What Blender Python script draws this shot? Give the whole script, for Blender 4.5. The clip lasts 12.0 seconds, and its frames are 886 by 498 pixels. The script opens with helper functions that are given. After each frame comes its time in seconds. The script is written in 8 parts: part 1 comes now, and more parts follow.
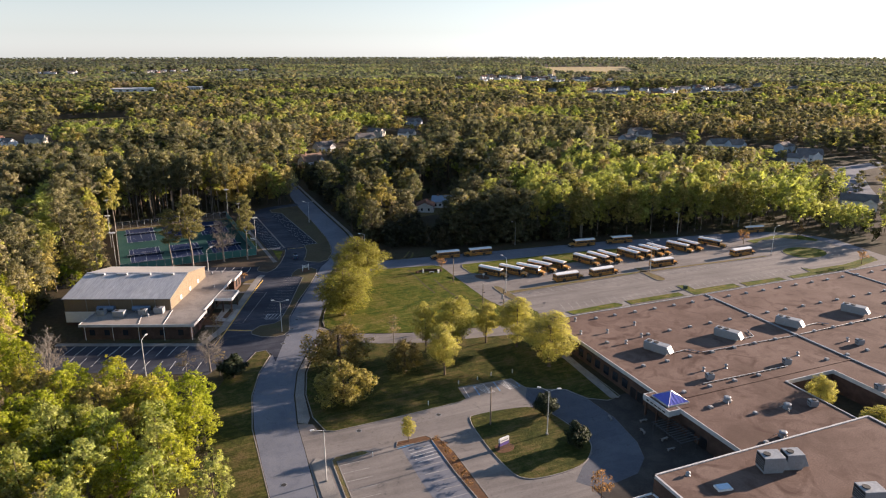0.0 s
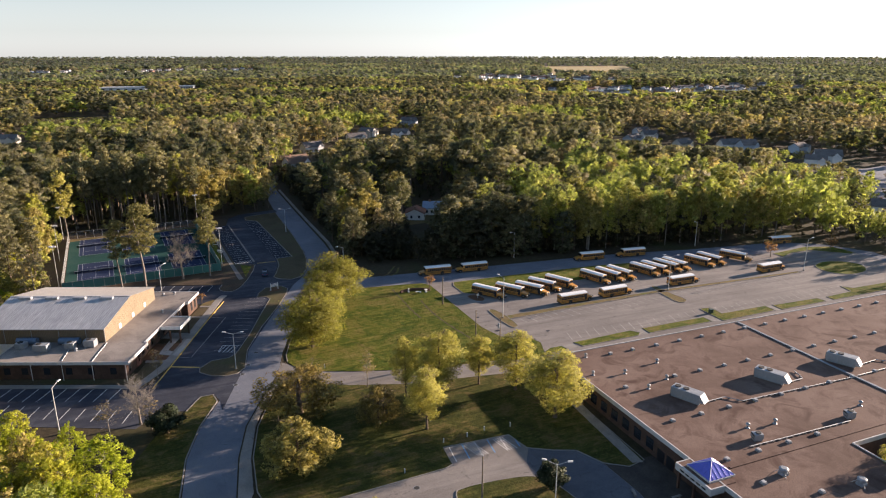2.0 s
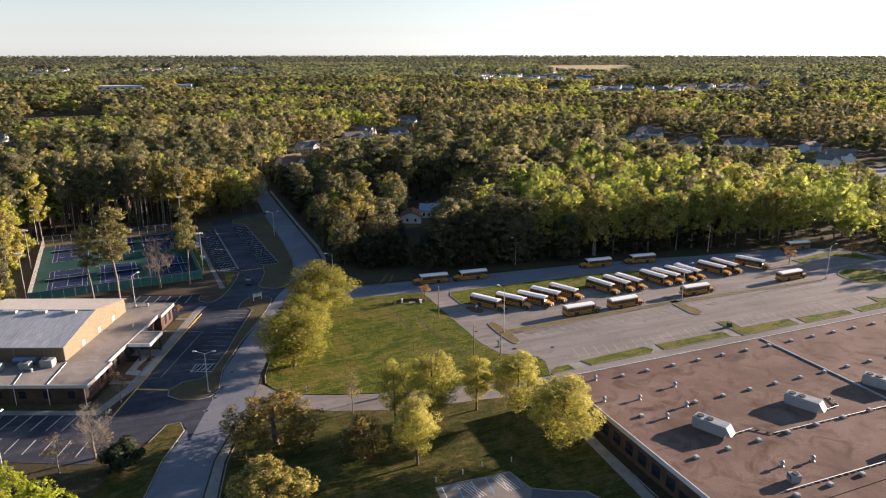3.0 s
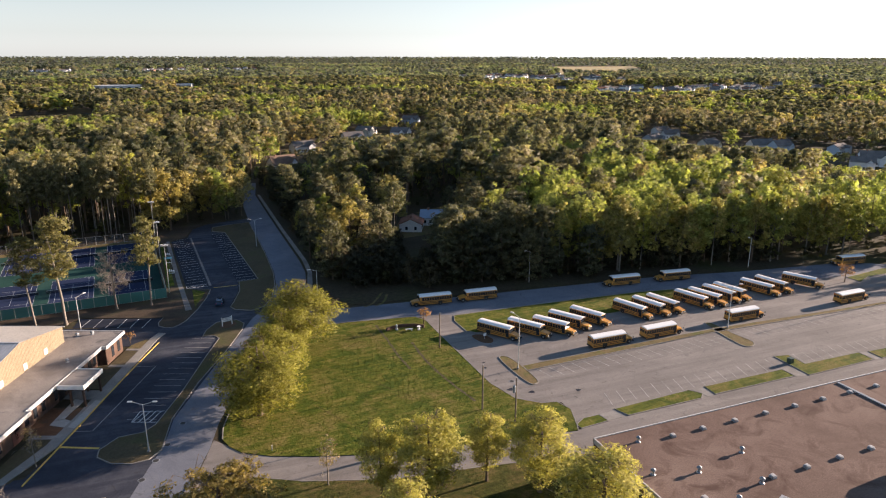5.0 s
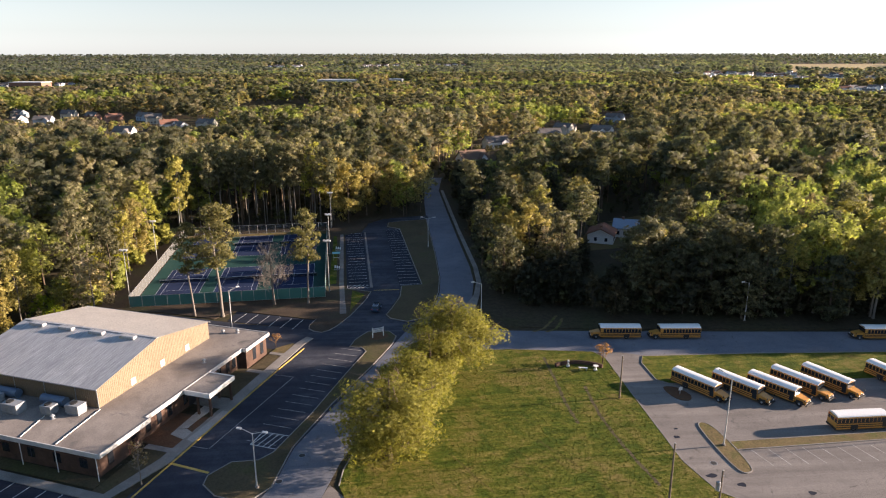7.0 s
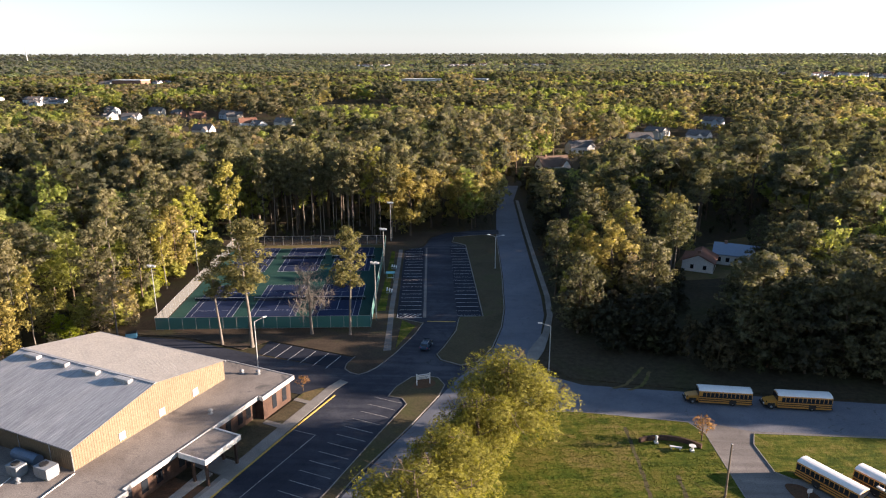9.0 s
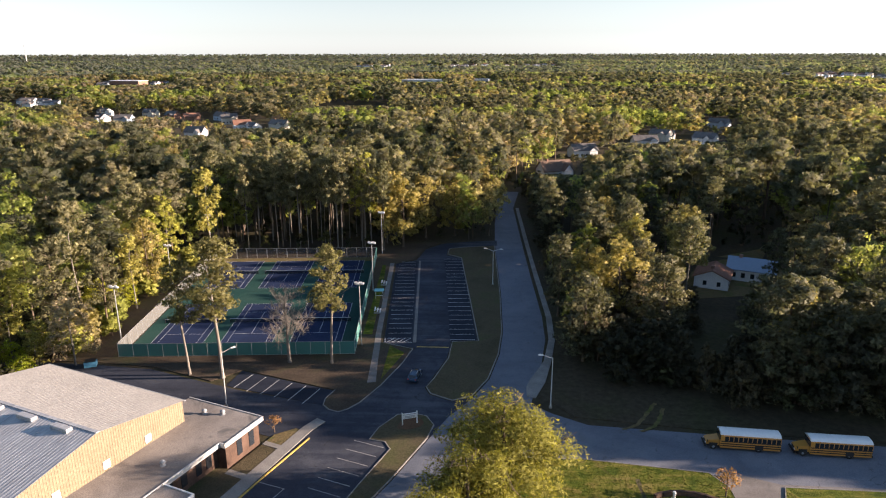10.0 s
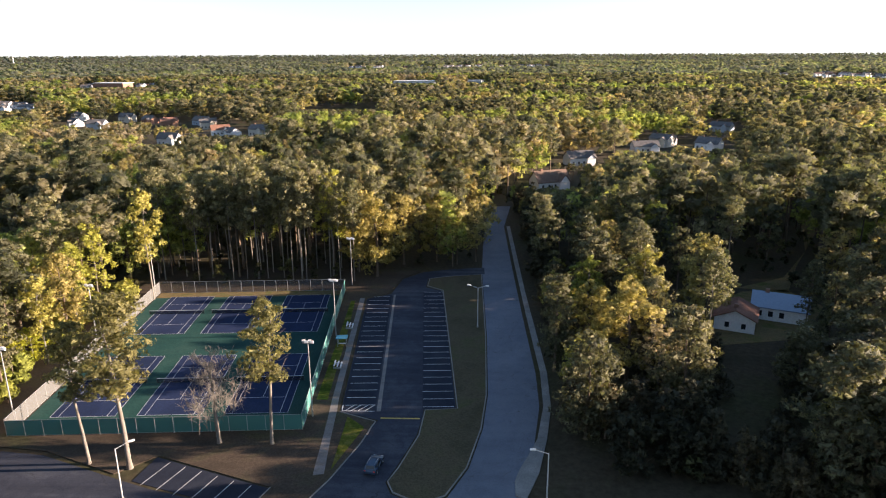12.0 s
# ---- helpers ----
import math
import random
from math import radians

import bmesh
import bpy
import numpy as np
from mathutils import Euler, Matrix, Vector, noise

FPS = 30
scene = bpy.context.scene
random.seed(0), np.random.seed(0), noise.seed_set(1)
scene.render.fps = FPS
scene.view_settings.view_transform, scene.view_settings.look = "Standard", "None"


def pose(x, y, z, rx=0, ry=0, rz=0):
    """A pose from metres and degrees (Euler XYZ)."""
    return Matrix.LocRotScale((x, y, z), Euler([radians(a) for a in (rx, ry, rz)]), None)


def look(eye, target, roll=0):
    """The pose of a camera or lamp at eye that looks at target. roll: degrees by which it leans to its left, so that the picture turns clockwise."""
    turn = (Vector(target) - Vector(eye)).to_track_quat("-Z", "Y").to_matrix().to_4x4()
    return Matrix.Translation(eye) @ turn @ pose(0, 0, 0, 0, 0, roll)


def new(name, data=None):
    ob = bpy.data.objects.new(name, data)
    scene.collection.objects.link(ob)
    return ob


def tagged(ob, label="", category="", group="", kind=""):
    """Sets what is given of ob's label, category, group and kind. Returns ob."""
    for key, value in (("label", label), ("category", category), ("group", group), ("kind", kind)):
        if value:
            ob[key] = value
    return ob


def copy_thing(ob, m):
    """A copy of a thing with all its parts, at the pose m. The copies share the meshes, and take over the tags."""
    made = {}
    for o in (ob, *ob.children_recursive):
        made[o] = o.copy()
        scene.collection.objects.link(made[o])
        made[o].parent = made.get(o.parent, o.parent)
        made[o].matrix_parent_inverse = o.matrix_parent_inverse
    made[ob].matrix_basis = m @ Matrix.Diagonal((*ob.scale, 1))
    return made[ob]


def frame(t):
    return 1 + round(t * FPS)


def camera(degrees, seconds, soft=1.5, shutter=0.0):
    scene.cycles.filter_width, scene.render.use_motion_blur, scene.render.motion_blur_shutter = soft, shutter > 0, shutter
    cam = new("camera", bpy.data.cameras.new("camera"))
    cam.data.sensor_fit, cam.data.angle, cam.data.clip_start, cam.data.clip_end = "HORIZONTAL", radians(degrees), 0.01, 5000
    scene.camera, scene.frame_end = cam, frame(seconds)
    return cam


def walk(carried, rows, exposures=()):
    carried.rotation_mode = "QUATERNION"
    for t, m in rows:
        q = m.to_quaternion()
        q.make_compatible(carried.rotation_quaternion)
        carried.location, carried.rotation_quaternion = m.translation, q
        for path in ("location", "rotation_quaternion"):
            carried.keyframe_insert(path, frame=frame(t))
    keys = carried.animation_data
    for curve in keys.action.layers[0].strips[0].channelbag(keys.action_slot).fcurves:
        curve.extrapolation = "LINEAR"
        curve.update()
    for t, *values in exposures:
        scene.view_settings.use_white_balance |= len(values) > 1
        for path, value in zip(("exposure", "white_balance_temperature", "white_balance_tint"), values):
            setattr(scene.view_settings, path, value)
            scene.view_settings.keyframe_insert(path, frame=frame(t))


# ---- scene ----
cam = camera(66.7, 12.0, soft=1.15)
PATH = [
    (0.0, (0.00, 0.00, 74.81), (35.98, 89.04, 46.94), -0.04),
    (0.5, (3.61, 6.66, 73.84), (39.71, 95.65, 45.96), -0.09),
    (1.0, (7.22, 13.41, 72.97), (43.38, 102.37, 45.08), -0.09),
    (1.5, (10.89, 20.21, 72.14), (47.04, 109.18, 44.25), -0.06),
    (2.0, (14.55, 26.95, 71.23), (50.62, 115.95, 43.36), -0.02),
    (2.5, (18.12, 33.68, 70.24), (54.14, 122.70, 42.34), -0.02),
    (3.0, (21.61, 40.47, 69.23), (57.52, 129.51, 41.27), -0.03),
    (5.0, (33.03, 67.68, 64.51), (68.38, 157.03, 36.82), 0.07),
    (5.5, (35.71, 73.91, 63.54), (66.15, 165.04, 35.79), 0.04),
    (6.0, (38.50, 80.13, 62.53), (60.43, 173.65, 34.73), 0.04),
    (6.5, (41.25, 86.41, 61.52), (55.79, 181.34, 33.63), 0.02),
    (7.0, (43.83, 92.73, 60.62), (51.45, 188.43, 32.61), -0.06),
    (7.5, (46.23, 99.09, 59.91), (47.13, 195.07, 31.85), -0.19),
    (9.5, (49.96, 125.34, 59.38), (45.36, 221.23, 31.38), -0.07),
    (10.0, (50.81, 132.62, 59.30), (46.11, 228.51, 31.33), -0.09),
    (10.5, (51.62, 139.87, 59.27), (46.86, 235.78, 31.34), -0.12),
    (11.0, (52.32, 146.94, 59.24), (47.45, 242.85, 31.34), -0.16),
    (11.5, (53.04, 153.93, 59.37), (47.99, 249.83, 31.50), -0.21),
    (12.0, (53.88, 160.83, 59.54), (49.85, 256.77, 31.64), -0.24),
]
walk(cam, [(t, look(eye, target, roll)) for t, eye, target, roll in PATH],
     [(0.0, 1.78), (3.0, 1.80), (7.0, 1.86), (9.5, 1.96), (11.0, 2.06), (11.5, 2.11), (12.0, 2.18)])

# ---- world, sun and exposure ----
SUN_EL = 12.1
world = bpy.data.worlds.new("sky")
scene.world = world
world.use_nodes = True
wn = world.node_tree.nodes
sky = wn.new("ShaderNodeTexSky")
sky.sky_type = "NISHITA"
sky.sun_disc = False
sky.sun_elevation = radians(SUN_EL)
sky.sun_rotation = radians(86)
sky.air_density = 1.0
sky.dust_density = 0.2
sky.ozone_density = 2.0
# pale and nearly colourless towards the horizon, blue overhead
links = world.node_tree.links
up = wn.new("ShaderNodeSeparateXYZ")
links.new(wn.new("ShaderNodeTexCoord").outputs["Generated"], up.inputs[0])
fade = wn.new("ShaderNodeMapRange")
fade.inputs["From Min"].default_value, fade.inputs["From Max"].default_value = 0.02, 0.45
fade.inputs["To Min"].default_value, fade.inputs["To Max"].default_value = 0.25, 0.95
links.new(up.outputs["Z"], fade.inputs["Value"])
soften = wn.new("ShaderNodeHueSaturation")
links.new(fade.outputs[0], soften.inputs["Saturation"])
links.new(sky.outputs[0], soften.inputs["Color"])
deep = wn.new("ShaderNodeMapRange")
deep.inputs["From Min"].default_value, deep.inputs["From Max"].default_value = 0.15, 0.75
deep.inputs["To Min"].default_value, deep.inputs["To Max"].default_value = 0.82, 0.9
links.new(up.outputs["Z"], deep.inputs["Value"])
links.new(deep.outputs[0], soften.inputs["Value"])
cool = wn.new("ShaderNodeMix")
cool.data_type, cool.blend_type = "RGBA", "MULTIPLY"
cool.inputs[0].default_value = 1.0
cool.inputs[7].default_value = (0.965, 1.0, 1.08, 1)
links.new(soften.outputs[0], cool.inputs[6])
links.new(cool.outputs[2], wn["Background"].inputs[0])
wn["Background"].inputs[1].default_value = 0.066
sun_data = bpy.data.lights.new("sun", "SUN")
sun_data.energy = 5.0
sun_data.angle = radians(0.55)
sun_data.color = (1.0, 0.785, 0.65)
sun = new("sun", sun_data)
sun.matrix_world = look((300, 300 * math.tan(radians(4)), 300 * math.tan(radians(SUN_EL))), (0, 0, 0))

# ---- small helpers ----
rng = np.random.default_rng(7)


def part(name, bm, material, parent=None, label=""):
    me = bpy.data.meshes.new(name)
    bm.to_mesh(me)
    bm.free()
    me.materials.append(material)
    ob = new(name, me)
    ob.parent = parent
    if label:
        ob["label"] = label
    return ob


def share(ob, parent, m=None):
    """Another object on the same mesh, as a part of parent."""
    o = new(ob.name.split(".")[0], ob.data)
    o.parent = parent
    if m is not None:
        o.matrix_basis = m
    return o


def thing(name, m, label, category, group="", kind=""):
    e = new(name)
    e.empty_display_size = 0.3
    e.matrix_basis = m
    return tagged(e, label, category, group, kind)


def arrays(name, verts, faces, material, parent=None, tint=None, normals=None):
    """A mesh object from numpy arrays of corners and of equal-sided faces; tint: a value for each corner."""
    me = bpy.data.meshes.new(name)
    k = faces.shape[1]
    me.vertices.add(len(verts))
    me.vertices.foreach_set("co", np.ascontiguousarray(verts, dtype=np.float32).ravel())
    me.loops.add(faces.size)
    me.loops.foreach_set("vertex_index", faces.astype(np.int32).ravel())
    me.polygons.add(len(faces))
    me.polygons.foreach_set("loop_start", np.arange(0, faces.size, k, dtype=np.int32))
    me.polygons.foreach_set("loop_total", np.full(len(faces), k, dtype=np.int32))
    if tint is not None:
        me.attributes.new("tint", "FLOAT", "POINT").data.foreach_set("value", tint.astype(np.float32))
    me.update(calc_edges=True)
    if normals is not None:
        me.attributes.new("custom_normal", "FLOAT_VECTOR", "POINT").data.foreach_set("vector", np.ascontiguousarray(normals, dtype=np.float32).ravel())
        me.update()
    me.materials.append(material)
    ob = new(name, me)
    ob.parent = parent
    return ob


def box(bm, x0, x1, y0, y1, z0, z1, bevel=0.0):
    r = bmesh.ops.create_cube(bm, size=1.0, matrix=Matrix.Translation(((x0 + x1) / 2, (y0 + y1) / 2, (z0 + z1) / 2)) @ Matrix.Diagonal((x1 - x0, y1 - y0, z1 - z0, 1)))
    if bevel:
        es = list({e for v in r["verts"] for e in v.link_edges})
        bmesh.ops.bevel(bm, geom=es, offset=bevel, segments=2, affect="EDGES", profile=0.6)
    return bm


def boxed(*a, **k):
    return box(bmesh.new(), *a, **k)


def rod(bm, a, b, r0, r1=None, n=8):
    """A tapered round bar from a to b."""
    a, b = Vector(a), Vector(b)
    d = b - a
    m = Matrix.Translation((a + b) / 2) @ d.to_track_quat("Z", "Y").to_matrix().to_4x4()
    bmesh.ops.create_cone(bm, cap_ends=True, segments=n, radius1=r0, radius2=r0 if r1 is None else r1, depth=d.length, matrix=m)
    return bm


def smooth(pts, n=6, closed=True):
    """A rounded line through the points."""
    p = [Vector((*q[:2], 0)) for q in pts]
    k = len(p)
    out = []
    for i in range(k if closed else k - 1):
        a, b, c, d = (p[(i + j) % k] if closed else p[min(max(i + j, 0), k - 1)] for j in (-1, 0, 1, 2))
        for s in range(n):
            t = s / n
            q = 0.5 * ((2 * b) + (c - a) * t + (2 * a - 5 * b + 4 * c - d) * t * t + (3 * b - a - 3 * c + d) * t ** 3)
            out.append((q.x, q.y))
    if not closed:
        out.append(tuple(p[-1][:2]))
    return out


def slab(name, pts, z0, z1, material, label="", parent=None, kind="structure", category=""):
    """A flat sheet of ground with its sides down to z0."""
    bm = bmesh.new()
    top = [bm.verts.new((x, y, z1)) for x, y in pts]
    low = [bm.verts.new((x, y, z0)) for x, y in pts]
    area = sum(pts[i - 1][0] * pts[i][1] - pts[i][0] * pts[i - 1][1] for i in range(len(pts)))
    f = bm.faces.new(top if area > 0 else top[::-1])
    f.normal_update()
    for i in range(len(pts)):
        bm.faces.new((top[i - 1], low[i - 1], low[i], top[i]) if area > 0 else (top[i], low[i], low[i - 1], top[i - 1]))
    bmesh.ops.triangulate(bm, faces=[f])
    ob = part(name, bm, material, parent)
    return tagged(ob, label, category, "", kind)


def kerb(pts, closed, material, width=0.2, height=0.16, name="kerb", label="pale concrete kerb along the asphalt"):
    bm = bmesh.new()
    p = [Vector((x, y, 0)) for x, y in pts]
    k = len(p)
    rows = []
    for i in range(k):
        a, b = (p[i - 1], p[(i + 1) % k]) if closed else (p[max(i - 1, 0)], p[min(i + 1, k - 1)])
        d = (b - a).normalized()
        s = Vector((-d.y, d.x, 0)) * width / 2
        rows.append([bm.verts.new((*(p[i] + s * q)[:2], z)) for q, z in ((1, 0), (1, height - 0.03), (0.75, height), (-0.75, height), (-1, height - 0.03), (-1, 0))])
    for i in range(k if closed else k - 1):
        a, b = rows[i], rows[(i + 1) % k]
        for j in range(5):
            bm.faces.new((a[j], a[j + 1], b[j + 1], b[j]))
    ob = part(name, bm, material)
    return tagged(ob, label, "kerb", "", "structure")


def strip(a, b, w):
    """The four corners of a straight painted line."""
    a, b = Vector(a), Vector(b)
    d = (b - a).normalized()
    s = Vector((-d.y, d.x)) * w / 2
    return [tuple(a + s), tuple(a - s), tuple(b - s), tuple(b + s)]


def paint(lines, w, z, material, parent, name="painted_line"):
    for a, b in lines:
        bm = bmesh.new()
        bm.faces.new([bm.verts.new((x, y, z)) for x, y in strip(a, b, w)])
        part(name, bm, material, parent)


def inside(x, y, poly):
    px, py = np.array([p[0] for p in poly]), np.array([p[1] for p in poly])
    qx, qy = np.roll(px, 1), np.roll(py, 1)
    x, y = np.atleast_1d(x)[:, None], np.atleast_1d(y)[:, None]
    cross = ((py > y) != (qy > y)) & (x < (qx - px) * (y - py) / np.where(qy == py, 1e-9, qy - py) + px)
    return cross.sum(1) % 2 == 1


# ---- materials ----
def mat(name, rough=0.8, metal=0.0):
    m = bpy.data.materials.new(name)
    m.use_nodes = True
    b = m.node_tree.nodes["Principled BSDF"]
    b.inputs["Roughness"].default_value = rough
    b.inputs["Metallic"].default_value = metal
    return m, m.node_tree.nodes, m.node_tree.links, b


def ramp(n, stops):
    r = n.new("ShaderNodeValToRGB")
    els = r.color_ramp.elements
    while len(els) < len(stops):
        els.new(0.5)
    for e, (p, c) in zip(els, stops):
        e.position, e.color = p, (*c, 1)
    return r


def tex(n, l, scale, detail=4, rough=0.55, dist=0.0, vec=None):
    t = n.new("ShaderNodeTexNoise")
    t.inputs["Scale"].default_value, t.inputs["Detail"].default_value = scale, detail
    t.inputs["Roughness"].default_value, t.inputs["Distortion"].default_value = rough, dist
    if vec is not None:
        l.new(vec, t.inputs["Vector"])
    return t


def mixc(n, l, fac, a, b, mode="MIX"):
    m = n.new("ShaderNodeMix")
    m.data_type, m.blend_type = "RGBA", mode
    for sock, v in ((m.inputs[0], fac), (m.inputs[6], a), (m.inputs[7], b)):
        if isinstance(v, (int, float)):
            sock.default_value = v
        elif isinstance(v, tuple):
            sock.default_value = (*v, 1)
        else:
            l.new(v, sock)
    return m.outputs[2]


def bump(n, l, b, height, strength, dist):
    u = n.new("ShaderNodeBump")
    u.inputs["Strength"].default_value, u.inputs["Distance"].default_value = strength, dist
    l.new(height, u.inputs["Height"])
    l.new(u.outputs[0], b.inputs["Normal"])


def two_scale(name, c0, c1, c2, s0, s1, rough=0.85, bs=0.4, bd=0.02, metal=0.0, world_space=True, stain=None, squash=None):
    """Colour that wanders between three tones at a large and at a small scale, with fine relief."""
    m, n, l, b = mat(name, rough, metal)
    vec = n.new("ShaderNodeNewGeometry").outputs["Position"] if world_space else n.new("ShaderNodeTexCoord").outputs["Object"]
    if squash:
        mp = n.new("ShaderNodeMapping")
        mp.inputs["Scale"].default_value = squash
        l.new(vec, mp.inputs[0])
        vec = mp.outputs[0]
    big, small = tex(n, l, s0, 5, 0.6, 0.4, vec), tex(n, l, s1, 6, 0.7, 0.0, vec)
    r = ramp(n, [(0.32, c0), (0.5, c1), (0.68, c2)])
    l.new(big.outputs[0], r.inputs[0])
    g = ramp(n, [(0.3, (0.62, 0.62, 0.62)), (0.7, (1.25, 1.25, 1.25))])
    l.new(small.outputs[0], g.inputs[0])
    out = mixc(n, l, 1.0, r.outputs[0], g.outputs[0], "MULTIPLY")
    if stain:
        colour, scale, lo, hi = stain
        t = tex(n, l, scale, 6, 0.65, 1.2, vec)
        q = ramp(n, [(lo, (0, 0, 0)), (hi, (1, 1, 1))])
        l.new(t.outputs[0], q.inputs[0])
        out = mixc(n, l, q.outputs[0], out, colour)
    l.new(out, b.inputs["Base Color"])
    b.inputs["Specular IOR Level"].default_value = 0.12 if rough > 0.8 else 0.5
    bump(n, l, b, small.outputs[0], bs, bd)
    return m


def plain(name, c, rough=0.6, metal=0.0, var=0.12, scale=3.0):
    """A painted or metal surface with faint uneven dirt."""
    m, n, l, b = mat(name, rough, metal)
    t = tex(n, l, scale, 5, 0.6, 0.3, n.new("ShaderNodeTexCoord").outputs["Object"])
    r = ramp(n, [(0.3, tuple(v * (1 - var) for v in c)), (0.7, tuple(min(1, v * (1 + var)) for v in c))])
    l.new(t.outputs[0], r.inputs[0])
    l.new(r.outputs[0], b.inputs["Base Color"])
    return m


def leafy(name, stops, use="object", see_through=0.35, grain=4.5, open_part=0.45, spread=0.42):
    """Leaves: the tone goes by tree, and a little by leaf; each spray is broken up into small leaves of about 1 / grain metres."""
    m, n, l, b = mat(name, 0.7)
    if use == "object":
        key = n.new("ShaderNodeObjectInfo").outputs["Random"]
    else:
        a = n.new("ShaderNodeAttribute")
        a.attribute_name = "tint"
        key = a.outputs["Fac"]
    r = ramp(n, stops)
    l.new(key, r.inputs[0])
    isl = n.new("ShaderNodeNewGeometry").outputs["Random Per Island"]
    v = ramp(n, [(0.0, (1 - spread,) * 3), (0.5, (1.0, 1.0, 1.0)), (1.0, (1 + spread, 1 + 0.9 * spread, 1 + 0.65 * spread))])
    l.new(isl, v.inputs[0])
    c = mixc(n, l, 1.0, r.outputs[0], v.outputs[0], "MULTIPLY")
    l.new(c, b.inputs["Base Color"])
    b.inputs["Specular IOR Level"].default_value = 0.2
    tr = n.new("ShaderNodeBsdfTranslucent")
    l.new(mixc(n, l, 1.0, c, (1.15, 1.2, 0.7), "MULTIPLY"), tr.inputs[0])
    mx = n.new("ShaderNodeMixShader")
    mx.inputs[0].default_value = see_through
    l.new(b.outputs[0], mx.inputs[1])
    l.new(tr.outputs[0], mx.inputs[2])
    t = tex(n, l, grain, 2, 0.6, 0.0, n.new("ShaderNodeNewGeometry").outputs["Position"])
    gap = ramp(n, [(open_part, (0, 0, 0)), (open_part + 0.03, (1, 1, 1))])
    l.new(t.outputs[0], gap.inputs[0])
    cut = n.new("ShaderNodeMixShader")
    l.new(gap.outputs[0], cut.inputs[0])
    l.new(n.new("ShaderNodeBsdfTransparent").outputs[0], cut.inputs[1])
    l.new(mx.outputs[0], cut.inputs[2])
    l.new(cut.outputs[0], n["Material Output"].inputs[0])
    return m


def lawn_material(name, c0, c1, c2, dry):
    """Mown grass: green clumps, mowing lines along x, worn diagonal wheel marks and dry tan blotches."""
    m, n, l, b = mat(name, 0.95)
    b.inputs["Specular IOR Level"].default_value = 0.1
    pos = n.new("ShaderNodeNewGeometry").outputs["Position"]

    def stretched(angle, sx, sy, scale):
        mp = n.new("ShaderNodeMapping")
        mp.vector_type = "TEXTURE"
        mp.inputs["Rotation"].default_value = (0, 0, radians(angle))
        mp.inputs["Scale"].default_value = (sx, sy, 1)
        l.new(pos, mp.inputs[0])
        return tex(n, l, scale, 4, 0.65, 0.3, mp.outputs[0]).outputs[0]

    def band(sock, lo, hi, a=0.0, c=1.0):
        r = ramp(n, [(lo, (a, a, a)), (hi, (c, c, c))])
        l.new(sock, r.inputs[0])
        return r.outputs[0]

    lines, wheel = stretched(4, 9.0, 1.0, 1.1), stretched(-62, 22.0, 1.0, 0.9)
    broad = tex(n, l, 0.07, 5, 0.62, 0.8, pos).outputs[0]
    mid, fine = tex(n, l, 0.28, 6, 0.62, 0.8, pos).outputs[0], tex(n, l, 2.2, 5, 0.75, 0.0, pos).outputs[0]
    r = ramp(n, [(0.42, c0), (0.5, c1), (0.58, c2)])
    l.new(mixc(n, l, 0.45, mid, mixc(n, l, 0.4, broad, lines)), r.inputs[0])
    blotch = band(mixc(n, l, 0.5, mixc(n, l, 0.5, broad, mid), mixc(n, l, 0.5, lines, fine)), 0.505, 0.59, 0.0, 0.7)
    c = mixc(n, l, blotch, r.outputs[0], dry)
    c = mixc(n, l, band(wheel, 0.60, 0.70, 0.0, 0.55), c, tuple(v * 0.55 for v in dry))
    c = mixc(n, l, 1.0, c, band(fine, 0.3, 0.7, 0.6, 1.35), "MULTIPLY")
    c = mixc(n, l, 1.0, c, band(lines, 0.32, 0.68, 0.8, 1.2), "MULTIPLY")
    l.new(c, b.inputs["Base Color"])
    bump(n, l, b, mixc(n, l, 0.5, fine, mid), 1.0, 0.22)
    return m


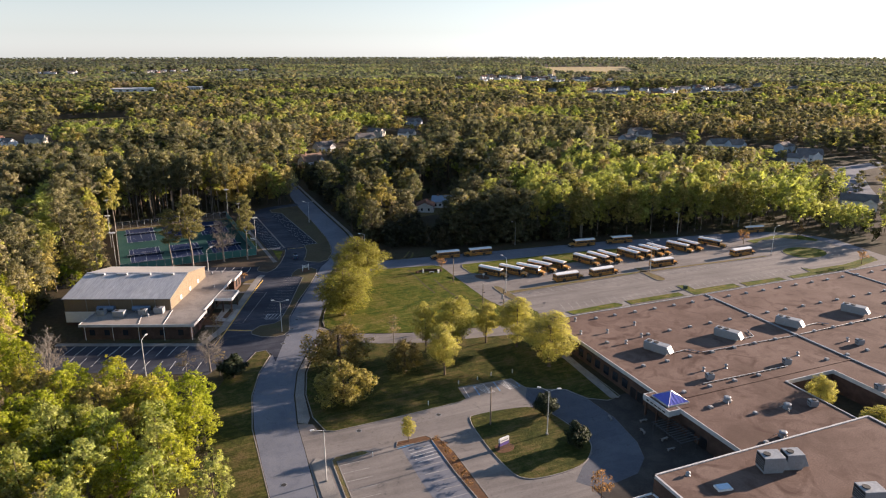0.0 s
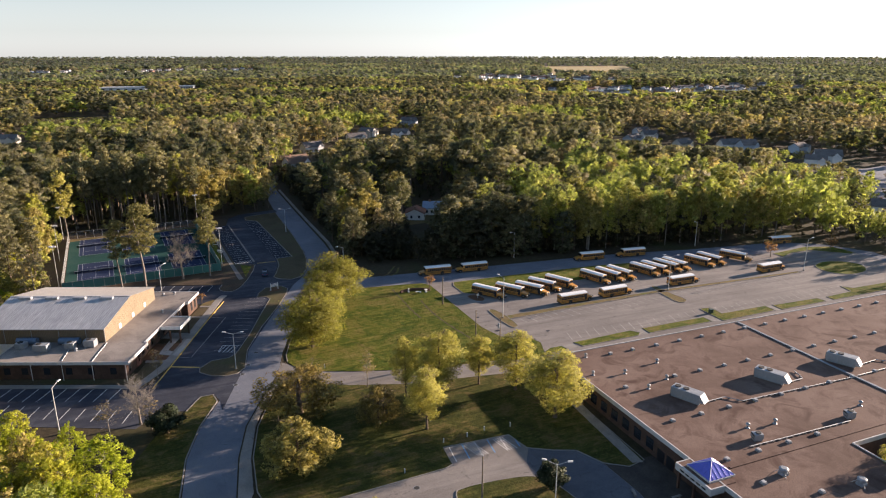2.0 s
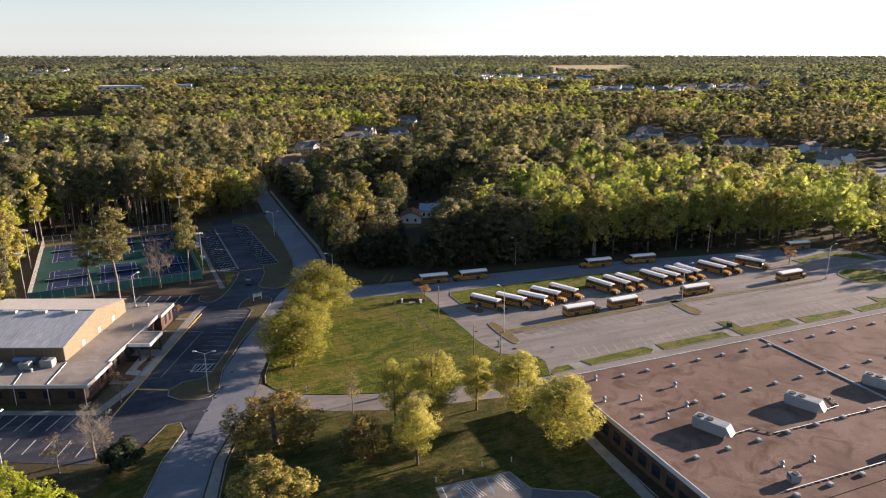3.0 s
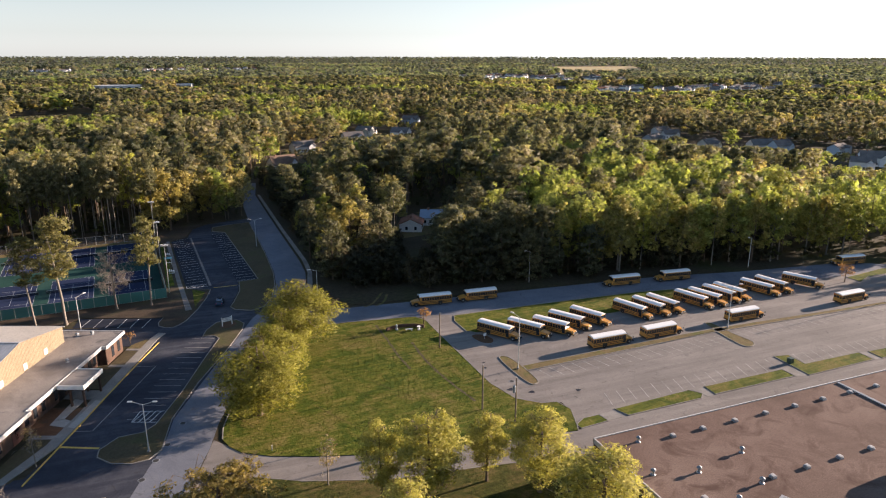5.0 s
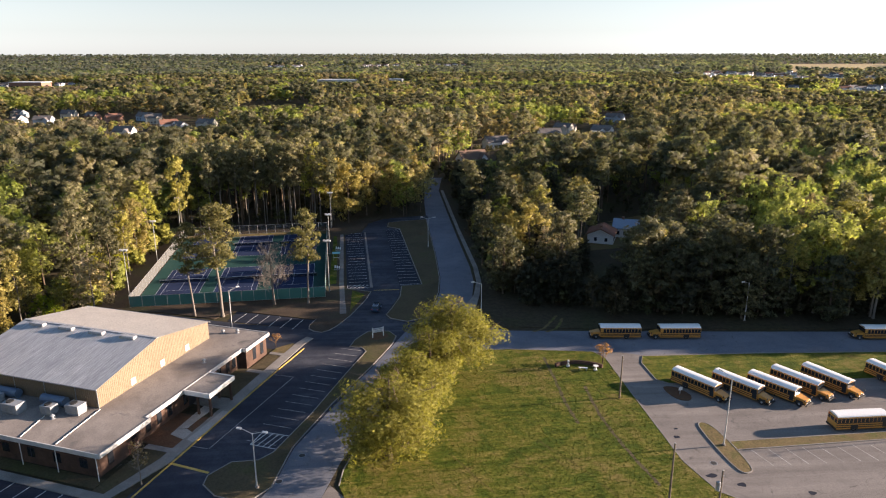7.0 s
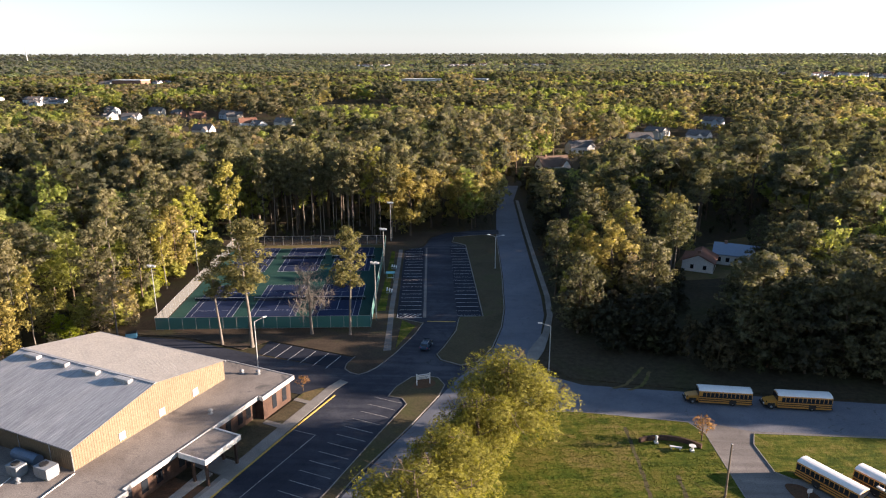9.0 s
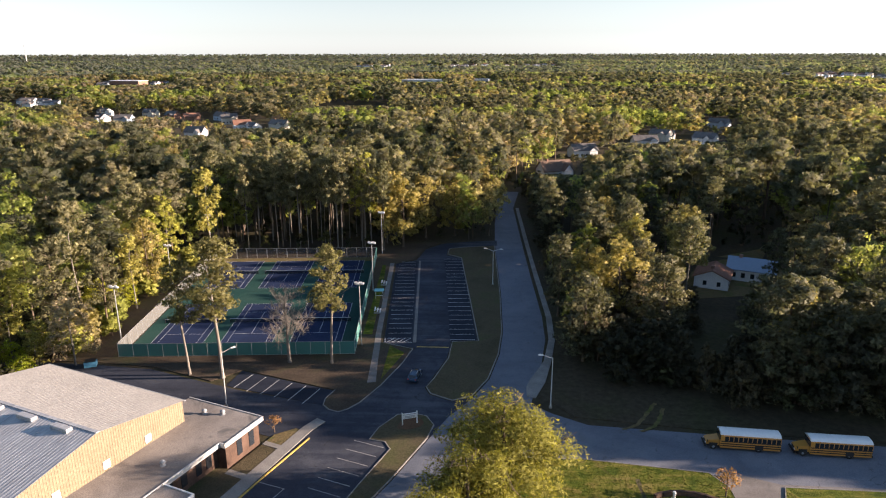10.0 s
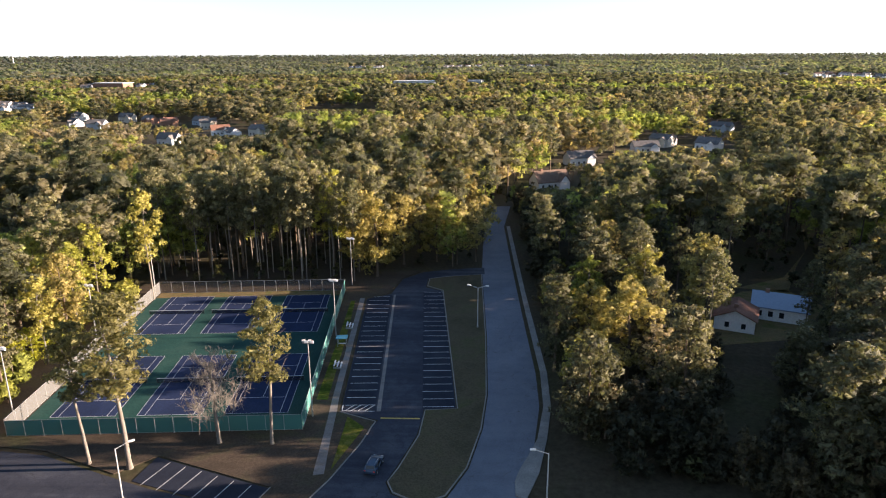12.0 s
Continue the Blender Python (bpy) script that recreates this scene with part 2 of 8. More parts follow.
def asphalt_material(name, c0, c1, c2, seam, worn, dragged=0.5):
    """Weathered asphalt: wheel-worn bands, grit, branching cracks and darker sealed stains."""
    m, n, l, b = mat(name, 0.9)
    b.inputs["Specular IOR Level"].default_value = 0.15
    pos = n.new("ShaderNodeNewGeometry").outputs["Position"]
    broad, mid, grit = tex(n, l, 0.06, 5, 0.6, 0.6, pos).outputs[0], tex(n, l, 0.4, 6, 0.65, 0.8, pos).outputs[0], tex(n, l, 5.0, 6, 0.75, 0, pos).outputs[0]
    mp = n.new("ShaderNodeMapping")
    mp.vector_type = "TEXTURE"
    mp.inputs["Scale"].default_value = (14.0, 1.0, 1.0)
    l.new(pos, mp.inputs[0])
    drag = tex(n, l, 0.45, 4, 0.6, 0.4, mp.outputs[0]).outputs[0]
    r = ramp(n, [(0.38, c0), (0.5, c1), (0.62, c2)])
    l.new(mixc(n, l, dragged, mixc(n, l, 0.4, broad, mid), drag), r.inputs[0])

    def band(sock, lo, hi, a=0.0, c=1.0):
        q = ramp(n, [(lo, (a, a, a)), (hi, (c, c, c))])
        l.new(sock, q.inputs[0])
        return q.outputs[0]

    warp = n.new("ShaderNodeVectorMath")
    warp.operation = "ADD"
    bend = tex(n, l, 0.25, 4, 0.6, 0.0, pos)
    grow = n.new("ShaderNodeVectorMath")
    grow.operation = "SCALE"
    grow.inputs["Scale"].default_value = 5.0
    l.new(bend.outputs["Color"], grow.inputs[0])
    l.new(pos, warp.inputs[0])
    l.new(grow.outputs[0], warp.inputs[1])
    v = n.new("ShaderNodeTexVoronoi")
    v.feature = "DISTANCE_TO_EDGE"
    v.inputs["Scale"].default_value = 0.14
    l.new(warp.outputs[0], v.inputs["Vector"])
    crack = mixc(n, l, 1.0, band(v.outputs["Distance"], 0.004, 0.014, 0.6, 0.0), band(mid, 0.47, 0.6), "MULTIPLY")
    c = mixc(n, l, 1.0, r.outputs[0], band(grit, 0.3, 0.7, 0.66, 1.28), "MULTIPLY")
    c = mixc(n, l, band(mixc(n, l, 0.35, mid, grit), 0.53, 0.66, 0.0, worn), c, seam)
    c = mixc(n, l, crack, c, seam)
    l.new(c, b.inputs["Base Color"])
    bump(n, l, b, grit, 0.3, 0.01)
    return m


ASPHALT_OLD = asphalt_material("asphalt_old", (0.155, 0.139, 0.125), (0.205, 0.184, 0.166), (0.26, 0.235, 0.21), (0.075, 0.07, 0.066), 0.55)
ASPHALT_ROAD = asphalt_material("asphalt_road", (0.122, 0.130, 0.152), (0.158, 0.166, 0.19), (0.20, 0.207, 0.228), (0.07, 0.068, 0.068), 0.3, 0.12)
# darker, bluish asphalt that paints shade on the loop drive
ASPHALT_SHADE = asphalt_material("asphalt_loop", (0.080, 0.085, 0.100), (0.105, 0.11, 0.126), (0.138, 0.142, 0.156), (0.05, 0.049, 0.05), 0.4, 0.15)
ASPHALT_DARK = asphalt_material("asphalt_dark", (0.026, 0.029, 0.040), (0.042, 0.046, 0.060), (0.086, 0.089, 0.102), (0.02, 0.021, 0.025), 0.45, 0.3)
CONCRETE = two_scale("concrete", (0.20, 0.185, 0.165), (0.25, 0.23, 0.205), (0.30, 0.28, 0.25), 0.3, 6.0, 0.9, 0.25, 0.01)
GRASS = lawn_material("grass", (0.050, 0.074, 0.008), (0.094, 0.106, 0.013), (0.138, 0.128, 0.021), (0.15, 0.11, 0.042))
# darker, browner copy of the grass: dirt and painted-in tree shade
GRASS_SHADED = lawn_material("grass_lawn", (0.036, 0.044, 0.009), (0.062, 0.062, 0.014), (0.10, 0.082, 0.024), (0.10, 0.07, 0.034))
GRASS_DRY = two_scale("grass_dry", (0.12, 0.10, 0.045), (0.17, 0.125, 0.06), (0.10, 0.105, 0.03), 0.3, 3.0, 0.95, 0.9, 0.1)
GRASS_DULL = two_scale("grass_dull", (0.072, 0.060, 0.032), (0.10, 0.079, 0.046), (0.085, 0.084, 0.034), 0.1, 3.0, 0.95, 0.9, 0.1)
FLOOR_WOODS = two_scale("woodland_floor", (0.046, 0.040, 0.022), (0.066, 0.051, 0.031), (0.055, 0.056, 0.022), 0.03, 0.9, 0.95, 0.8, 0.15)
ASPHALT_BLACK = two_scale("asphalt_sealed", (0.018, 0.021, 0.032), (0.025, 0.029, 0.042), (0.037, 0.041, 0.054), 0.15, 8.0, 0.85, 0.3, 0.01)
DIRT = two_scale("bare_dirt", (0.056, 0.043, 0.030), (0.078, 0.058, 0.041), (0.07, 0.064, 0.034), 0.12, 3.0, 0.95, 0.8, 0.05)
PAVERS = two_scale("dark_pavers", (0.05, 0.043, 0.038), (0.065, 0.056, 0.048), (0.085, 0.073, 0.062), 0.25, 5.0, 0.9, 0.4, 0.02)
MULCH = two_scale("mulch", (0.10, 0.055, 0.032), (0.14, 0.075, 0.042), (0.10, 0.07, 0.045), 0.4, 5.0, 0.95, 0.8, 0.05)
ROOF_TAN = two_scale("roof_tan", (0.115, 0.074, 0.056), (0.165, 0.11, 0.086), (0.21, 0.148, 0.117), 0.07, 5.0, 0.9, 0.2, 0.01, stain=((0.085, 0.05, 0.038), 0.14, 0.5, 0.68))
ROOF_GREY = two_scale("roof_grey", (0.19, 0.165, 0.145), (0.265, 0.232, 0.203), (0.33, 0.29, 0.252), 0.14, 5.0, 0.9, 0.2, 0.01, stain=((0.11, 0.105, 0.10), 0.2, 0.56, 0.72))
METAL_ROOF = two_scale("metal_roof", (0.31, 0.315, 0.32), (0.37, 0.372, 0.375), (0.42, 0.418, 0.41), 0.5, 3.0, 0.42, 0.1, 0.004, 0.0, world_space=False, stain=((0.22, 0.22, 0.225), 0.9, 0.56, 0.8), squash=(1, 0.12, 0.3))
TAN_PANEL = two_scale("tan_panel", (0.21, 0.162, 0.10), (0.228, 0.177, 0.11), (0.248, 0.193, 0.122), 0.2, 3.0, 0.5, 0.08, 0.003)
BRICK = two_scale("brick", (0.075, 0.048, 0.037), (0.10, 0.063, 0.047), (0.13, 0.082, 0.062), 0.5, 9.0, 0.9, 0.4, 0.01)
FASCIA = plain("fascia_paint", (0.50, 0.485, 0.46), 0.5, 0, 0.14, 0.8)
DARK_METAL = plain("dark_metal", (0.06, 0.058, 0.055), 0.5, 0.3)
WHITE = plain("white_paint", (0.72, 0.70, 0.66), 0.5, 0, 0.1, 1.2)
WHITE_LINE = two_scale("worn_line_paint", (0.45, 0.44, 0.42), (0.62, 0.61, 0.58), (0.70, 0.69, 0.66), 0.9, 6.0, 0.8, 0.1, 0.003)
FAINT_LINE = two_scale("faded_line_paint", (0.25, 0.235, 0.215), (0.36, 0.34, 0.315), (0.46, 0.44, 0.41), 0.5, 6.0, 0.85, 0.1, 0.003)
YELLOW_LINE = two_scale("yellow_line_paint", (0.50, 0.32, 0.06), (0.58, 0.38, 0.08), (0.60, 0.42, 0.14), 0.9, 6.0, 0.8, 0.1, 0.003)
BLUE_LINE = plain("blue_line_paint", (0.10, 0.30, 0.55), 0.8)
COURT_GREEN = two_scale("court_green", (0.017, 0.054, 0.046), (0.021, 0.065, 0.054), (0.032, 0.076, 0.061), 0.1, 4.0, 0.85, 0.1, 0.004, stain=((0.055, 0.10, 0.08), 0.15, 0.6, 0.8))
COURT_BLUE = two_scale("court_blue", (0.017, 0.026, 0.060), (0.020, 0.031, 0.073), (0.027, 0.040, 0.086), 0.12, 4.0, 0.85, 0.1, 0.004)
STEEL = plain("galvanised_steel", (0.42, 0.42, 0.41), 0.45, 0.6)
LAMP_GREY = plain("lamp_paint", (0.50, 0.50, 0.48), 0.5, 0.2)
WOOD_POLE = two_scale("weathered_wood", (0.16, 0.125, 0.09), (0.20, 0.16, 0.12), (0.25, 0.20, 0.15), 0.6, 8.0, 0.9, 0.4, 0.01, world_space=False)
DARK = plain("dark_opening", (0.02, 0.02, 0.022), 0.3)
BLACK = plain("black_rubber", (0.018, 0.018, 0.018), 0.8)
RAWMETAL = plain("unit_casing", (0.25, 0.262, 0.27), 0.5, 0.0, 0.25, 1.2)
GREYMETAL = plain("unit_casing_grey", (0.24, 0.25, 0.26), 0.5, 0.1)
GLASS_DARK = plain("tinted_glass", (0.02, 0.024, 0.03), 0.06, 0.0, 0.05)
BUS_YELLOW = plain("bus_yellow", (0.50, 0.24, 0.045), 0.35, 0.0, 0.08)
BUS_WHITE = plain("bus_roof_white", (0.78, 0.77, 0.74), 0.4, 0.0, 0.06)
BLUE_PANEL = plain("blue_panel", (0.12, 0.13, 0.50), 0.35, 0.0, 0.12)
BARK = two_scale("bark", (0.09, 0.065, 0.045), (0.14, 0.105, 0.075), (0.20, 0.155, 0.115), 0.6, 7.0, 0.95, 0.6, 0.03, world_space=False, squash=(1, 1, 0.3))
BARK_PALE = two_scale("bark_pale", (0.16, 0.14, 0.115), (0.21, 0.185, 0.155), (0.26, 0.23, 0.195), 0.6, 7.0, 0.95, 0.6, 0.03, world_space=False, squash=(1, 1, 0.3))

# ---- ground and roads ----
def rise(x, y):
    """Height of the land: flat, with a very gentle rise in the far distance."""
    r = np.hypot(np.asarray(x, float) - 30, np.asarray(y, float) - 80)
    return 44 * (np.clip(r - 1800, 0, None) / 3000) ** 1.25


def make_ground():
    rad = np.concatenate([np.linspace(0, 600, 25), np.geomspace(680, 4780, 28)])
    ang = np.linspace(0, 2 * np.pi, 181)[:-1]
    R, A = np.meshgrid(rad[1:], ang, indexing="ij")
    x, y = 30 + (R * np.cos(A)).ravel(), 80 + (R * np.sin(A)).ravel()
    v = np.vstack([[30, 80, 0], np.stack([x, y, rise(x, y)], 1)])
    k = len(ang)
    f = []
    for i in range(len(rad) - 2):
        for j in range(k):
            a, b = 1 + i * k + j, 1 + i * k + (j + 1) % k
            f.append((a, a + k, b + k, b))
    ob = arrays("ground", v, np.array(f), FLOOR_WOODS)
    bm = bmesh.new()
    bm.from_mesh(ob.data)
    bm.verts.ensure_lookup_table()
    for j in range(k):
        bm.faces.new((bm.verts[0], bm.verts[1 + j], bm.verts[1 + (j + 1) % k]))
    bm.to_mesh(ob.data)
    bm.free()
    return tagged(ob, "flat leaf-littered woodland ground reaching the horizon", "ground", "", "structure")


make_ground()

ROAD_W = [(9.8, 40), (9.8, 116.5), (10, 129.4), (11.5, 144), (14.5, 155), (18.5, 164), (23.5, 174), (26, 180), (27.6, 188.7), (32.9, 202.5), (39.3, 216.2), (43.8, 227.2), (46.6, 234), (51, 241.5), (53.9, 248.2), (56.2, 259.3), (57.3, 270.8), (57.7, 296), (57.3, 343), (58, 370), (60, 404), (59.6, 428)]
ROAD_E = [(17.4, 40), (17.4, 102), (18.2, 117.2), (18.6, 128.3), (20.2, 140.9), (22.8, 152), (26.6, 160.8), (30.4, 168), (33.2, 176), (35.2, 184), (37.6, 191), (42.4, 203), (47.4, 214.5), (53, 222.8), (60.5, 236.5), (64.2, 254.6), (66.2, 267), (66.7, 280), (66.3, 309), (66, 349), (65.9, 395), (70, 428)]
FIELD = [(36.4, 175.2), (38.2, 172.6), (42.6, 169.8), (49, 167.2), (57, 164.6), (75, 161), (94.8, 158), (95.6, 159.6), (97.6, 164.9), (96.6, 168.3), (93.7, 168.9), (89.8, 172.4), (87.9, 180), (87.5, 201), (87.3, 216.8), (85.5, 220), (68, 222.6), (56.5, 222.6), (54, 220.8), (48, 212.6), (42.8, 201.2), (38, 189.5), (35.8, 182), (35.4, 178)]
LAWN = [(23.6, 123), (25.2, 122.2), (38.6, 122.7), (54.2, 123.7), (55.9, 124.4), (56.3, 130), (69.8, 129.3), (70.9, 124), (75, 121.5), (79, 119.8), (81.3, 114.5), (85, 111.8), (88.8, 112.5), (89.6, 146), (88.5, 151.6), (75, 154), (59, 156.4), (46, 161), (37, 166), (33.4, 168.2), (31.6, 166), (27.8, 158), (25, 150.6), (22.8, 140), (22.2, 129.4)]

slab("road", ROAD_W + ROAD_E[::-1], 0, 0.020, ASPHALT_ROAD, "weathered grey asphalt road through the grounds", category="road")
slab("road_north", [(52, 221), (68, 221.9), (86, 219.6), (95, 217.2), (120, 216.5), (150, 214.8), (168, 211.8), (190, 207.5), (214, 203.5), (236, 204), (247, 195), (247, 175), (240, 166), (243, 163.6), (251.5, 173), (254, 190), (246, 204.5), (232, 213.8), (216, 215.5), (190, 219), (166, 223.7), (150, 225.4), (117, 228.2), (92, 230.4), (70, 232.6), (64.5, 236), (60, 240)], 0, 0.028, ASPHALT_ROAD, "grey asphalt road along the edge of the woods", category="road")
slab("drive_cross", [(30, 165.5), (37, 165.8), (46, 160.8), (59, 156.2), (75, 153.8), (90, 151.2), (99, 149), (255, 149), (255, 157.6), (99, 157.7), (95, 158.2), (75, 161.2), (57, 164.8), (49, 167.4), (42.6, 170), (38.2, 172.8), (36.4, 175.4), (34, 178.5)], 0, 0.024, ASPHALT_OLD, "pale worn asphalt lane beside the school", category="road")
slab("parking_bus", [(87, 221), (87.5, 201), (87.5, 180), (89.4, 172.4), (93.6, 168.6), (97.4, 168), (97.4, 164.9), (95.3, 157), (250, 157), (251, 172), (247, 176), (247, 195), (236, 204.5), (214, 204), (190, 208), (168, 212.3), (150, 215.3), (120, 217), (95, 217.7)], 0, 0.033, ASPHALT_OLD, "pale stained asphalt bus parking lot", category="parking lot")
FRONT = [(17, 96), (17.6, 102), (18.3, 117.2), (18.7, 128), (21.6, 126.7), (22.3, 123), (24, 122.3), (38.6, 122.9), (54.2, 123.9), (55.7, 124.6), (56.1, 130.1), (70, 129.4), (71, 124.2), (79.2, 120), (81.4, 114), (82, 105), (80.6, 95.5), (78.4, 90.3), (74, 86.6), (69, 85.8), (64, 86), (64, 60), (17, 60)]
slab("parking_front", FRONT, 0, 0.036, ASPHALT_OLD, "pale worn asphalt drive and lot before the school", category="parking lot")
# the school's cast shade, laid over the loop as a darker sheet
slab("road_loop", [(71.2, 124), (75, 122), (79.1, 119.8), (81.3, 114), (81.9, 105), (80.5, 95.6), (78.3, 90.4), (73.9, 86.7), (69, 85.9), (64.2, 86.1), (62, 89), (65.6, 92.4), (70, 95.6), (72.2, 99.8), (71.6, 107), (70.2, 112.9), (67.8, 116), (68.6, 120)], 0, 0.041, ASPHALT_SHADE, "darker sheet painting the school's shade on the entrance loop", category="road")
slab("courtyard_front", [(64, 86.2), (69, 86), (74, 86.8), (78.4, 90.5), (80.6, 95.6), (82, 105), (81.4, 114), (85, 112), (89.4, 113), (91, 113), (91, 77), (64, 77)], 0, 0.10, PAVERS, "dark paved forecourt before the school entrance", category="pavement")

# gym lots, courts lot and drives, in dark asphalt
LOT_A = [(19, 160), (23.6, 173.6), (26, 180), (27.6, 188.7), (39, 216), (46.6, 234), (51, 241.2), (47, 239.5), (42.9, 241.8), (41.9, 244.4), (43, 248), (45.4, 257), (45.9, 262), (46, 265.3), (51.6, 266), (46.8, 326.2), (42.2, 329), (42.4, 336), (48, 338.5), (58, 340.5), (58, 346.5), (48.7, 344.6), (40.8, 341.8), (35.6, 335.4), (33.6, 323.4), (28, 319.8), (31.7, 264.2), (38.6, 261.5)]
LOT_B = [(37.9, 259.6), (36.9, 254.6), (33.8, 244.9), (30.9, 238.2), (29.2, 235.8), (27.7, 234.8), (25.8, 235.6), (24.5, 237.1), (17, 239.3), (8, 241.8), (1.5, 244.2), (-12, 249.4), (-24, 250.8), (-42, 252), (-42, 243.5), (-24, 241), (-12, 238.2), (4.8, 231.4), (19, 226.5), (19.3, 212.7), (13.4, 196.3), (9.3, 185.7), (5.3, 177.6), (0, 178.2), (-33, 191.6), (-40, 178), (2.5, 158.9), (6.2, 163.7), (12.3, 162.6), (15.1, 167.8), (17.8, 168.1), (18.9, 164.4)]
slab("parking_gym", LOT_A + LOT_B, 0, 0.043, ASPHALT_DARK, "dark sealed asphalt parking lot with patched seams", category="parking lot")
slab("parking_small", [(6.0, 249.5), (25.4, 242.4), (24.4, 239.4), (24.5, 237.1), (5.0, 243.4)], 0, 0.048, ASPHALT_BLACK, "small dark asphalt parking bay", category="parking lot")

for bp in ([(31.8, 264.2), (37.7, 264.2), (33.9, 322.8), (28.1, 319.7)], [(45.8, 265.4), (51.5, 266.2), (46.7, 326), (41.9, 325.2)]):
    slab("parking_bay", bp, 0, 0.048, ASPHALT_BLACK, "freshly sealed black asphalt parking bay", category="parking lot")
slab("gutter_strip", [(37.9, 264.4), (38.6, 264.4), (34.9, 323), (34.4, 322.8)], 0, 0.047, ASPHALT_OLD, "pale worn seam in the lot", category="parking lot")
# lawns and grass islands, raised behind kerbs
LAWNS = []


def lawn(*spec):
    LAWNS.append(spec)


lawn("lawn_field", FIELD, GRASS, "open mown green field with tyre tracks")
lawn("lawn_school", LAWN, GRASS_SHADED, "mown lawn under trees beside the school")
lawn("island_loop", smooth([(52.9, 115.6), (55.3, 117.3), (62.6, 116.9), (67.6, 115.7), (69.9, 112.7), (71.3, 107), (71.9, 99.8), (69.7, 95.8), (65.3, 92.8), (57.1, 92.3), (53.2, 94.1), (52.2, 99.3), (52.1, 107)], 4), GRASS_SHADED, "grass island inside the loop drive")
lawn("strip_front", [(42.6, 112.2), (44.2, 112.1), (45.2, 106), (45.3, 91), (45.3, 60), (43.4, 60), (43.4, 91.5), (42.8, 100)], MULCH, "mulched planting strip between lanes")
lawn("strip_tree", [(35.2, 111.9), (36, 113.6), (42, 113.6), (42.8, 112.4), (42.4, 111.6)], MULCH, "mulch bed with a small tree")
lawn("strip_corner", [(22.3, 112), (23.2, 113), (28.5, 113.2), (29.9, 112.2), (28.4, 111.6), (23.2, 111.5), (22.3, 60), (21.3, 60)], GRASS_DRY, "dry grass strip at the lot corner")
lawn("verge_west", [(9.5, 40), (9.5, 129.4), (11.2, 144.2), (14.2, 155.2), (18.2, 164.4), (17.6, 167.6), (15.1, 167.4), (11.8, 162), (6.5, 155.5), (0, 140), (2, 110), (4, 40)], GRASS_SHADED, "grass verge beside the road")
lawn("island_lot", [(15.7, 182.2), (15.6, 180), (17.9, 177.2), (21, 175.9), (23.6, 176.2), (25.6, 178.6), (27.3, 188.7), (32.6, 202.5), (39, 216.2), (43.5, 227.3), (44.4, 231.4), (43, 234.2), (40.5, 235), (38, 234.4), (35.4, 230.2), (34.4, 226.6), (37, 226), (38, 224), (34.6, 214.8), (29.1, 198.8), (24.5, 187.6), (22.5, 185.6), (18.5, 185.4)], GRASS_DULL, "worn grass strip between the lot and the road")
lawn("verge_courts", [(46.9, 326.6), (42.6, 330), (42.9, 336), (48, 338), (57.1, 340), (57.4, 296), (57.0, 271), (55.9, 259.4), (53.6, 248.4), (50.6, 241.6), (47.2, 239.8), (43.2, 242.1), (42.2, 244.6), (43.4, 248), (45.8, 257), (46.1, 262), (46.3, 265), (51.9, 265.7)], GRASS_DULL, "dull brownish grass verge between lot and road")
lawn("lawn_courts", [(31.4, 263.8), (38, 261), (37.7, 259.7), (36.7, 254.7), (33.6, 245), (30.7, 238.4), (29, 236), (27.7, 235.1), (26, 235.8), (24.7, 237.2), (24.6, 239.3), (25.7, 242.6), (6.1, 249.8), (1.5, 245), (-12, 250.4), (-24, 251.8), (-34, 252), (-34, 345), (40, 343), (35.2, 335.6), (33, 323.8), (27.6, 320)], DIRT, "bare brown ground with pine straw before the courts")
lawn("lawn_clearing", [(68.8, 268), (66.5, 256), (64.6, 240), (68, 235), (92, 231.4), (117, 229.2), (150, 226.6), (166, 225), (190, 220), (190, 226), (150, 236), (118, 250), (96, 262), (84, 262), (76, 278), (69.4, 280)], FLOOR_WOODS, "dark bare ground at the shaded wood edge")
lawn("lawn_bus", [(95.2, 217), (93.9, 213.8), (94.1, 206.5), (96, 204.8), (113, 203.6), (135, 203.6), (150, 204.6), (165, 207), (172, 210.6), (168, 211.6), (150, 214.6), (120, 216.3)], GRASS, "grass between the bus row and the road")
lawn("island_entry", smooth([(94.9, 190), (96.7, 190.1), (97.6, 185.4), (97.6, 178), (96.5, 176.4), (95.3, 177.2), (94.7, 183)], 4), GRASS_DRY, "dry grass island with a lamp at the lot entry")
lawn("median_bus", [(97.6, 184.7), (97.9, 182.3), (118, 183.1), (150, 184.0), (208, 182.2), (208, 183.6), (150, 185.8), (125, 185.4), (112, 185.1)], GRASS_DRY, "narrow dry grass median in the bus lot")
lawn("island_median", smooth([(150.2, 180), (150.8, 186), (152, 189.6), (153.4, 188), (153.4, 182), (154, 176.4), (152, 174.4), (150.2, 175.4)], 4), GRASS_DRY, "small grass island across the median")
lawn("strip_south", [(95.7, 158.3), (95.6, 159.8), (98, 161.2), (101.3, 161.2), (101.7, 158.7)], GRASS, "short grass strip beside the lane")
lawn("strip_south", [(105.3, 161.9), (123.5, 162.8), (125.2, 160.6), (123.6, 159.2), (106.4, 159)], GRASS, "grass strip beside the lane")
lawn("strip_south", [(127.6, 162.8), (148.4, 162.9), (148.4, 159.6), (127.4, 159.5)], GRASS, "grass strip beside the lane")
lawn("strip_south", [(152.2, 168.4), (155.8, 167.8), (155.4, 163.1), (171.6, 163), (171.4, 159.2), (151.8, 158.8)], GRASS, "grass strip with a rounded end beside the lane")
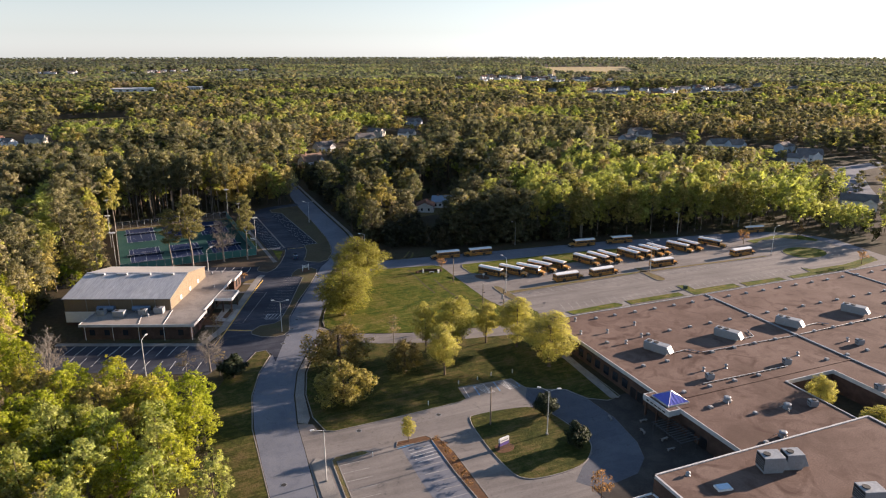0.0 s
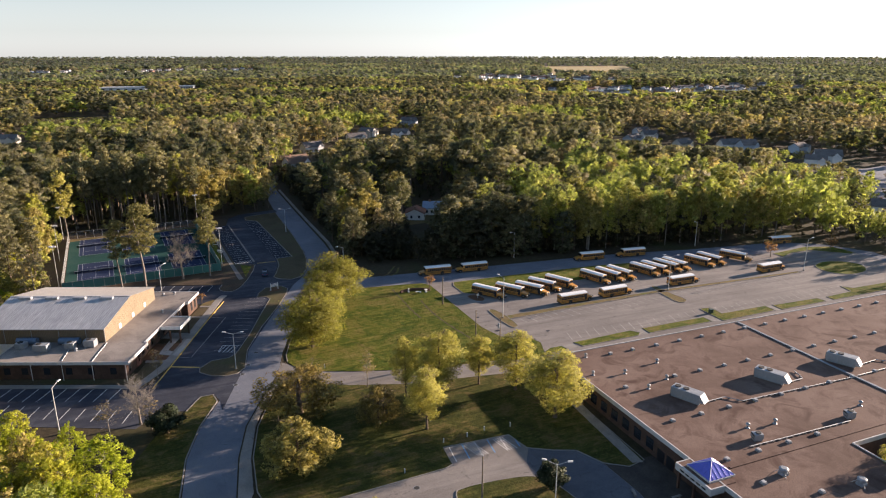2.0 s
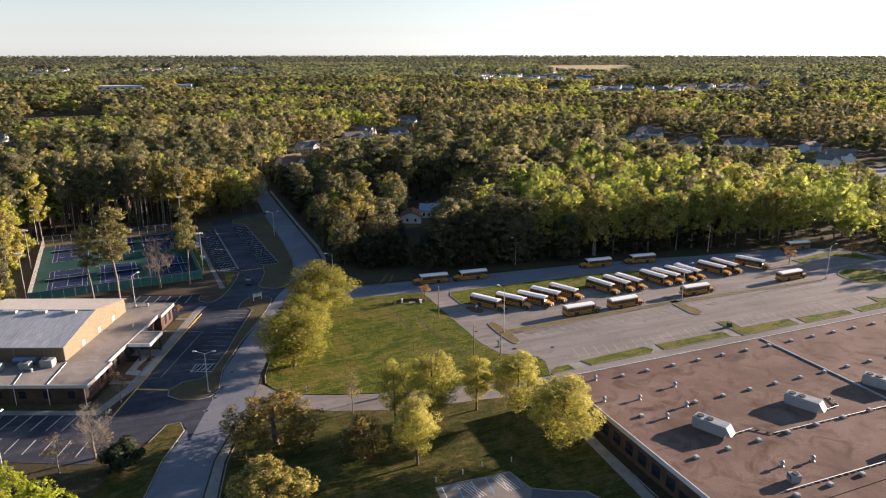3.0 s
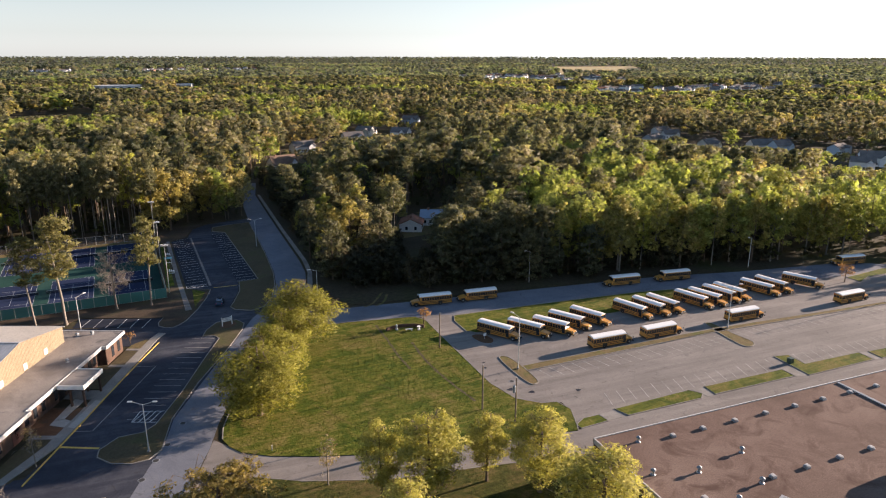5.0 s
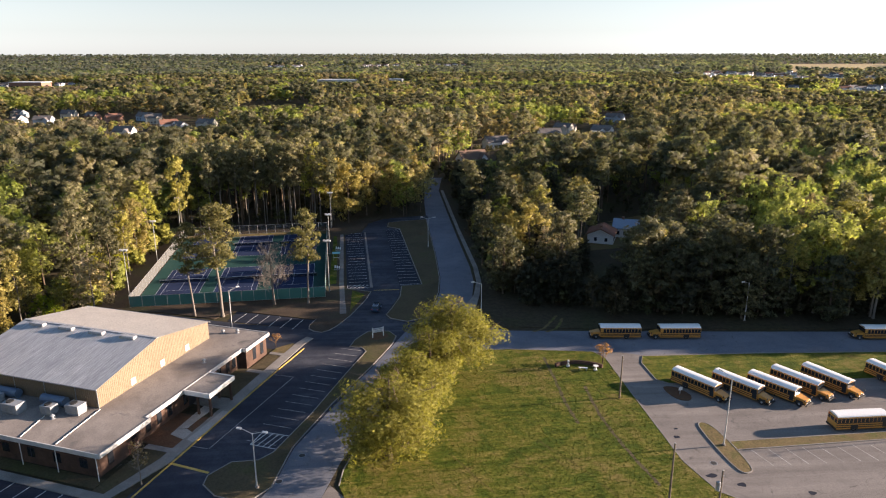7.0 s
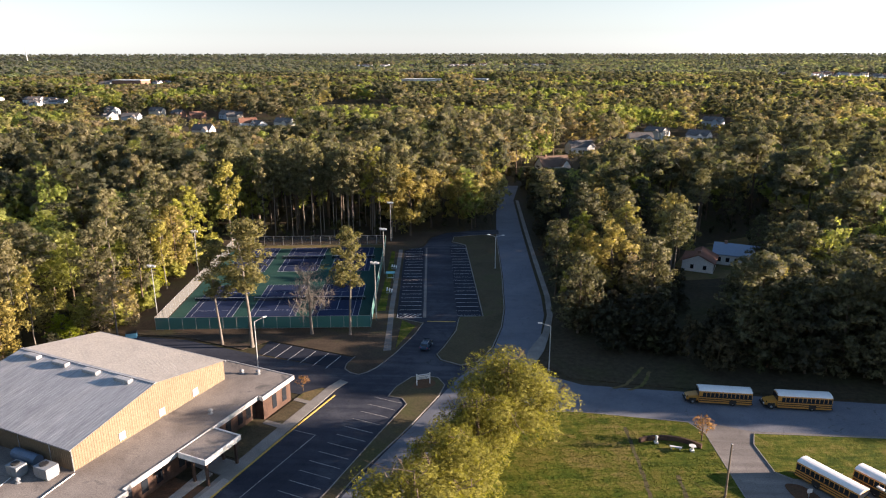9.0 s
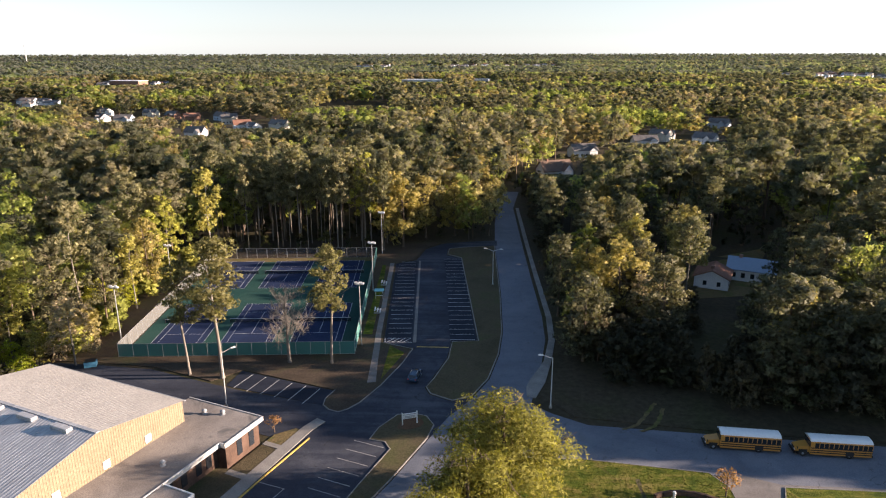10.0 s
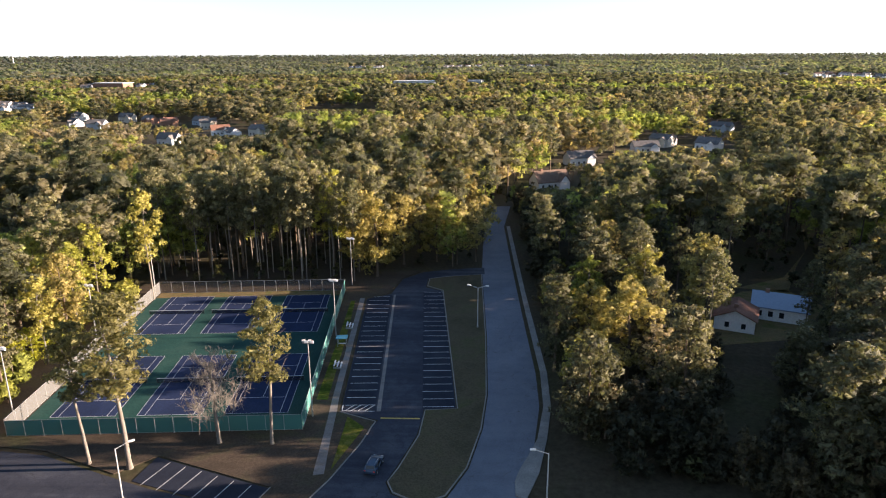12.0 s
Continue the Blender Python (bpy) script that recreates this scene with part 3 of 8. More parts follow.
lawn("strip_south", [(174.2, 162.6), (191.4, 162), (191.6, 159), (174, 159)], GRASS, "grass strip beside the lane")
lawn("strip_south", [(195.2, 161.8), (206.5, 162.4), (207.8, 167), (210, 164.4), (226, 164.2), (238, 166.6), (245, 168), (242.6, 163), (226, 159.4), (195, 159)], GRASS, "curved grass strip at the turning loop")
lawn("island_turn", smooth([(217, 181.4), (219.4, 186), (226, 188), (232.6, 185.6), (235, 180.6), (231, 175.6), (224, 174.2), (218.6, 176.4)], 4), GRASS, "oval grass island in the turning loop")
lawn("island_far", [(217.6, 202.4), (217.8, 198), (224, 200.4), (234, 200.6), (244, 191.4), (247, 192.4), (246, 201), (236, 204.8)], GRASS, "curved grass island at the turning loop")
LAWN_TOP = 0.13
for lname, pts, lm, text in LAWNS:
    lo, hi = (0, LAWN_TOP)
    slab(lname, pts, lo, hi, lm, text, category="grass")

for pts, closed in (
    (FIELD[6:], False), (LAWN[1:18] , False), (LAWN[18:] + LAWN[:2], False), (LAWNS[2][1], True), (LAWNS[7][1], True),
    (LAWNS[12][1], True), (LAWNS[14][1], True), (LAWNS[21][1], True),
    (LAWNS[11][1], True), (LAWNS[13][1], True), (LAWNS[15][1], True), (LAWNS[16][1], True), (LAWNS[17][1], True), (LAWNS[18][1], True), (LAWNS[19][1], True), (LAWNS[20][1], True), (LAWNS[22][1], True),
    ([(9.6, 60), (9.6, 129.4), (11.3, 144.1), (14.3, 155.1), (18.3, 164.4), (17.7, 167.8), (15.1, 167.6), (12, 162.3)], False),
    ([(31.6, 264), (38.2, 261), (37.8, 259.6), (36.8, 254.6), (33.7, 244.9), (30.8, 238.2), (29.1, 235.9), (27.7, 234.9), (25.9, 235.7), (24.6, 237.2), (24.5, 239.4), (25.6, 242.6)], False),
    (LAWNS[8][1], True), (LAWNS[3][1], True), (LAWNS[4][1], True), (LAWNS[5][1], True),
):
    kerb(pts, closed, CONCRETE)

# pavements
slab("pavement_west", [(18.9, 128.4), (20.5, 140.8), (23.1, 151.8), (26.9, 160.6), (29.6, 166.4), (31, 166), (27.4, 158.6), (24.6, 151), (22.4, 140), (21.6, 129.4), (20.6, 127)], 0, 0.14, CONCRETE, "concrete footpath along the curving road", category="pavement")
slab("pavement_east", [(60.5, 241.9), (60.6, 245.3), (61.5, 248.2), (63.3, 252.4), (64.9, 256.6), (66.9, 267), (67.6, 280), (67.2, 309), (66.9, 349), (66.8, 395), (68, 395), (68.2, 325), (68.9, 280), (68.2, 266.6), (66.4, 256.4), (64.3, 247.4), (62.0, 241.3)], 0, 0.14, CONCRETE, "pale concrete footpath along the road", category="pavement")
slab("pavement_gym", [(2.6, 176.8), (9, 185.9), (13.1, 196.5), (19, 212.9), (24.6, 228.8), (26.2, 231.6), (24.6, 232.6), (22.8, 229.6), (16.9, 213.6), (11.1, 197.2), (7.2, 187.2), (2, 178.8), (-33.6, 193.2), (-34.2, 191.6)], 0, 0.16, CONCRETE, "concrete footpath round the gymnasium", category="pavement")
slab("path_courts", [(31.0, 245.6), (32.6, 246), (31.7, 255.4), (31.0, 264.5), (30.6, 268), (28.6, 300), (27.4, 320), (26.2, 320), (27.4, 300), (29.4, 268), (29.9, 262), (30.4, 255.3)], 0, 0.15, ASPHALT_OLD, "dull grey path beside the tennis courts", category="pavement")
slab("path_school", [(86.2, 112.5), (88.2, 112), (89.6, 134), (88.0, 146), (86.4, 146), (87.4, 134)], 0, 0.15, CONCRETE, "concrete path along the shaded school wall", category="pavement")
slab("path_lot", [(18.2, 96), (18.5, 112.5), (19.8, 114.2), (21.2, 112.4), (21, 60), (18.2, 60)], 0, 0.15, CONCRETE, "concrete footpath at the lot edge", category="pavement")
for q in ([(101.8, 158.9), (105, 158.9), (105, 161.6), (101.6, 161.4)], [(125.4, 159.3), (127.2, 159.4), (127.3, 162.7), (124.4, 162.7)], [(148.8, 159.4), (151.6, 158.8), (152.2, 163), (148.7, 163)], [(171.8, 159.1), (173.8, 159), (174, 162.7), (171.9, 163)], [(192, 159), (194.8, 159), (195, 161.9), (191.8, 162)]):
    slab("crossing_path", q, 0, 0.055, CONCRETE, "concrete path crossing between grass strips", category="pavement")

slab("parking_bay", [(36.0, 113.4), (42.2, 112.2), (42.4, 100), (42.8, 92), (36.4, 92), (36, 100)], 0, 0.042, ASPHALT_ROAD, "bay in the front lot, greyer and darker than the asphalt round it", category="parking lot")
slab("grass_courts", [(33.4, 247), (36.6, 259), (33.2, 262.4), (33.3, 256)], 0, 0.168, GRASS, "small green grass patch beside the path", category="grass")
slab("grass_courts", [(26.6, 268), (28.6, 268), (27.0, 296), (25.2, 318), (24.2, 318), (25.6, 290)], 0, 0.168, GRASS, "narrow green strip between fence and path", category="grass")
# painted lines
def bay(parent_name, text, a, b, n, depth, w, z, material, far=None):
    """A row of stall lines from a to b, each going off by the vector depth."""
    t = tagged(new(parent_name), text, "parking lines", "", "structure")
    a, b, d = Vector(a), Vector(b), Vector(depth)
    paint([(a + (b - a) * i / n, a + (b - a) * i / n + d) for i in range(n + 1)], w, z, material, t)
    return t


LZ = 0.054
g = bay("stall_lines", "white stall lines in the west bay of the courts lot", (37.3, 266.6), (33.6, 321.6), 20, (-5.2, -0.3), 0.14, LZ, WHITE_LINE)
paint([((31.9, 264.4), (37.6, 264.4)), ((31.9, 264.4), (31.7, 266.4)), ((33.4, 264.4), (35, 266.6)), ((34.6, 264.4), (36.2, 266.6)), ((35.8, 264.4), (37.3, 266.6)), ((32.4, 264.4), (33.8, 266.6))], 0.16, LZ, WHITE_LINE, g)
g = bay("stall_lines", "white stall lines in the east bay of the courts lot", (45.8, 266.2), (42, 325), 21, (5.4, 0.3), 0.13, LZ, WHITE_LINE)
paint([((38.9, 262.2), (45.6, 262.2))], 0.35, LZ, YELLOW_LINE, tagged(new("yellow_bar"), "yellow painted bar across the lane", "parking lines", "", "structure"))
bay("stall_lines", "white stall lines in the small bay by the courts", (8.6, 248.2), (22.7, 243.0), 5, (-1.9, -5.6), 0.11, LZ, WHITE_LINE)
bay("stall_lines", "white stall lines along the road strip", (24.6, 189.6), (37, 224.4), 14, (-5.0, 1.9), 0.11, LZ, FAINT_LINE)
bay("stall_lines", "white stall lines beside the gymnasium path", (9.8, 190.9), (20.3, 214.8), 1, (4.1, -1.4), 0.11, LZ, FAINT_LINE)
paint([((14.1, 189.5), (24.2, 213.4))], 0.12, LZ, FAINT_LINE, tagged(new("lane_line"), "faded line along the middle of the lot", "parking lines", "", "structure"))
bay("stall_lines", "white stall lines south of the gymnasium", (-29, 189.4), (-1, 178.2), 10, (-2.4, -5.2), 0.14, LZ, WHITE_LINE)
bay("stall_lines", "white stall lines at the southern lot edge", (-30, 177.4), (0, 162.2), 10, (1.6, 4.6), 0.14, LZ, WHITE_LINE)
g = tagged(new("hatched_bay"), "white hatched access bay by the lot island", "parking lines", "", "structure")
paint([((20.4, 190.2), (25, 188.4)), ((21.8, 193.8), (26.3, 192.2)), ((20.4, 190.2), (21.8, 193.8))] + [((20.6 + i * 0.95, 190.1 - i * 0.36), (22.6 + i * 0.95, 193.5 - i * 0.36)) for i in range(4)], 0.16, LZ, WHITE_LINE, g)
paint([((9.4, 185.8), (15.7, 182.9))], 0.5, LZ, YELLOW_LINE, tagged(new("yellow_bar"), "yellow painted bar at the lot entry", "parking lines", "", "structure"))
g = tagged(new("hatched_bay"), "blue and white hatched bays before the lawn", "parking lines", "", "structure")
for i in range(6):
    paint([((57.4 + i * 2.6, 129.6), (56.9 + i * 2.6, 124.9))], 0.16, 0.048, BLUE_LINE if i % 2 else WHITE_LINE, g)
for i in range(5):
    paint([((60.2 + i * 0.5, 129.4), (61.4 + i * 0.5, 125))], 0.12, 0.048, WHITE_LINE, g)
    paint([((66.2 + i * 0.5, 129), (67.2 + i * 0.5, 124.6))], 0.12, 0.048, WHITE_LINE, g)
g = tagged(new("hatched_bay"), "blue edged accessible bay in the front lot", "parking lines", "", "structure")
paint([((35.4, 111.4), (42.2, 112)), ((42.4, 112), (42.6, 104))], 0.2, 0.048, BLUE_LINE, g)
paint([((37 + i * 0.1, 109.8 - i * 1.1), (42.2, 110.2 - i * 1.1)) for i in range(5)], 0.13, 0.048, WHITE_LINE, g)
bay("stall_lines", "faded stall lines in the front lot", (42.4, 104), (43, 80), 9, (-5, 0), 0.13, 0.048, FAINT_LINE)
bay("stall_lines", "faded stall lines in the front lot", (23.4, 110), (23, 80), 11, (5, 0), 0.13, 0.048, FAINT_LINE)
for x0, x1, y0, d in ((100, 148, 182.2, -4.4), (155, 206, 182.6, -4.6), (106, 148, 163.4, 4.6), (156, 206, 163.4, 4.6)):
    bay("stall_lines", "faded stall lines in the bus lot", (x0, y0), (x1, y0), round((x1 - x0) / 2.75), (1.2, d), 0.14, 0.045, FAINT_LINE)

# ---- the school ----
def ring_prism(bm, pts, z0, z1):
    top = [bm.verts.new((x, y, z1)) for x, y in pts]
    low = [bm.verts.new((x, y, z0)) for x, y in pts]
    for i in range(len(pts)):
        bm.faces.new((top[i - 1], low[i - 1], low[i], top[i]))
    bm.faces.new(top)
    bm.faces.new(low[::-1])
    bm.normal_update()
    return bm


def parapet(pts, z, w, h, material, parent, name="fascia", out=0.12, drop=0.7, closed=True):
    """A band round the roof edge; each side is a bar of its own."""
    k = len(pts)
    for i in range(k if closed else k - 1):
        a, b = Vector(pts[i]), Vector(pts[(i + 1) % k])
        d = (b - a).normalized()
        nrm = Vector((d.y, -d.x))
        bm = bmesh.new()
        q = [a - d * out, b + d * out]
        c = [(q[0] + nrm * out), (q[1] + nrm * out), (q[1] - nrm * w), (q[0] - nrm * w)]
        ring_prism(bm, [tuple(v) for v in c], z - drop, z + h)
        bmesh.ops.recalc_face_normals(bm, faces=bm.faces[:])
        part(name, bm, material, parent)


school = thing("school_building", pose(0, 0, 0), "low sprawling brick school with flat brown gravel roof and white fascia", "building", kind="thing")
ROOF = 4.75
BLOCK = [(91.2, 148.2), (91.2, 70), (121.4, 70), (121.4, 97), (136, 97), (136, 40), (262, 40), (262, 148.2)]
bm = ring_prism(bmesh.new(), BLOCK, 0, ROOF - 0.02)
bmesh.ops.recalc_face_normals(bm, faces=bm.faces[:])
part("wall", bm, BRICK, school, "dark brown brick walls")
slab("roof", [(91.3, 148.1), (91.3, 70), (121.3, 70), (121.3, 97.1), (136.1, 97.1), (136.1, 40), (261.9, 40), (261.9, 148.1)], ROOF - 0.3, ROOF + 0.02, ROOF_TAN, parent=school, kind="", label="stained brown gravel roof")
parapet([(91.2, 148.2), (91.2, 70), (121.4, 70), (121.4, 97), (136, 97), (136, 40), (262, 40), (262, 148.2)], ROOF, 0.12, 0.2, FASCIA, school, out=0.07, drop=0.7)
# expansion joints and the low step across the roof
for a, b in (((145.3, 40), (145.3, 148)), ((204.8, 40), (204.8, 148))):
    part("roof_joint", boxed(a[0] - 0.28, a[0] + 0.28, a[1], b[1] - 0.2, ROOF, ROOF + 0.24, 0.04), GREYMETAL, school)
part("roof_joint", boxed(95.6, 145, 99.3, 99.8, ROOF, ROOF + 0.16, 0.03), ROOF_TAN, school)
# openings along the west wall
win = None
for i in range(9):
    y = 143 - i * 3.6
    if win is None:
        win = part("window", boxed(91.12, 91.3, -1.0, 1.0, 1.0, 3.1), GLASS_DARK, school, "dark window")
        win.matrix_basis = pose(0, y, 0)
    else:
        share(win, school, pose(0, y, 0))
for i in range(14):
    o = share(win, school, pose(0, 0, 0))
    o.matrix_basis = pose(102 + i * 7.5, 239.5 - 0.06, 0, 0, 0, -90)
    o.location = (102 + i * 7.5, 148.2 + 91.18, 0)
for y in (111.0, 108.5, 92.5, 89.0):
    part("door", boxed(91.1, 91.3, y - 0.95, y + 0.95, 0.1, 2.3), DARK, school, "dark recessed door")

# entrance canopy with the blue pyramid
canopy = thing("entrance_canopy", pose(90.6, 100, 0), "white entrance canopy with a blue glazed pyramid skylight", "canopy")
part("roof", boxed(-2.1, 3.0, -3.9, 3.9, 4.2, 4.9, 0.05), ROOF_TAN, canopy, "brown roof")
part("fascia", boxed(-2.4, -2.1, -4.1, 4.1, 3.7, 4.98, 0.03), FASCIA, canopy, "white fascia")
for y in (-4.1, 3.9):
    part("fascia", boxed(-2.1, 0.5, y, y + 0.2, 3.7, 4.98, 0.03), FASCIA, canopy)
part("skylight_kerb", boxed(-1.4, 4.0, -2.7, 2.7, 4.9, 5.2, 0.05), FASCIA, canopy)
for k in range(4):
    bm = bmesh.new()
    a = [(-1.3, -2.6), (3.9, -2.6), (3.9, 2.6), (-1.3, 2.6)]
    p, q = a[k], a[(k + 1) % 4]
    v = [bm.verts.new((*p, 5.25)), bm.verts.new((*q, 5.25)), bm.verts.new((1.3, 0, 6.9))]
    bm.faces.new(v)
    part("pane", bm, BLUE_PANEL, canopy, "blue glazed pyramid face")
    for s in (0, 0.16, 0.33, 0.5, 0.67, 0.84):
        c = Vector((*p, 5.25)).lerp(Vector((*q, 5.25)), s)
        e = c.lerp(Vector((1.3, 0, 6.9)), 1 - 2 * abs(s - 0.5) if s else 1)
        if s:
            mid = (Vector((*p, 5.25)) + Vector((*q, 5.25))) / 2
            top = Vector((1.3, 0, 6.9))
            lam = 2 * min(s, 1 - s)
            e = c + (top - mid) * lam
        part("glazing_bar", rod(bmesh.new(), c, e, 0.05, n=5), WHITE if s == 0 else BLUE_PANEL, canopy)
for y in (-3.6, 0, 3.6):
    part("column", boxed(-2.0, -1.6, y - 0.2, y + 0.2, 0, 3.6, 0.03), BRICK, canopy)
for i in range(5):
    part("sign_bar", boxed(-2.43, -2.39, -3.0 + i * 1.25, -2.1 + i * 1.25, 4.1, 4.4), BLACK, canopy, "dark unreadable lettering")

# roof units
def roof_unit(x, y, z, rz, L, W, H, material, text, hood=True):
    t = thing("rooftop_unit", pose(x, y, z, 0, 0, rz), text, "air conditioner", "rooftop units")
    part("kerb", boxed(-L / 2 + 0.1, L / 2 - 0.1, -W / 2 + 0.1, W / 2 - 0.1, 0, 0.35), GREYMETAL, t)
    part("casing", boxed(-L / 2, L / 2, -W / 2, W / 2, 0.35, H, 0.06), material, t)
    for i in range(int(L / 1.2)):
        x0 = -L / 2 + 0.6 + i * 1.2
        part("access_panel", boxed(x0 - 0.5, x0 + 0.5, -W / 2 - 0.03, -W / 2, 0.5, H - 0.15, 0.01), GREYMETAL, t)
    for i in range(max(1, int(L / 2.6))):
        bm = rod(bmesh.new(), (-L / 2 + 1.0 + i * 1.7, 0, H), (-L / 2 + 1.0 + i * 1.7, 0, H + 0.16), min(0.6, W * 0.35), n=14)
        part("fan_cowl", bm, BLACK, t)
    part("louvre_frame", boxed(-L / 2 - 0.05, -L / 2, -W / 2 + 0.1, W / 2 - 0.1, 0.5, H - 0.12, 0.01), BLACK, t, "dark louvred end")
    for i in range(5):
        z0 = 0.6 + (H - 0.9) * i / 5
        part("louvre", boxed(-L / 2 - 0.1, -L / 2 - 0.05, -W / 2 + 0.14, W / 2 - 0.14, z0, z0 + 0.07), GREYMETAL, t)
    if hood:
        bm = bmesh.new()
        v = [bm.verts.new(p) for p in ((L / 2, -W / 2 + 0.1, 0.5), (L / 2, W / 2 - 0.1, 0.5), (L / 2, W / 2 - 0.1, H - 0.1), (L / 2, -W / 2 + 0.1, H - 0.1), (L / 2 + 1.0, -W / 2 + 0.1, 0.6), (L / 2 + 1.0, W / 2 - 0.1, 0.6))]
        for f in ((0, 1, 2, 3), (3, 2, 5, 4), (0, 3, 4), (1, 5, 2), (0, 4, 5, 1)):
            bm.faces.new([v[i] for i in f])
        part("intake_hood", bm, material, t)
    return t


R0 = ROOF + 0.02
for x in (105.4, 127.6, 148.8, 173.6, 199.0, 224.0):
    roof_unit(x, 121.0, R0, -66, 6.0, 2.3, 2.1, RAWMETAL, "long pale metal rooftop air unit on the brown roof")
for x, y in ((106.6, 104.4), (128.9, 103.6), (117.6, 87), (155, 105), (136.9, 86.6)):
    roof_unit(x, y, R0, -20, 1.7, 1.4, 1.35, GREYMETAL, "small grey rooftop unit", hood=False)

PIPE = None
def roof_vent(x, y, z, h):
    t = thing("roof_vent", pose(x, y, z), "pale metal mushroom vent on the roof", "roof vent", "roof vents")
    part("flashing", rod(bmesh.new(), (0, 0, 0), (0, 0, 0.15), 0.45, 0.25, 10), GREYMETAL, t)
    part("stack", rod(bmesh.new(), (0, 0, 0.1), (0, 0, h), 0.2, n=10), RAWMETAL, t)
    bm = rod(bmesh.new(), (0, 0, h - 0.05), (0, 0, h + 0.15), 0.42, 0.36, 12)
    rod(bm, (0, 0, h + 0.15), (0, 0, h + 0.32), 0.36, 0.1, 12)
    part("cap", bm, RAWMETAL, t)
    return t


for x, y in ((97.4, 144.9), (93.9, 136.8), (100.7, 134.8), (110.6, 136.5), (101, 127.3), (107.3, 129.3), (108.2, 108.1), (114.1, 107.3), (135.1, 106), (154, 107.5)):
    roof_vent(x, y, R0, 0.75)
vent0 = None
for x, y in ((102.4, 94.9), (111.7, 88.1), (102.1, 80.5)):
    t = thing("exhaust_fan", pose(x, y, R0), "squat metal exhaust fan on struts", "exhaust fan", "exhaust fans")
    part("base", boxed(-0.6, 0.6, -0.6, 0.6, 0, 0.45, 0.04), GREYMETAL, t)
    part("drum", rod(bmesh.new(), (0, 0, 0.45), (0, 0, 1.15), 0.62, 0.7, 14), RAWMETAL, t)
    part("cap", rod(bmesh.new(), (0, 0, 1.15), (0, 0, 1.3), 0.78, 0.5, 14), RAWMETAL, t)
    for a in range(3):
        part("strut", rod(bmesh.new(), (0.5 * math.cos(a * 2.1), 0.5 * math.sin(a * 2.1), 0.8), (1.4 * math.cos(a * 2.1), 1.4 * math.sin(a * 2.1), 0), 0.04, n=5), STEEL, t)

DOME = plain("skylight_dome", (0.42, 0.40, 0.37), 0.3)
sk = thing("roof_skylight", pose(103.6, 144.1, R0), "small square domed skylight on the roof", "skylight", "skylights")
part("kerb", boxed(-0.42, 0.42, -0.42, 0.42, 0, 0.28, 0.03), GREYMETAL, sk)
bm = boxed(-0.37, 0.37, -0.37, 0.37, 0.28, 0.5, 0.1)
part("dome", bm, DOME, sk)
spots = [(109.8 + 6.83 * i, 144.1) for i in range(22)] + [(96.9, 129.4)] + [(109.8 + 6.83 * i, 129.7) for i in range(22)] + [(96.9 + 6.83 * i, 115.1) for i in range(24)] + [(96.9 + 7.05 * i, 101.5) for i in range(4)] + [(139.5 + 6.9 * i, 101.6) for i in range(14)] + [(97.4, 94.2), (104.1, 89), (97.6, 80.1)] + [(139.5 + 6.9 * i, 87) for i in range(8)]
for x, y in spots:
    if not any(abs(x - u) < 3.2 and abs(y - 121) < 3.0 for u in (105.4, 127.6, 148.8, 173.6)):
        copy_thing(sk, pose(x, y, R0))

def conduit(pts, z, r=0.09):
    t = thing("roof_pipe", pose(0, 0, 0), "thin pale gas pipe on short roof blocks", "pipe")
    for a, b in zip(pts, pts[1:]):
        part("pipe", rod(bmesh.new(), (*a, z + 0.25), (*b, z + 0.25), r, n=6), STEEL, t)
        n = max(1, int(math.dist(a, b) / 1.5))
        for i in range(n):
            q = Vector(a).lerp(Vector(b), (i + 0.5) / n)
            part("block", boxed(q.x - 0.14, q.x + 0.14, q.y - 0.22, q.y + 0.22, z, z + 0.2), CONCRETE, t)


conduit([(103.4, 102.9), (127.8, 102.4)], R0)
conduit([(107.6, 118.2), (112.6, 118.4), (114.8, 115.8), (144.6, 114.8)], R0)
conduit([(146, 114.9), (202, 115.8)], R0)
conduit([(129.8, 118.2), (134, 118.4), (135.4, 121.8)], R0)
conduit([(151, 118.4), (157, 118.8), (159, 117)], R0)

# the taller block in front
block = thing("school_block", pose(0, 0, 0), "taller brick school block with flat brown roof and pale coping", "building")
bm = ring_prism(bmesh.new(), [(69.3, 77.2), (69.3, 30), (120.4, 30), (120.4, 77.2)], 0, 7.0)
bmesh.ops.recalc_face_normals(bm, faces=bm.faces[:])
part("wall", bm, BRICK, block, "dark brick walls")
slab("roof", [(69.4, 77.1), (69.4, 30), (120.3, 30), (120.3, 77.1)], 6.8, 7.03, ROOF_TAN, parent=block, kind="", label="stained brown roof")
parapet([(69.3, 77.2), (69.3, 30), (120.4, 30), (120.4, 77.2)], 7.0, 0.22, 0.22, FASCIA, block, "coping", drop=0.35)
roof_unit(88.6, 71.4, 7.03, -18, 3.6, 2.8, 2.9, RAWMETAL, "large pale boxy rooftop unit")
roof_unit(92.6, 70.6, 7.03, -18, 3.0, 2.4, 2.9, RAWMETAL, "large pale boxy rooftop unit")
roof_unit(96.0, 59.0, 7.03, -18, 3.6, 2.8, 2.7, RAWMETAL, "large pale boxy rooftop unit")
t = thing("roof_hatch", pose(77.4, 70.2, 7.03, 0, 0, -10), "flat glazed rooflight on the brown roof", "skylight")
part("kerb", boxed(-1.3, 1.3, -0.8, 0.8, 0, 0.3, 0.03), WHITE, t)
part("glazing", boxed(-1.2, 1.2, -0.7, 0.7, 0.3, 0.42, 0.05), plain("pale_glazing", (0.45, 0.55, 0.65), 0.15), t)
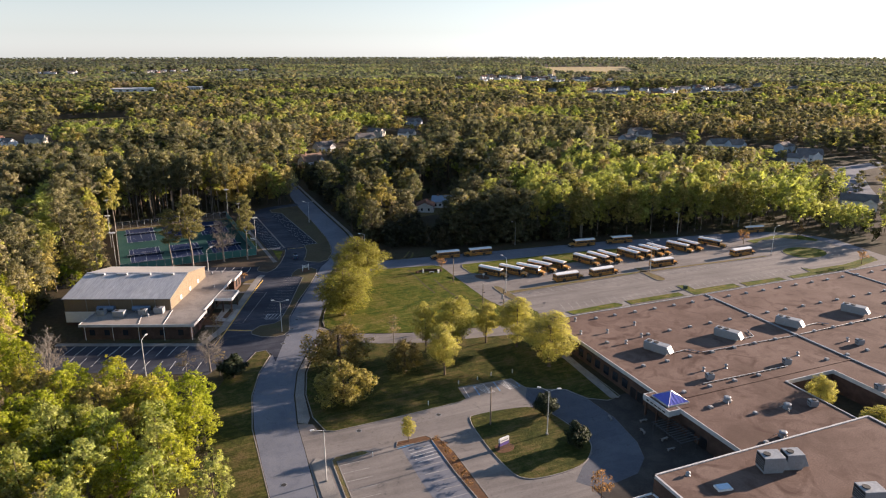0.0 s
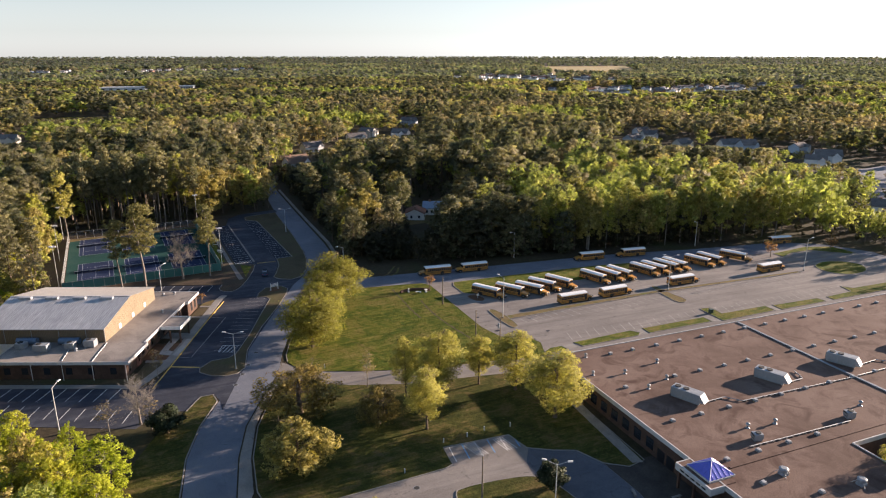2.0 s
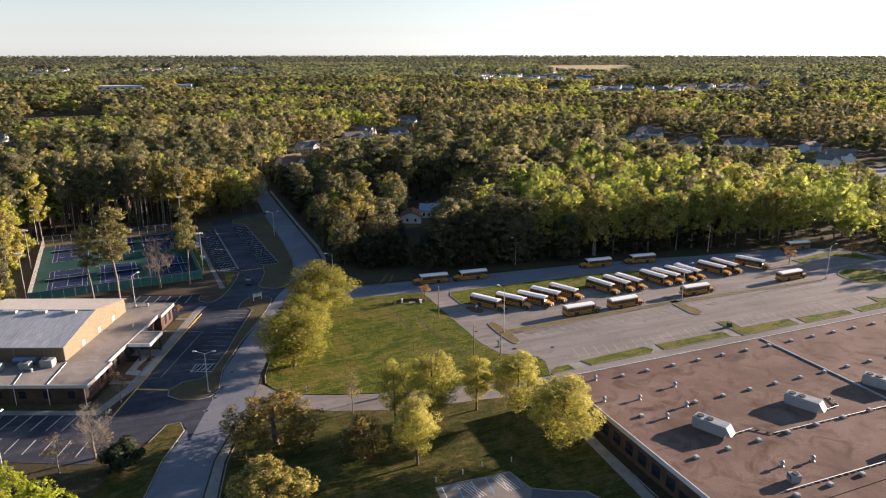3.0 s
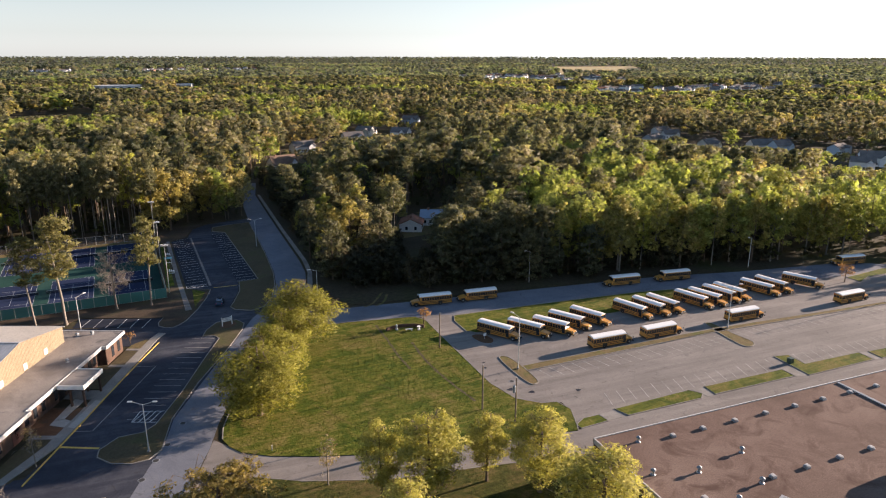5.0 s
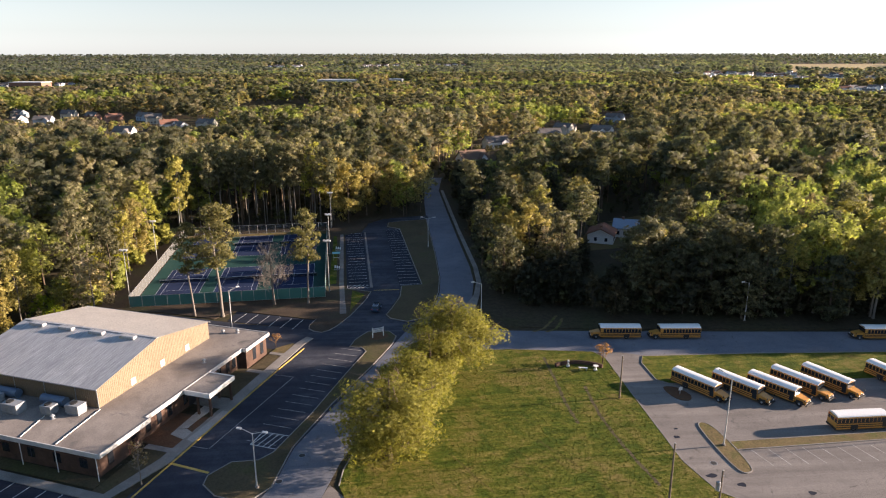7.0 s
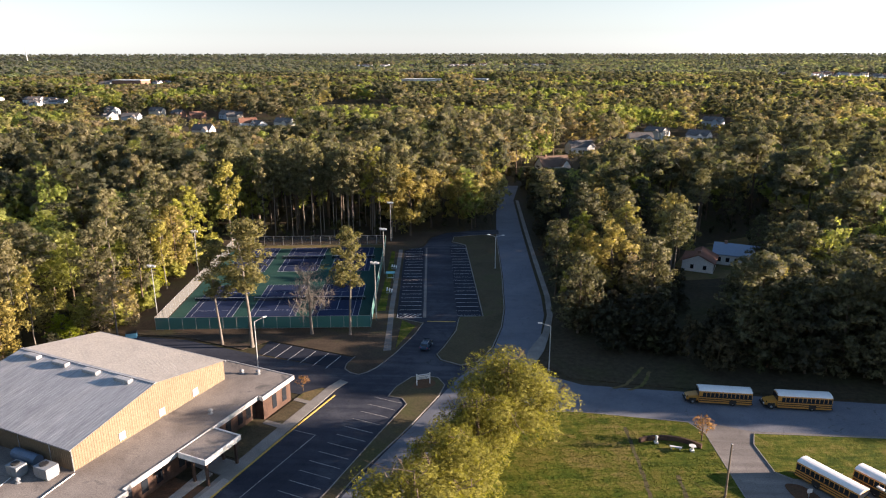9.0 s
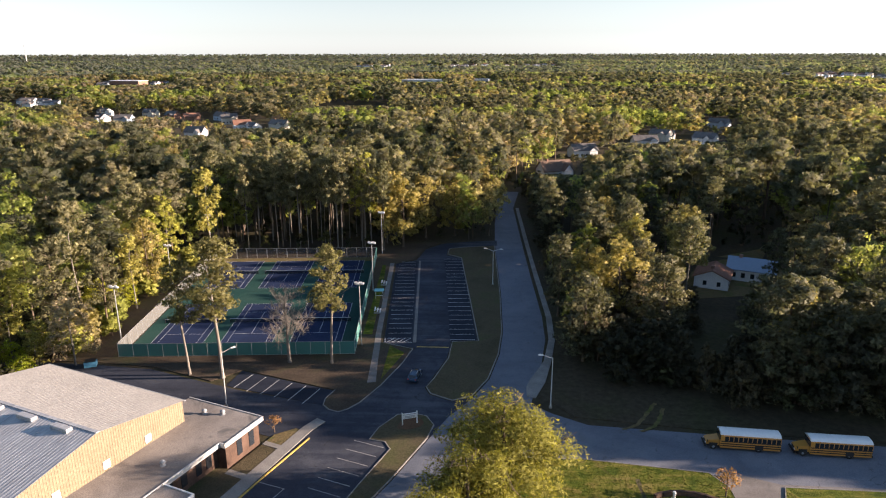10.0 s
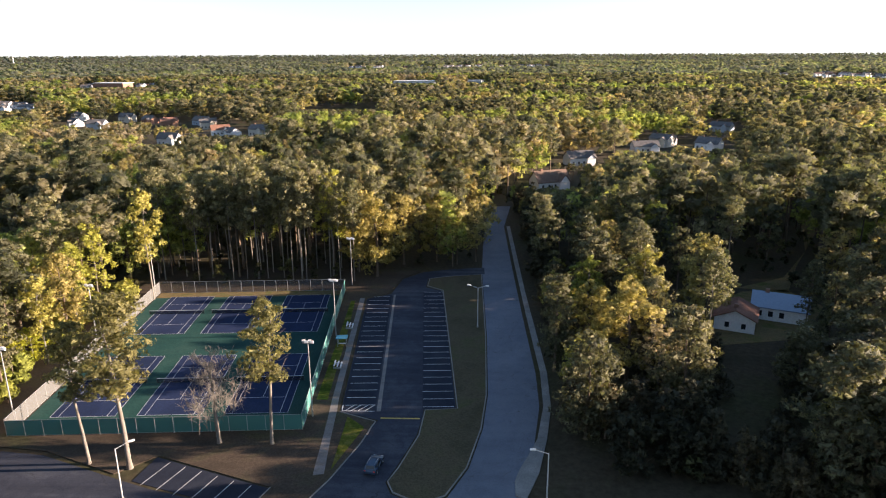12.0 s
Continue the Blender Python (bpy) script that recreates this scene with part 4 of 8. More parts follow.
roof_vent(74.6, 75.2, 7.03, 0.4)
annex = thing("school_annex", pose(0, 0, 0), "small low annex with pale roof edge", "building")
bm = ring_prism(bmesh.new(), [(62.6, 77), (62.6, 66), (69.1, 66), (69.1, 77)], 0, 3.7)
bmesh.ops.recalc_face_normals(bm, faces=bm.faces[:])
part("wall", bm, BRICK, annex)
slab("roof", [(62.7, 76.9), (62.7, 66.1), (69.0, 66.1), (69.0, 76.9)], 3.6, 3.74, ROOF_TAN, parent=annex, kind="")
parapet([(62.6, 77), (62.6, 66), (69.1, 66), (69.1, 77)], 3.7, 0.25, 0.18, WHITE, annex, "coping", drop=0.4)
roof_vent(66.6, 75.4, 3.74, 0.6)

# forecourt benches and pergola
def bench(x, y, rz, material=CONCRETE, text="plain concrete bench on the forecourt", top=0.10):
    t = thing("bench", pose(x, y, top, 0, 0, rz), text, "bench", "benches")
    part("seat", boxed(-0.9, 0.9, -0.22, 0.22, 0.38, 0.46, 0.02), material, t)
    for s in (-0.65, 0.65):
        part("leg", boxed(s - 0.08, s + 0.08, -0.18, 0.18, 0, 0.38, 0.01), material, t)
    return t


for x, y, r in ((86.6, 101.4, 0), (83.8, 98, 80), (86, 94, 10), (80.8, 105, 70), (84.8, 90.6, 0)):
    bench(x, y, r)
perg = thing("pergola", pose(87.2, 92.6, 0.1, 0, 0, 0), "dark slatted metal pergola before the school wall", "pergola")
for x in (-2, 2):
    for y in (-4, 4):
        part("post", rod(bmesh.new(), (x, y, 0), (x, y, 2.6), 0.08), DARK_METAL, perg)
for x in (-2, 2):
    part("beam", boxed(x - 0.07, x + 0.07, -4.4, 4.4, 2.55, 2.7), DARK_METAL, perg)
for i in range(12):
    y = -4.2 + i * 0.76
    part("slat", boxed(-2.5, 2.5, y - 0.07, y + 0.07, 2.7, 2.82), DARK_METAL, perg)

# ---- the gymnasium ----
GYM = pose(0.8, 181.7, 0, 0, 0, -21.6)
gym = thing("gymnasium", GYM, "tan gymnasium with pale ribbed metal roof and low grey-roofed wings", "building")
LOW = [(0, 0), (0, 10.8), (-0.9, 10.8), (-0.9, 20.2), (-0.9, 27.2), (-0.9, 38), (0, 38), (0, 46.6), (-15, 46.6), (-15, 40.6), (-10.2, 40.6), (-10.2, 11), (-31, 11), (-31, 0)]
WALLS = [(-1.4, 0.9), (-1.4, 10), (-2.2, 10), (-2.2, 38.6), (-0.5, 38.6), (-0.5, 46), (-14.6, 46), (-14.6, 40.5), (-10.2, 40.5), (-10.2, 11), (-30.6, 11), (-30.6, 0.9)]
bm = ring_prism(bmesh.new(), WALLS, 0, 4.2)
bmesh.ops.recalc_face_normals(bm, faces=bm.faces[:])
part("wing_wall", bm, BRICK, gym, "brown brick wing walls")
ob = slab("wing_roof", LOW, 4.1, 4.62, ROOF_GREY, "patchy grey flat roof", gym, "")
parapet(LOW[:9], 4.6, 0.1, 0.12, FASCIA, gym, "fascia", 0.06, 0.62, False)
parapet([LOW[-2], LOW[-1], LOW[0]], 4.6, 0.1, 0.12, FASCIA, gym, "fascia", 0.06, 0.62, False)
for p in ("canopy",):
    part("entrance_roof", boxed(-0.6, 4.3, 20.2, 27.2, 4.2, 4.66, 0.03), ROOF_GREY, gym, "grey canopy roof")
    for a in ((4.3, 4.5, 20.0, 27.4), (-0.6, 4.3, 20.0, 20.2), (-0.6, 4.3, 27.2, 27.4)):
        part("fascia", boxed(*a, 3.95, 4.78, 0.02), WHITE, gym)
    for x, y in ((3.9, 20.7), (3.9, 26.7), (1.4, 20.7), (1.4, 26.7)):
        part("column", boxed(x - 0.18, x + 0.18, y - 0.18, y + 0.18, 0, 4.2, 0.02), BRICK, gym)
for y in (3.4, 8.4, 12.5, 15.2, 17.8, 22, 25.4, 29.4, 32.0, 34.8, 36.8, 41.5, 44.2):
    x = -1.4 if y < 10 else (-2.2 if y < 38 else -0.5)
    part("window", boxed(x - 0.05, x + 0.06, y - 0.55, y + 0.55, 0.9, 3.4), GLASS_DARK, gym, "tall dark window")
part("door", boxed(-2.25, -2.12, 22.8, 24.8, 0, 2.4), DARK, gym, "dark glazed entrance doors")
part("door", boxed(-1.46, -1.34, 7.0, 8.9, 0, 2.2), plain("door_brown", (0.13, 0.05, 0.035), 0.5), gym, "reddish brown door")
for x in (-4, -9, -14, -19, -24, -28):
    part("window", boxed(x - 0.7, x + 0.7, 0.84, 0.95, 1.2, 2.8), GLASS_DARK, gym, "dark window")
for x in (-0.7, -8.2, -15, -22, -29.5):
    part("downpipe", rod(bmesh.new(), (x, 0.05, 0), (x, 0.05, 4.1), 0.07, n=6), WHITE, gym)

# the hall: ribbed walls and ribbed roof
HX0, HX1, HY0, HY1, EAVE, TOP = -40.4, -10.2, 11.0, 40.6, 8.1, 10.9
MID = (HY0 + HY1) / 2


def ribbed(a, b, up, height_a, height_b, step, depth, out):
    """A sheet between two edges with narrow ribs: a, b the lower corners."""
    bm = bmesh.new()
    a, b, up, out = Vector(a), Vector(b), Vector(up), Vector(out)
    L = (b - a).length
    d = (b - a) / L
    n = int(L / step)
    prof = []
    for i in range(n):
        s = i * L / n
        w = L / n
        prof += [(s, 0), (s + w * 0.55, 0), (s + w * 0.65, depth), (s + w * 0.9, depth)]
    prof.append((L, 0))
    row = []
    for s, o in prof:
        h = height_a + (height_b - height_a) * s / L if not callable(height_a) else height_a(s)
        p = a + d * s + out * o
        row.append((bm.verts.new(p), bm.verts.new(p + up * h)))
    for p, q in zip(row, row[1:]):
        bm.faces.new((p[0], q[0], q[1], p[1]))
    return bm


core = bmesh.new()
v = [core.verts.new(p) for p in ((HX0, HY0, 0), (HX0, HY1, 0), (HX0, HY0, EAVE), (HX0, HY1, EAVE), (HX0, MID, TOP), (HX1 - 0.1, HY0, 0), (HX1 - 0.1, HY1, 0), (HX1 - 0.1, HY0, EAVE), (HX1 - 0.1, HY1, EAVE), (HX1 - 0.1, MID, TOP))]
for f in ((0, 1, 3, 4, 2), (5, 7, 9, 8, 6), (0, 2, 7, 5), (1, 6, 8, 3)):
    core.faces.new([v[i] for i in f])
part("hall_wall", core, BRICK, gym, "brown brick base of the hall")
gable = lambda s: EAVE - 4.3 + (TOP - EAVE) * (1 - abs(s - (MID - HY0)) / (MID - HY0))
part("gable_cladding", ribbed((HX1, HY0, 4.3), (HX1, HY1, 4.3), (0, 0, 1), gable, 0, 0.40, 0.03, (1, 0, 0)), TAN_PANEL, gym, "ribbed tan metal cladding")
# south side: the tan panel repeated darker, shade put into its colour
part("side_cladding", ribbed((HX0, HY0 - 0.02, 4.3), (HX1, HY0 - 0.02, 4.3), (0, 0, 1), EAVE - 4.3, EAVE - 4.3, 0.40, 0.03, (0, -1, 0)), plain("side_panel", (0.16, 0.115, 0.07), 0.6), gym, "ribbed cladding darkened for the unlit south side")
part("base_panel", boxed(HX0 - 0.05, -31.2, HY0 - 0.09, HY0 - 0.01, 0.9, 4.2), WHITE, gym, "white painted base wall")
sl = Vector((0, MID - HY0, TOP - EAVE))
for y0, sgn in ((HY0, 1), (HY1, -1)):
    up = Vector((0, sgn * (MID - HY0), TOP - EAVE)).normalized()
    n_out = Vector((0, -sgn * (TOP - EAVE), MID - HY0)).normalized()
    ln = sl.length + 0.25
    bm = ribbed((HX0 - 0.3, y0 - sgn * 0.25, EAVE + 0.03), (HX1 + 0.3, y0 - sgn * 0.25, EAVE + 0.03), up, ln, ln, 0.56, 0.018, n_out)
    # sunlight painted in: warm tone on the north slope, cool grey on the south
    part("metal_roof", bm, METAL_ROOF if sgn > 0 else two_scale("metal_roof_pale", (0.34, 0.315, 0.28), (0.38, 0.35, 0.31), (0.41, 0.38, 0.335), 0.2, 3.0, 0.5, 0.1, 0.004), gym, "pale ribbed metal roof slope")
    part("gutter", boxed(HX0 - 0.3, HX1 + 0.3, y0 - sgn * 0.3 - 0.12, y0 - sgn * 0.3 + 0.12, EAVE - 0.15, EAVE + 0.04), GREYMETAL, gym)
part("ridge_cap", boxed(HX0 - 0.3, HX1 + 0.3, MID - 0.3, MID + 0.3, TOP + 0.02, TOP + 0.14, 0.03), METAL_ROOF, gym)
for x in (-36.2, -29.4, -22.4, -15.4):
    bm = boxed(x - 1.6, x + 1.6, MID - 1.7, MID - 0.7, TOP - 0.25, TOP + 0.35, 0.12)
    part("ridge_vent", bm, METAL_ROOF, gym, "long pale ridge ventilator")
for y in (19, 26.5, 33.6):
    part("louvre", boxed(HX1, HX1 + 0.12, y - 0.55, y + 0.55, 5.0, 6.2, 0.02), WHITE, gym, "white square wall louvre")
for x in (HX1 + 0.12, -14.5, -21, -27.5, -34):
    part("downpipe", rod(bmesh.new(), (x, HY0 - 0.12, 4.4), (x, HY0 - 0.12, EAVE), 0.07, n=6), GREYMETAL, gym)
R1 = 4.64
gm = lambda x, y, z, rz=0: GYM @ pose(x, y, z, 0, 0, rz)
for x, y, L, W, H in ((-12.6, 8.8, 2.6, 1.9, 1.7), (-16.6, 7.4, 2.2, 1.6, 1.6), (-22.6, 6.2, 3.2, 2.0, 1.7), (-28.2, 7.6, 2.2, 1.8, 1.5)):
    t = roof_unit(0, 0, 0, 0, L, W, H, RAWMETAL, "boxy pale rooftop unit beside the hall wall", hood=False)
    t.matrix_basis = gm(x, y, R1)
DUCT = plain("duct_blue_grey", (0.12, 0.17, 0.24), 0.5, 0.2)
for x0 in (-28.0, -18.0):
    t = thing("roof_duct", gm(x0, 9.8, R1), "rounded dark blue roof duct against the wall", "duct")
    part("duct", rod(bmesh.new(), (-2.4, 0, 0.9), (2.4, 0, 0.9), 0.8, n=14), DUCT, t)
    for s in (-1.6, 1.6):
        part("leg", boxed(s - 0.1, s + 0.1, -0.5, 0.5, 0, 0.5), STEEL, t)
for x, y in ((-9.0, 43.6), (-6.2, 44.6), (-4.2, 30.5), (-14.8, 6.2)):
    t = roof_vent(0, 0, 0, 0.5)
    t.matrix_basis = gm(x, y, R1)
t = thing("roof_pipe", GYM, "pale drain pipe crossing the wing roof", "pipe")
part("pipe", rod(bmesh.new(), (-8.2, 0.4, R1 + 0.08), (-9.6, 10.6, R1 + 0.08), 0.07, n=6), WHITE, t)
part("pipe", rod(bmesh.new(), (-15, 0.4, R1 + 0.08), (-16.6, 6.4, R1 + 0.08), 0.06, n=6), WHITE, t)

# beds and paths before the east front
def kerb_bar(a, b):
    bm = bmesh.new()
    ring_prism(bm, strip(a, b, 0.22), 0.02, 0.178)
    bmesh.ops.recalc_face_normals(bm, faces=bm.faces[:])
    return bm


def local(pts, m=GYM):
    return [tuple((m @ Vector((x, y, 0)))[:2]) for x, y in pts]


slab("bed_gym", local([(-2.2, 10.5), (4.2, 10.5), (4.3, 20.2), (-2.2, 20.2)]), 0, 0.12, MULCH, "red mulch bed before the brick wing", category="planting bed")
slab("bed_gym", local([(-2.2, 27.6), (4.5, 27.6), (4.9, 40.6), (4.6, 45.6), (0, 45.8), (0, 38.6), (-2.2, 38.4)]), 0, 0.12, GRASS_DULL, "dark worn bed before the brick wing", category="planting bed")
slab("bed_gym", local([(0, 46.2), (4.4, 46.2), (4.6, 52), (2, 52), (0, 49)]), 0, 0.12, GRASS_DRY, "dry grass bed at the wing's end", category="planting bed")
slab("bed_gym", local([(0, -3.0), (4.2, -3.4), (4.3, 9.6), (0, 9.6)]), 0, 0.11, GRASS_DULL, "shaded dull grass before the wing", category="grass")
slab("bed_gym", local([(-31, -1.6), (-0.2, -1.6), (-0.2, 0.6), (-31, 0.6)]), 0, 0.11, GRASS_DULL, "dark strip of grass under the south wall", category="grass")
PALE_PATH = two_scale("pale_concrete", (0.30, 0.285, 0.26), (0.36, 0.345, 0.315), (0.42, 0.40, 0.37), 0.3, 6.0, 0.9, 0.25, 0.01)
for a, m in (([(4.4, 9.2), (4.4, 10.4), (-0.6, 10.4), (-0.6, 9.2)], CONCRETE), ([(0.8, 15.4), (2.4, 16.2), (2.4, 23.2), (0.4, 23.4)], PALE_PATH), ([(0.9, 13.8), (4.35, 13.0), (4.35, 15.2), (2.4, 16.0), (0.8, 15.3)], PALE_PATH),
             ([(-2, 23.6), (4.35, 23.4), (4.35, 27), (-2, 27)], CONCRETE), ([(0, 37.4), (4.8, 37.4), (4.8, 38.6), (0, 38.6)], CONCRETE), ([(0, 45.9), (4.6, 45.9), (4.6, 46.9), (0, 46.9)], CONCRETE)):
    slab("path_gym", local(a), 0, 0.155, m, "concrete path to the gymnasium door", category="pavement")
slab("path_gym", local([(4.5, 13.2), (6.0, 12.8), (6.1, 22.8), (4.6, 23.0)]), 0, 0.172, PALE_PATH, "new pale concrete stretch of the footpath", category="pavement")
for a, b in (((6.62, -4.0), (6.35, 12)), ((6.35, 12), (5.95, 24)), ((5.95, 24), (5.7, 40)), ((5.7, 40), (5.75, 50.5))):
    tagged(part("kerb_paint", kerb_bar(*local([a, b])), YELLOW_LINE), "worn yellow paint along the footpath kerb", "kerb", "", "structure")

# ---- tennis courts ----
CM = pose(-21, 254.3, 0, 0, 0, 4.4)
slab("court_surface", local([(0.3, 0.3), (47.4, 0.3), (47.4, 64.2), (0.3, 64.2)], CM), 0, 0.150, COURT_GREEN, "green hard court surface, worn at the edges", category="tennis court")
slab("court_edge", local([(0.3, 64.2), (47.4, 64.2), (47.4, 68), (0.3, 68)], CM), 0, 0.146, GRASS_DRY, "sandy bare strip behind the courts", category="ground")
LINE_WHITE = plain("court_line", (0.50, 0.51, 0.51), 0.7)
m, n, l, b = mat("net_mesh", 0.8)
b.inputs["Base Color"].default_value = (0.03, 0.03, 0.035, 1)
b.inputs["Alpha"].default_value = 0.45
NET = m
court = thing("tennis_court", pose(0, 0, 0), "blue tennis court with white lines and a net", "tennis court", "tennis courts")
bm = bmesh.new()
ring_prism(bm, [(-0.05, -0.05), (-0.05, 23.82), (11.02, 23.82), (11.02, -0.05)][::-1], 0.0, 0.156)
bmesh.ops.recalc_face_normals(bm, faces=bm.faces[:])
part("playing_surface", bm, COURT_BLUE, court, "dark blue playing surface")
for a, b in (((0, 0), (10.97, 0)), ((0, 23.77), (10.97, 23.77)), ((0, 0), (0, 23.77)), ((10.97, 0), (10.97, 23.77)), ((1.37, 0), (1.37, 23.77)), ((9.6, 0), (9.6, 23.77)), ((1.37, 5.49), (9.6, 5.49)), ((1.37, 18.28), (9.6, 18.28)), ((5.485, 5.49), (5.485, 18.28))):
    bm = bmesh.new()
    bm.faces.new([bm.verts.new((x, y, 0.162)) for x, y in strip(a, b, 0.08)])
    part("court_line", bm, LINE_WHITE, court)
for x in (-0.9, 11.87):
    part("net_post", rod(bmesh.new(), (x, 11.885, 0.15), (x, 11.885, 1.25), 0.06), BLACK, court)
part("net", boxed(-0.9, 11.87, 11.87, 11.9, 0.2, 1.08), NET, court, "dark net")
part("net_tape", boxed(-0.9, 11.87, 11.85, 11.92, 1.06, 1.14), LINE_WHITE, court, "white net tape")
spots = [(x, y) for y in (5.7, 41.0) for x in (3.85, 18.5, 33.25)]
court.matrix_basis = CM @ pose(*spots[0], 0)
for x, y in spots[1:]:
    copy_thing(court, CM @ pose(x, y, 0))


def mesh_material(name, c, alpha):
    m, n, l, b = mat(name, 0.8)
    b.inputs["Base Color"].default_value = (*c, 1)
    b.inputs["Alpha"].default_value = alpha
    return m


SCREEN_GREEN = mesh_material("windscreen_green", (0.06, 0.20, 0.175), 0.86)
CHAIN = mesh_material("chain_link", (0.12, 0.12, 0.12), 0.25)
CHAIN_PALE = mesh_material("chain_link_slatted", (0.16, 0.16, 0.15), 0.5)


def fence(a, b, mesh_m, text, h=3.1, step=3.05):
    t = thing("court_fence", pose(0, 0, 0), text, "fence", "court fences")
    a, b = Vector((*a, 0)), Vector((*b, 0))
    n = max(1, round((b - a).length / step))
    d = (b - a).normalized()
    s = Vector((-d.y, d.x, 0)) * 0.012
    for i in range(n + 1):
        p = a.lerp(b, i / n)
        part("post", rod(bmesh.new(), p, p + Vector((0, 0, h)), 0.05, n=6), STEEL, t)
    for z in (0.25, h - 0.03):
        part("rail", rod(bmesh.new(), a + Vector((0, 0, z)), b + Vector((0, 0, z)), 0.035, n=6), STEEL, t)
    bm = bmesh.new()
    for i in range(n):
        p, q = a.lerp(b, i / n), a.lerp(b, (i + 1) / n)
        c = [p + s, q + s, q - s, p - s]
        lo, hi = [bm.verts.new((*v[:2], 0.2)) for v in c], [bm.verts.new((*v[:2], h - 0.05)) for v in c]
        for k in range(4):
            bm.faces.new((lo[k], lo[(k + 1) % 4], hi[(k + 1) % 4], hi[k]))
    part("mesh_panel", bm, mesh_m, t)
    return t


F = local([(0, 0), (47.7, 0), (47.7, 68), (0, 68)], CM)
fence(F[0], F[1], SCREEN_GREEN, "tall court fence with teal windscreen", 3.0)
fence(F[1], F[2], SCREEN_GREEN, "tall court fence with pale teal windscreen", 3.2)
fence(F[2], F[3], CHAIN, "tall grey chain-link court fence", 3.2)
fence(F[3], F[0], CHAIN_PALE, "tall pale slatted chain-link court fence", 3.2)


def flood_pole(x, y, h, n):
    t = thing("floodlight_pole", pose(x, y, 0), "tall steel pole with floodlights over the courts", "light pole", "court floodlights")
    part("pole", rod(bmesh.new(), (0, 0, 0), (0, 0, h), 0.14, 0.08), STEEL, t)
    part("crossarm", boxed(-0.9, 0.9, -0.05, 0.05, h - 0.2, h - 0.08), STEEL, t)
    for i in range(n):
        o = -0.75 + 1.5 * i / max(1, n - 1)
        bm = boxed(-0.28, 0.28, -0.18, 0.18, -0.22, 0.22, 0.06)
        l = part("floodlight", bm, WHITE, t, "white floodlight head")
        l.matrix_basis = pose(o, 0.2 * (-1) ** i, h + 0.15, 35 * (-1) ** i, 0, 0)


for x, y, h in ((-22.4, 258.4, 13.6), (-28.6, 324.2, 12.9), (22.4, 330.2, 12.8), (24.6, 296.4, 12.8), (27.2, 262.3, 13.8), (-26.0, 291, 13.0)):
    flood_pole(x, y, h, 4)

for x, y in ((26.9, 301.3), (28.0, 281.3)):
    t = thing("bleacher", pose(x, y, 0.13, 0, 0, 94), "small aluminium bleacher with three benches", "bleacher", "bleachers")
    for i in range(3):
        part("plank", boxed(-1.3, 1.3, i * 0.6 - 0.7, i * 0.6 - 0.4, 0.35 + i * 0.2, 0.41 + i * 0.2), WHITE, t)
    for s in (-1.1, 1.1):
        part("frame", boxed(s - 0.04, s + 0.04, -0.7, 0.9, 0, 0.36), STEEL, t)
        part("strut", rod(bmesh.new(), (s, 0.7, 0), (s, 0.7, 0.8), 0.04, n=5), STEEL, t)
t = thing("picnic_shelter", pose(27.0, 291, 0.13, 0, 0, 4), "small teal roofed bench shelter by the court gate", "shelter")
for x in (-0.9, 0.9):
    for y in (-0.7, 0.7):
        part("post", rod(bmesh.new(), (x, y, 0), (x, y, 2.0), 0.05, n=6), STEEL, t)
part("roof", boxed(-1.2, 1.2, -1.0, 1.0, 2.0, 2.12, 0.04), plain("teal_paint", (0.08, 0.28, 0.36), 0.5), t)
part("seat", boxed(-0.8, 0.8, 0.2, 0.6, 0.4, 0.46), WHITE, t)

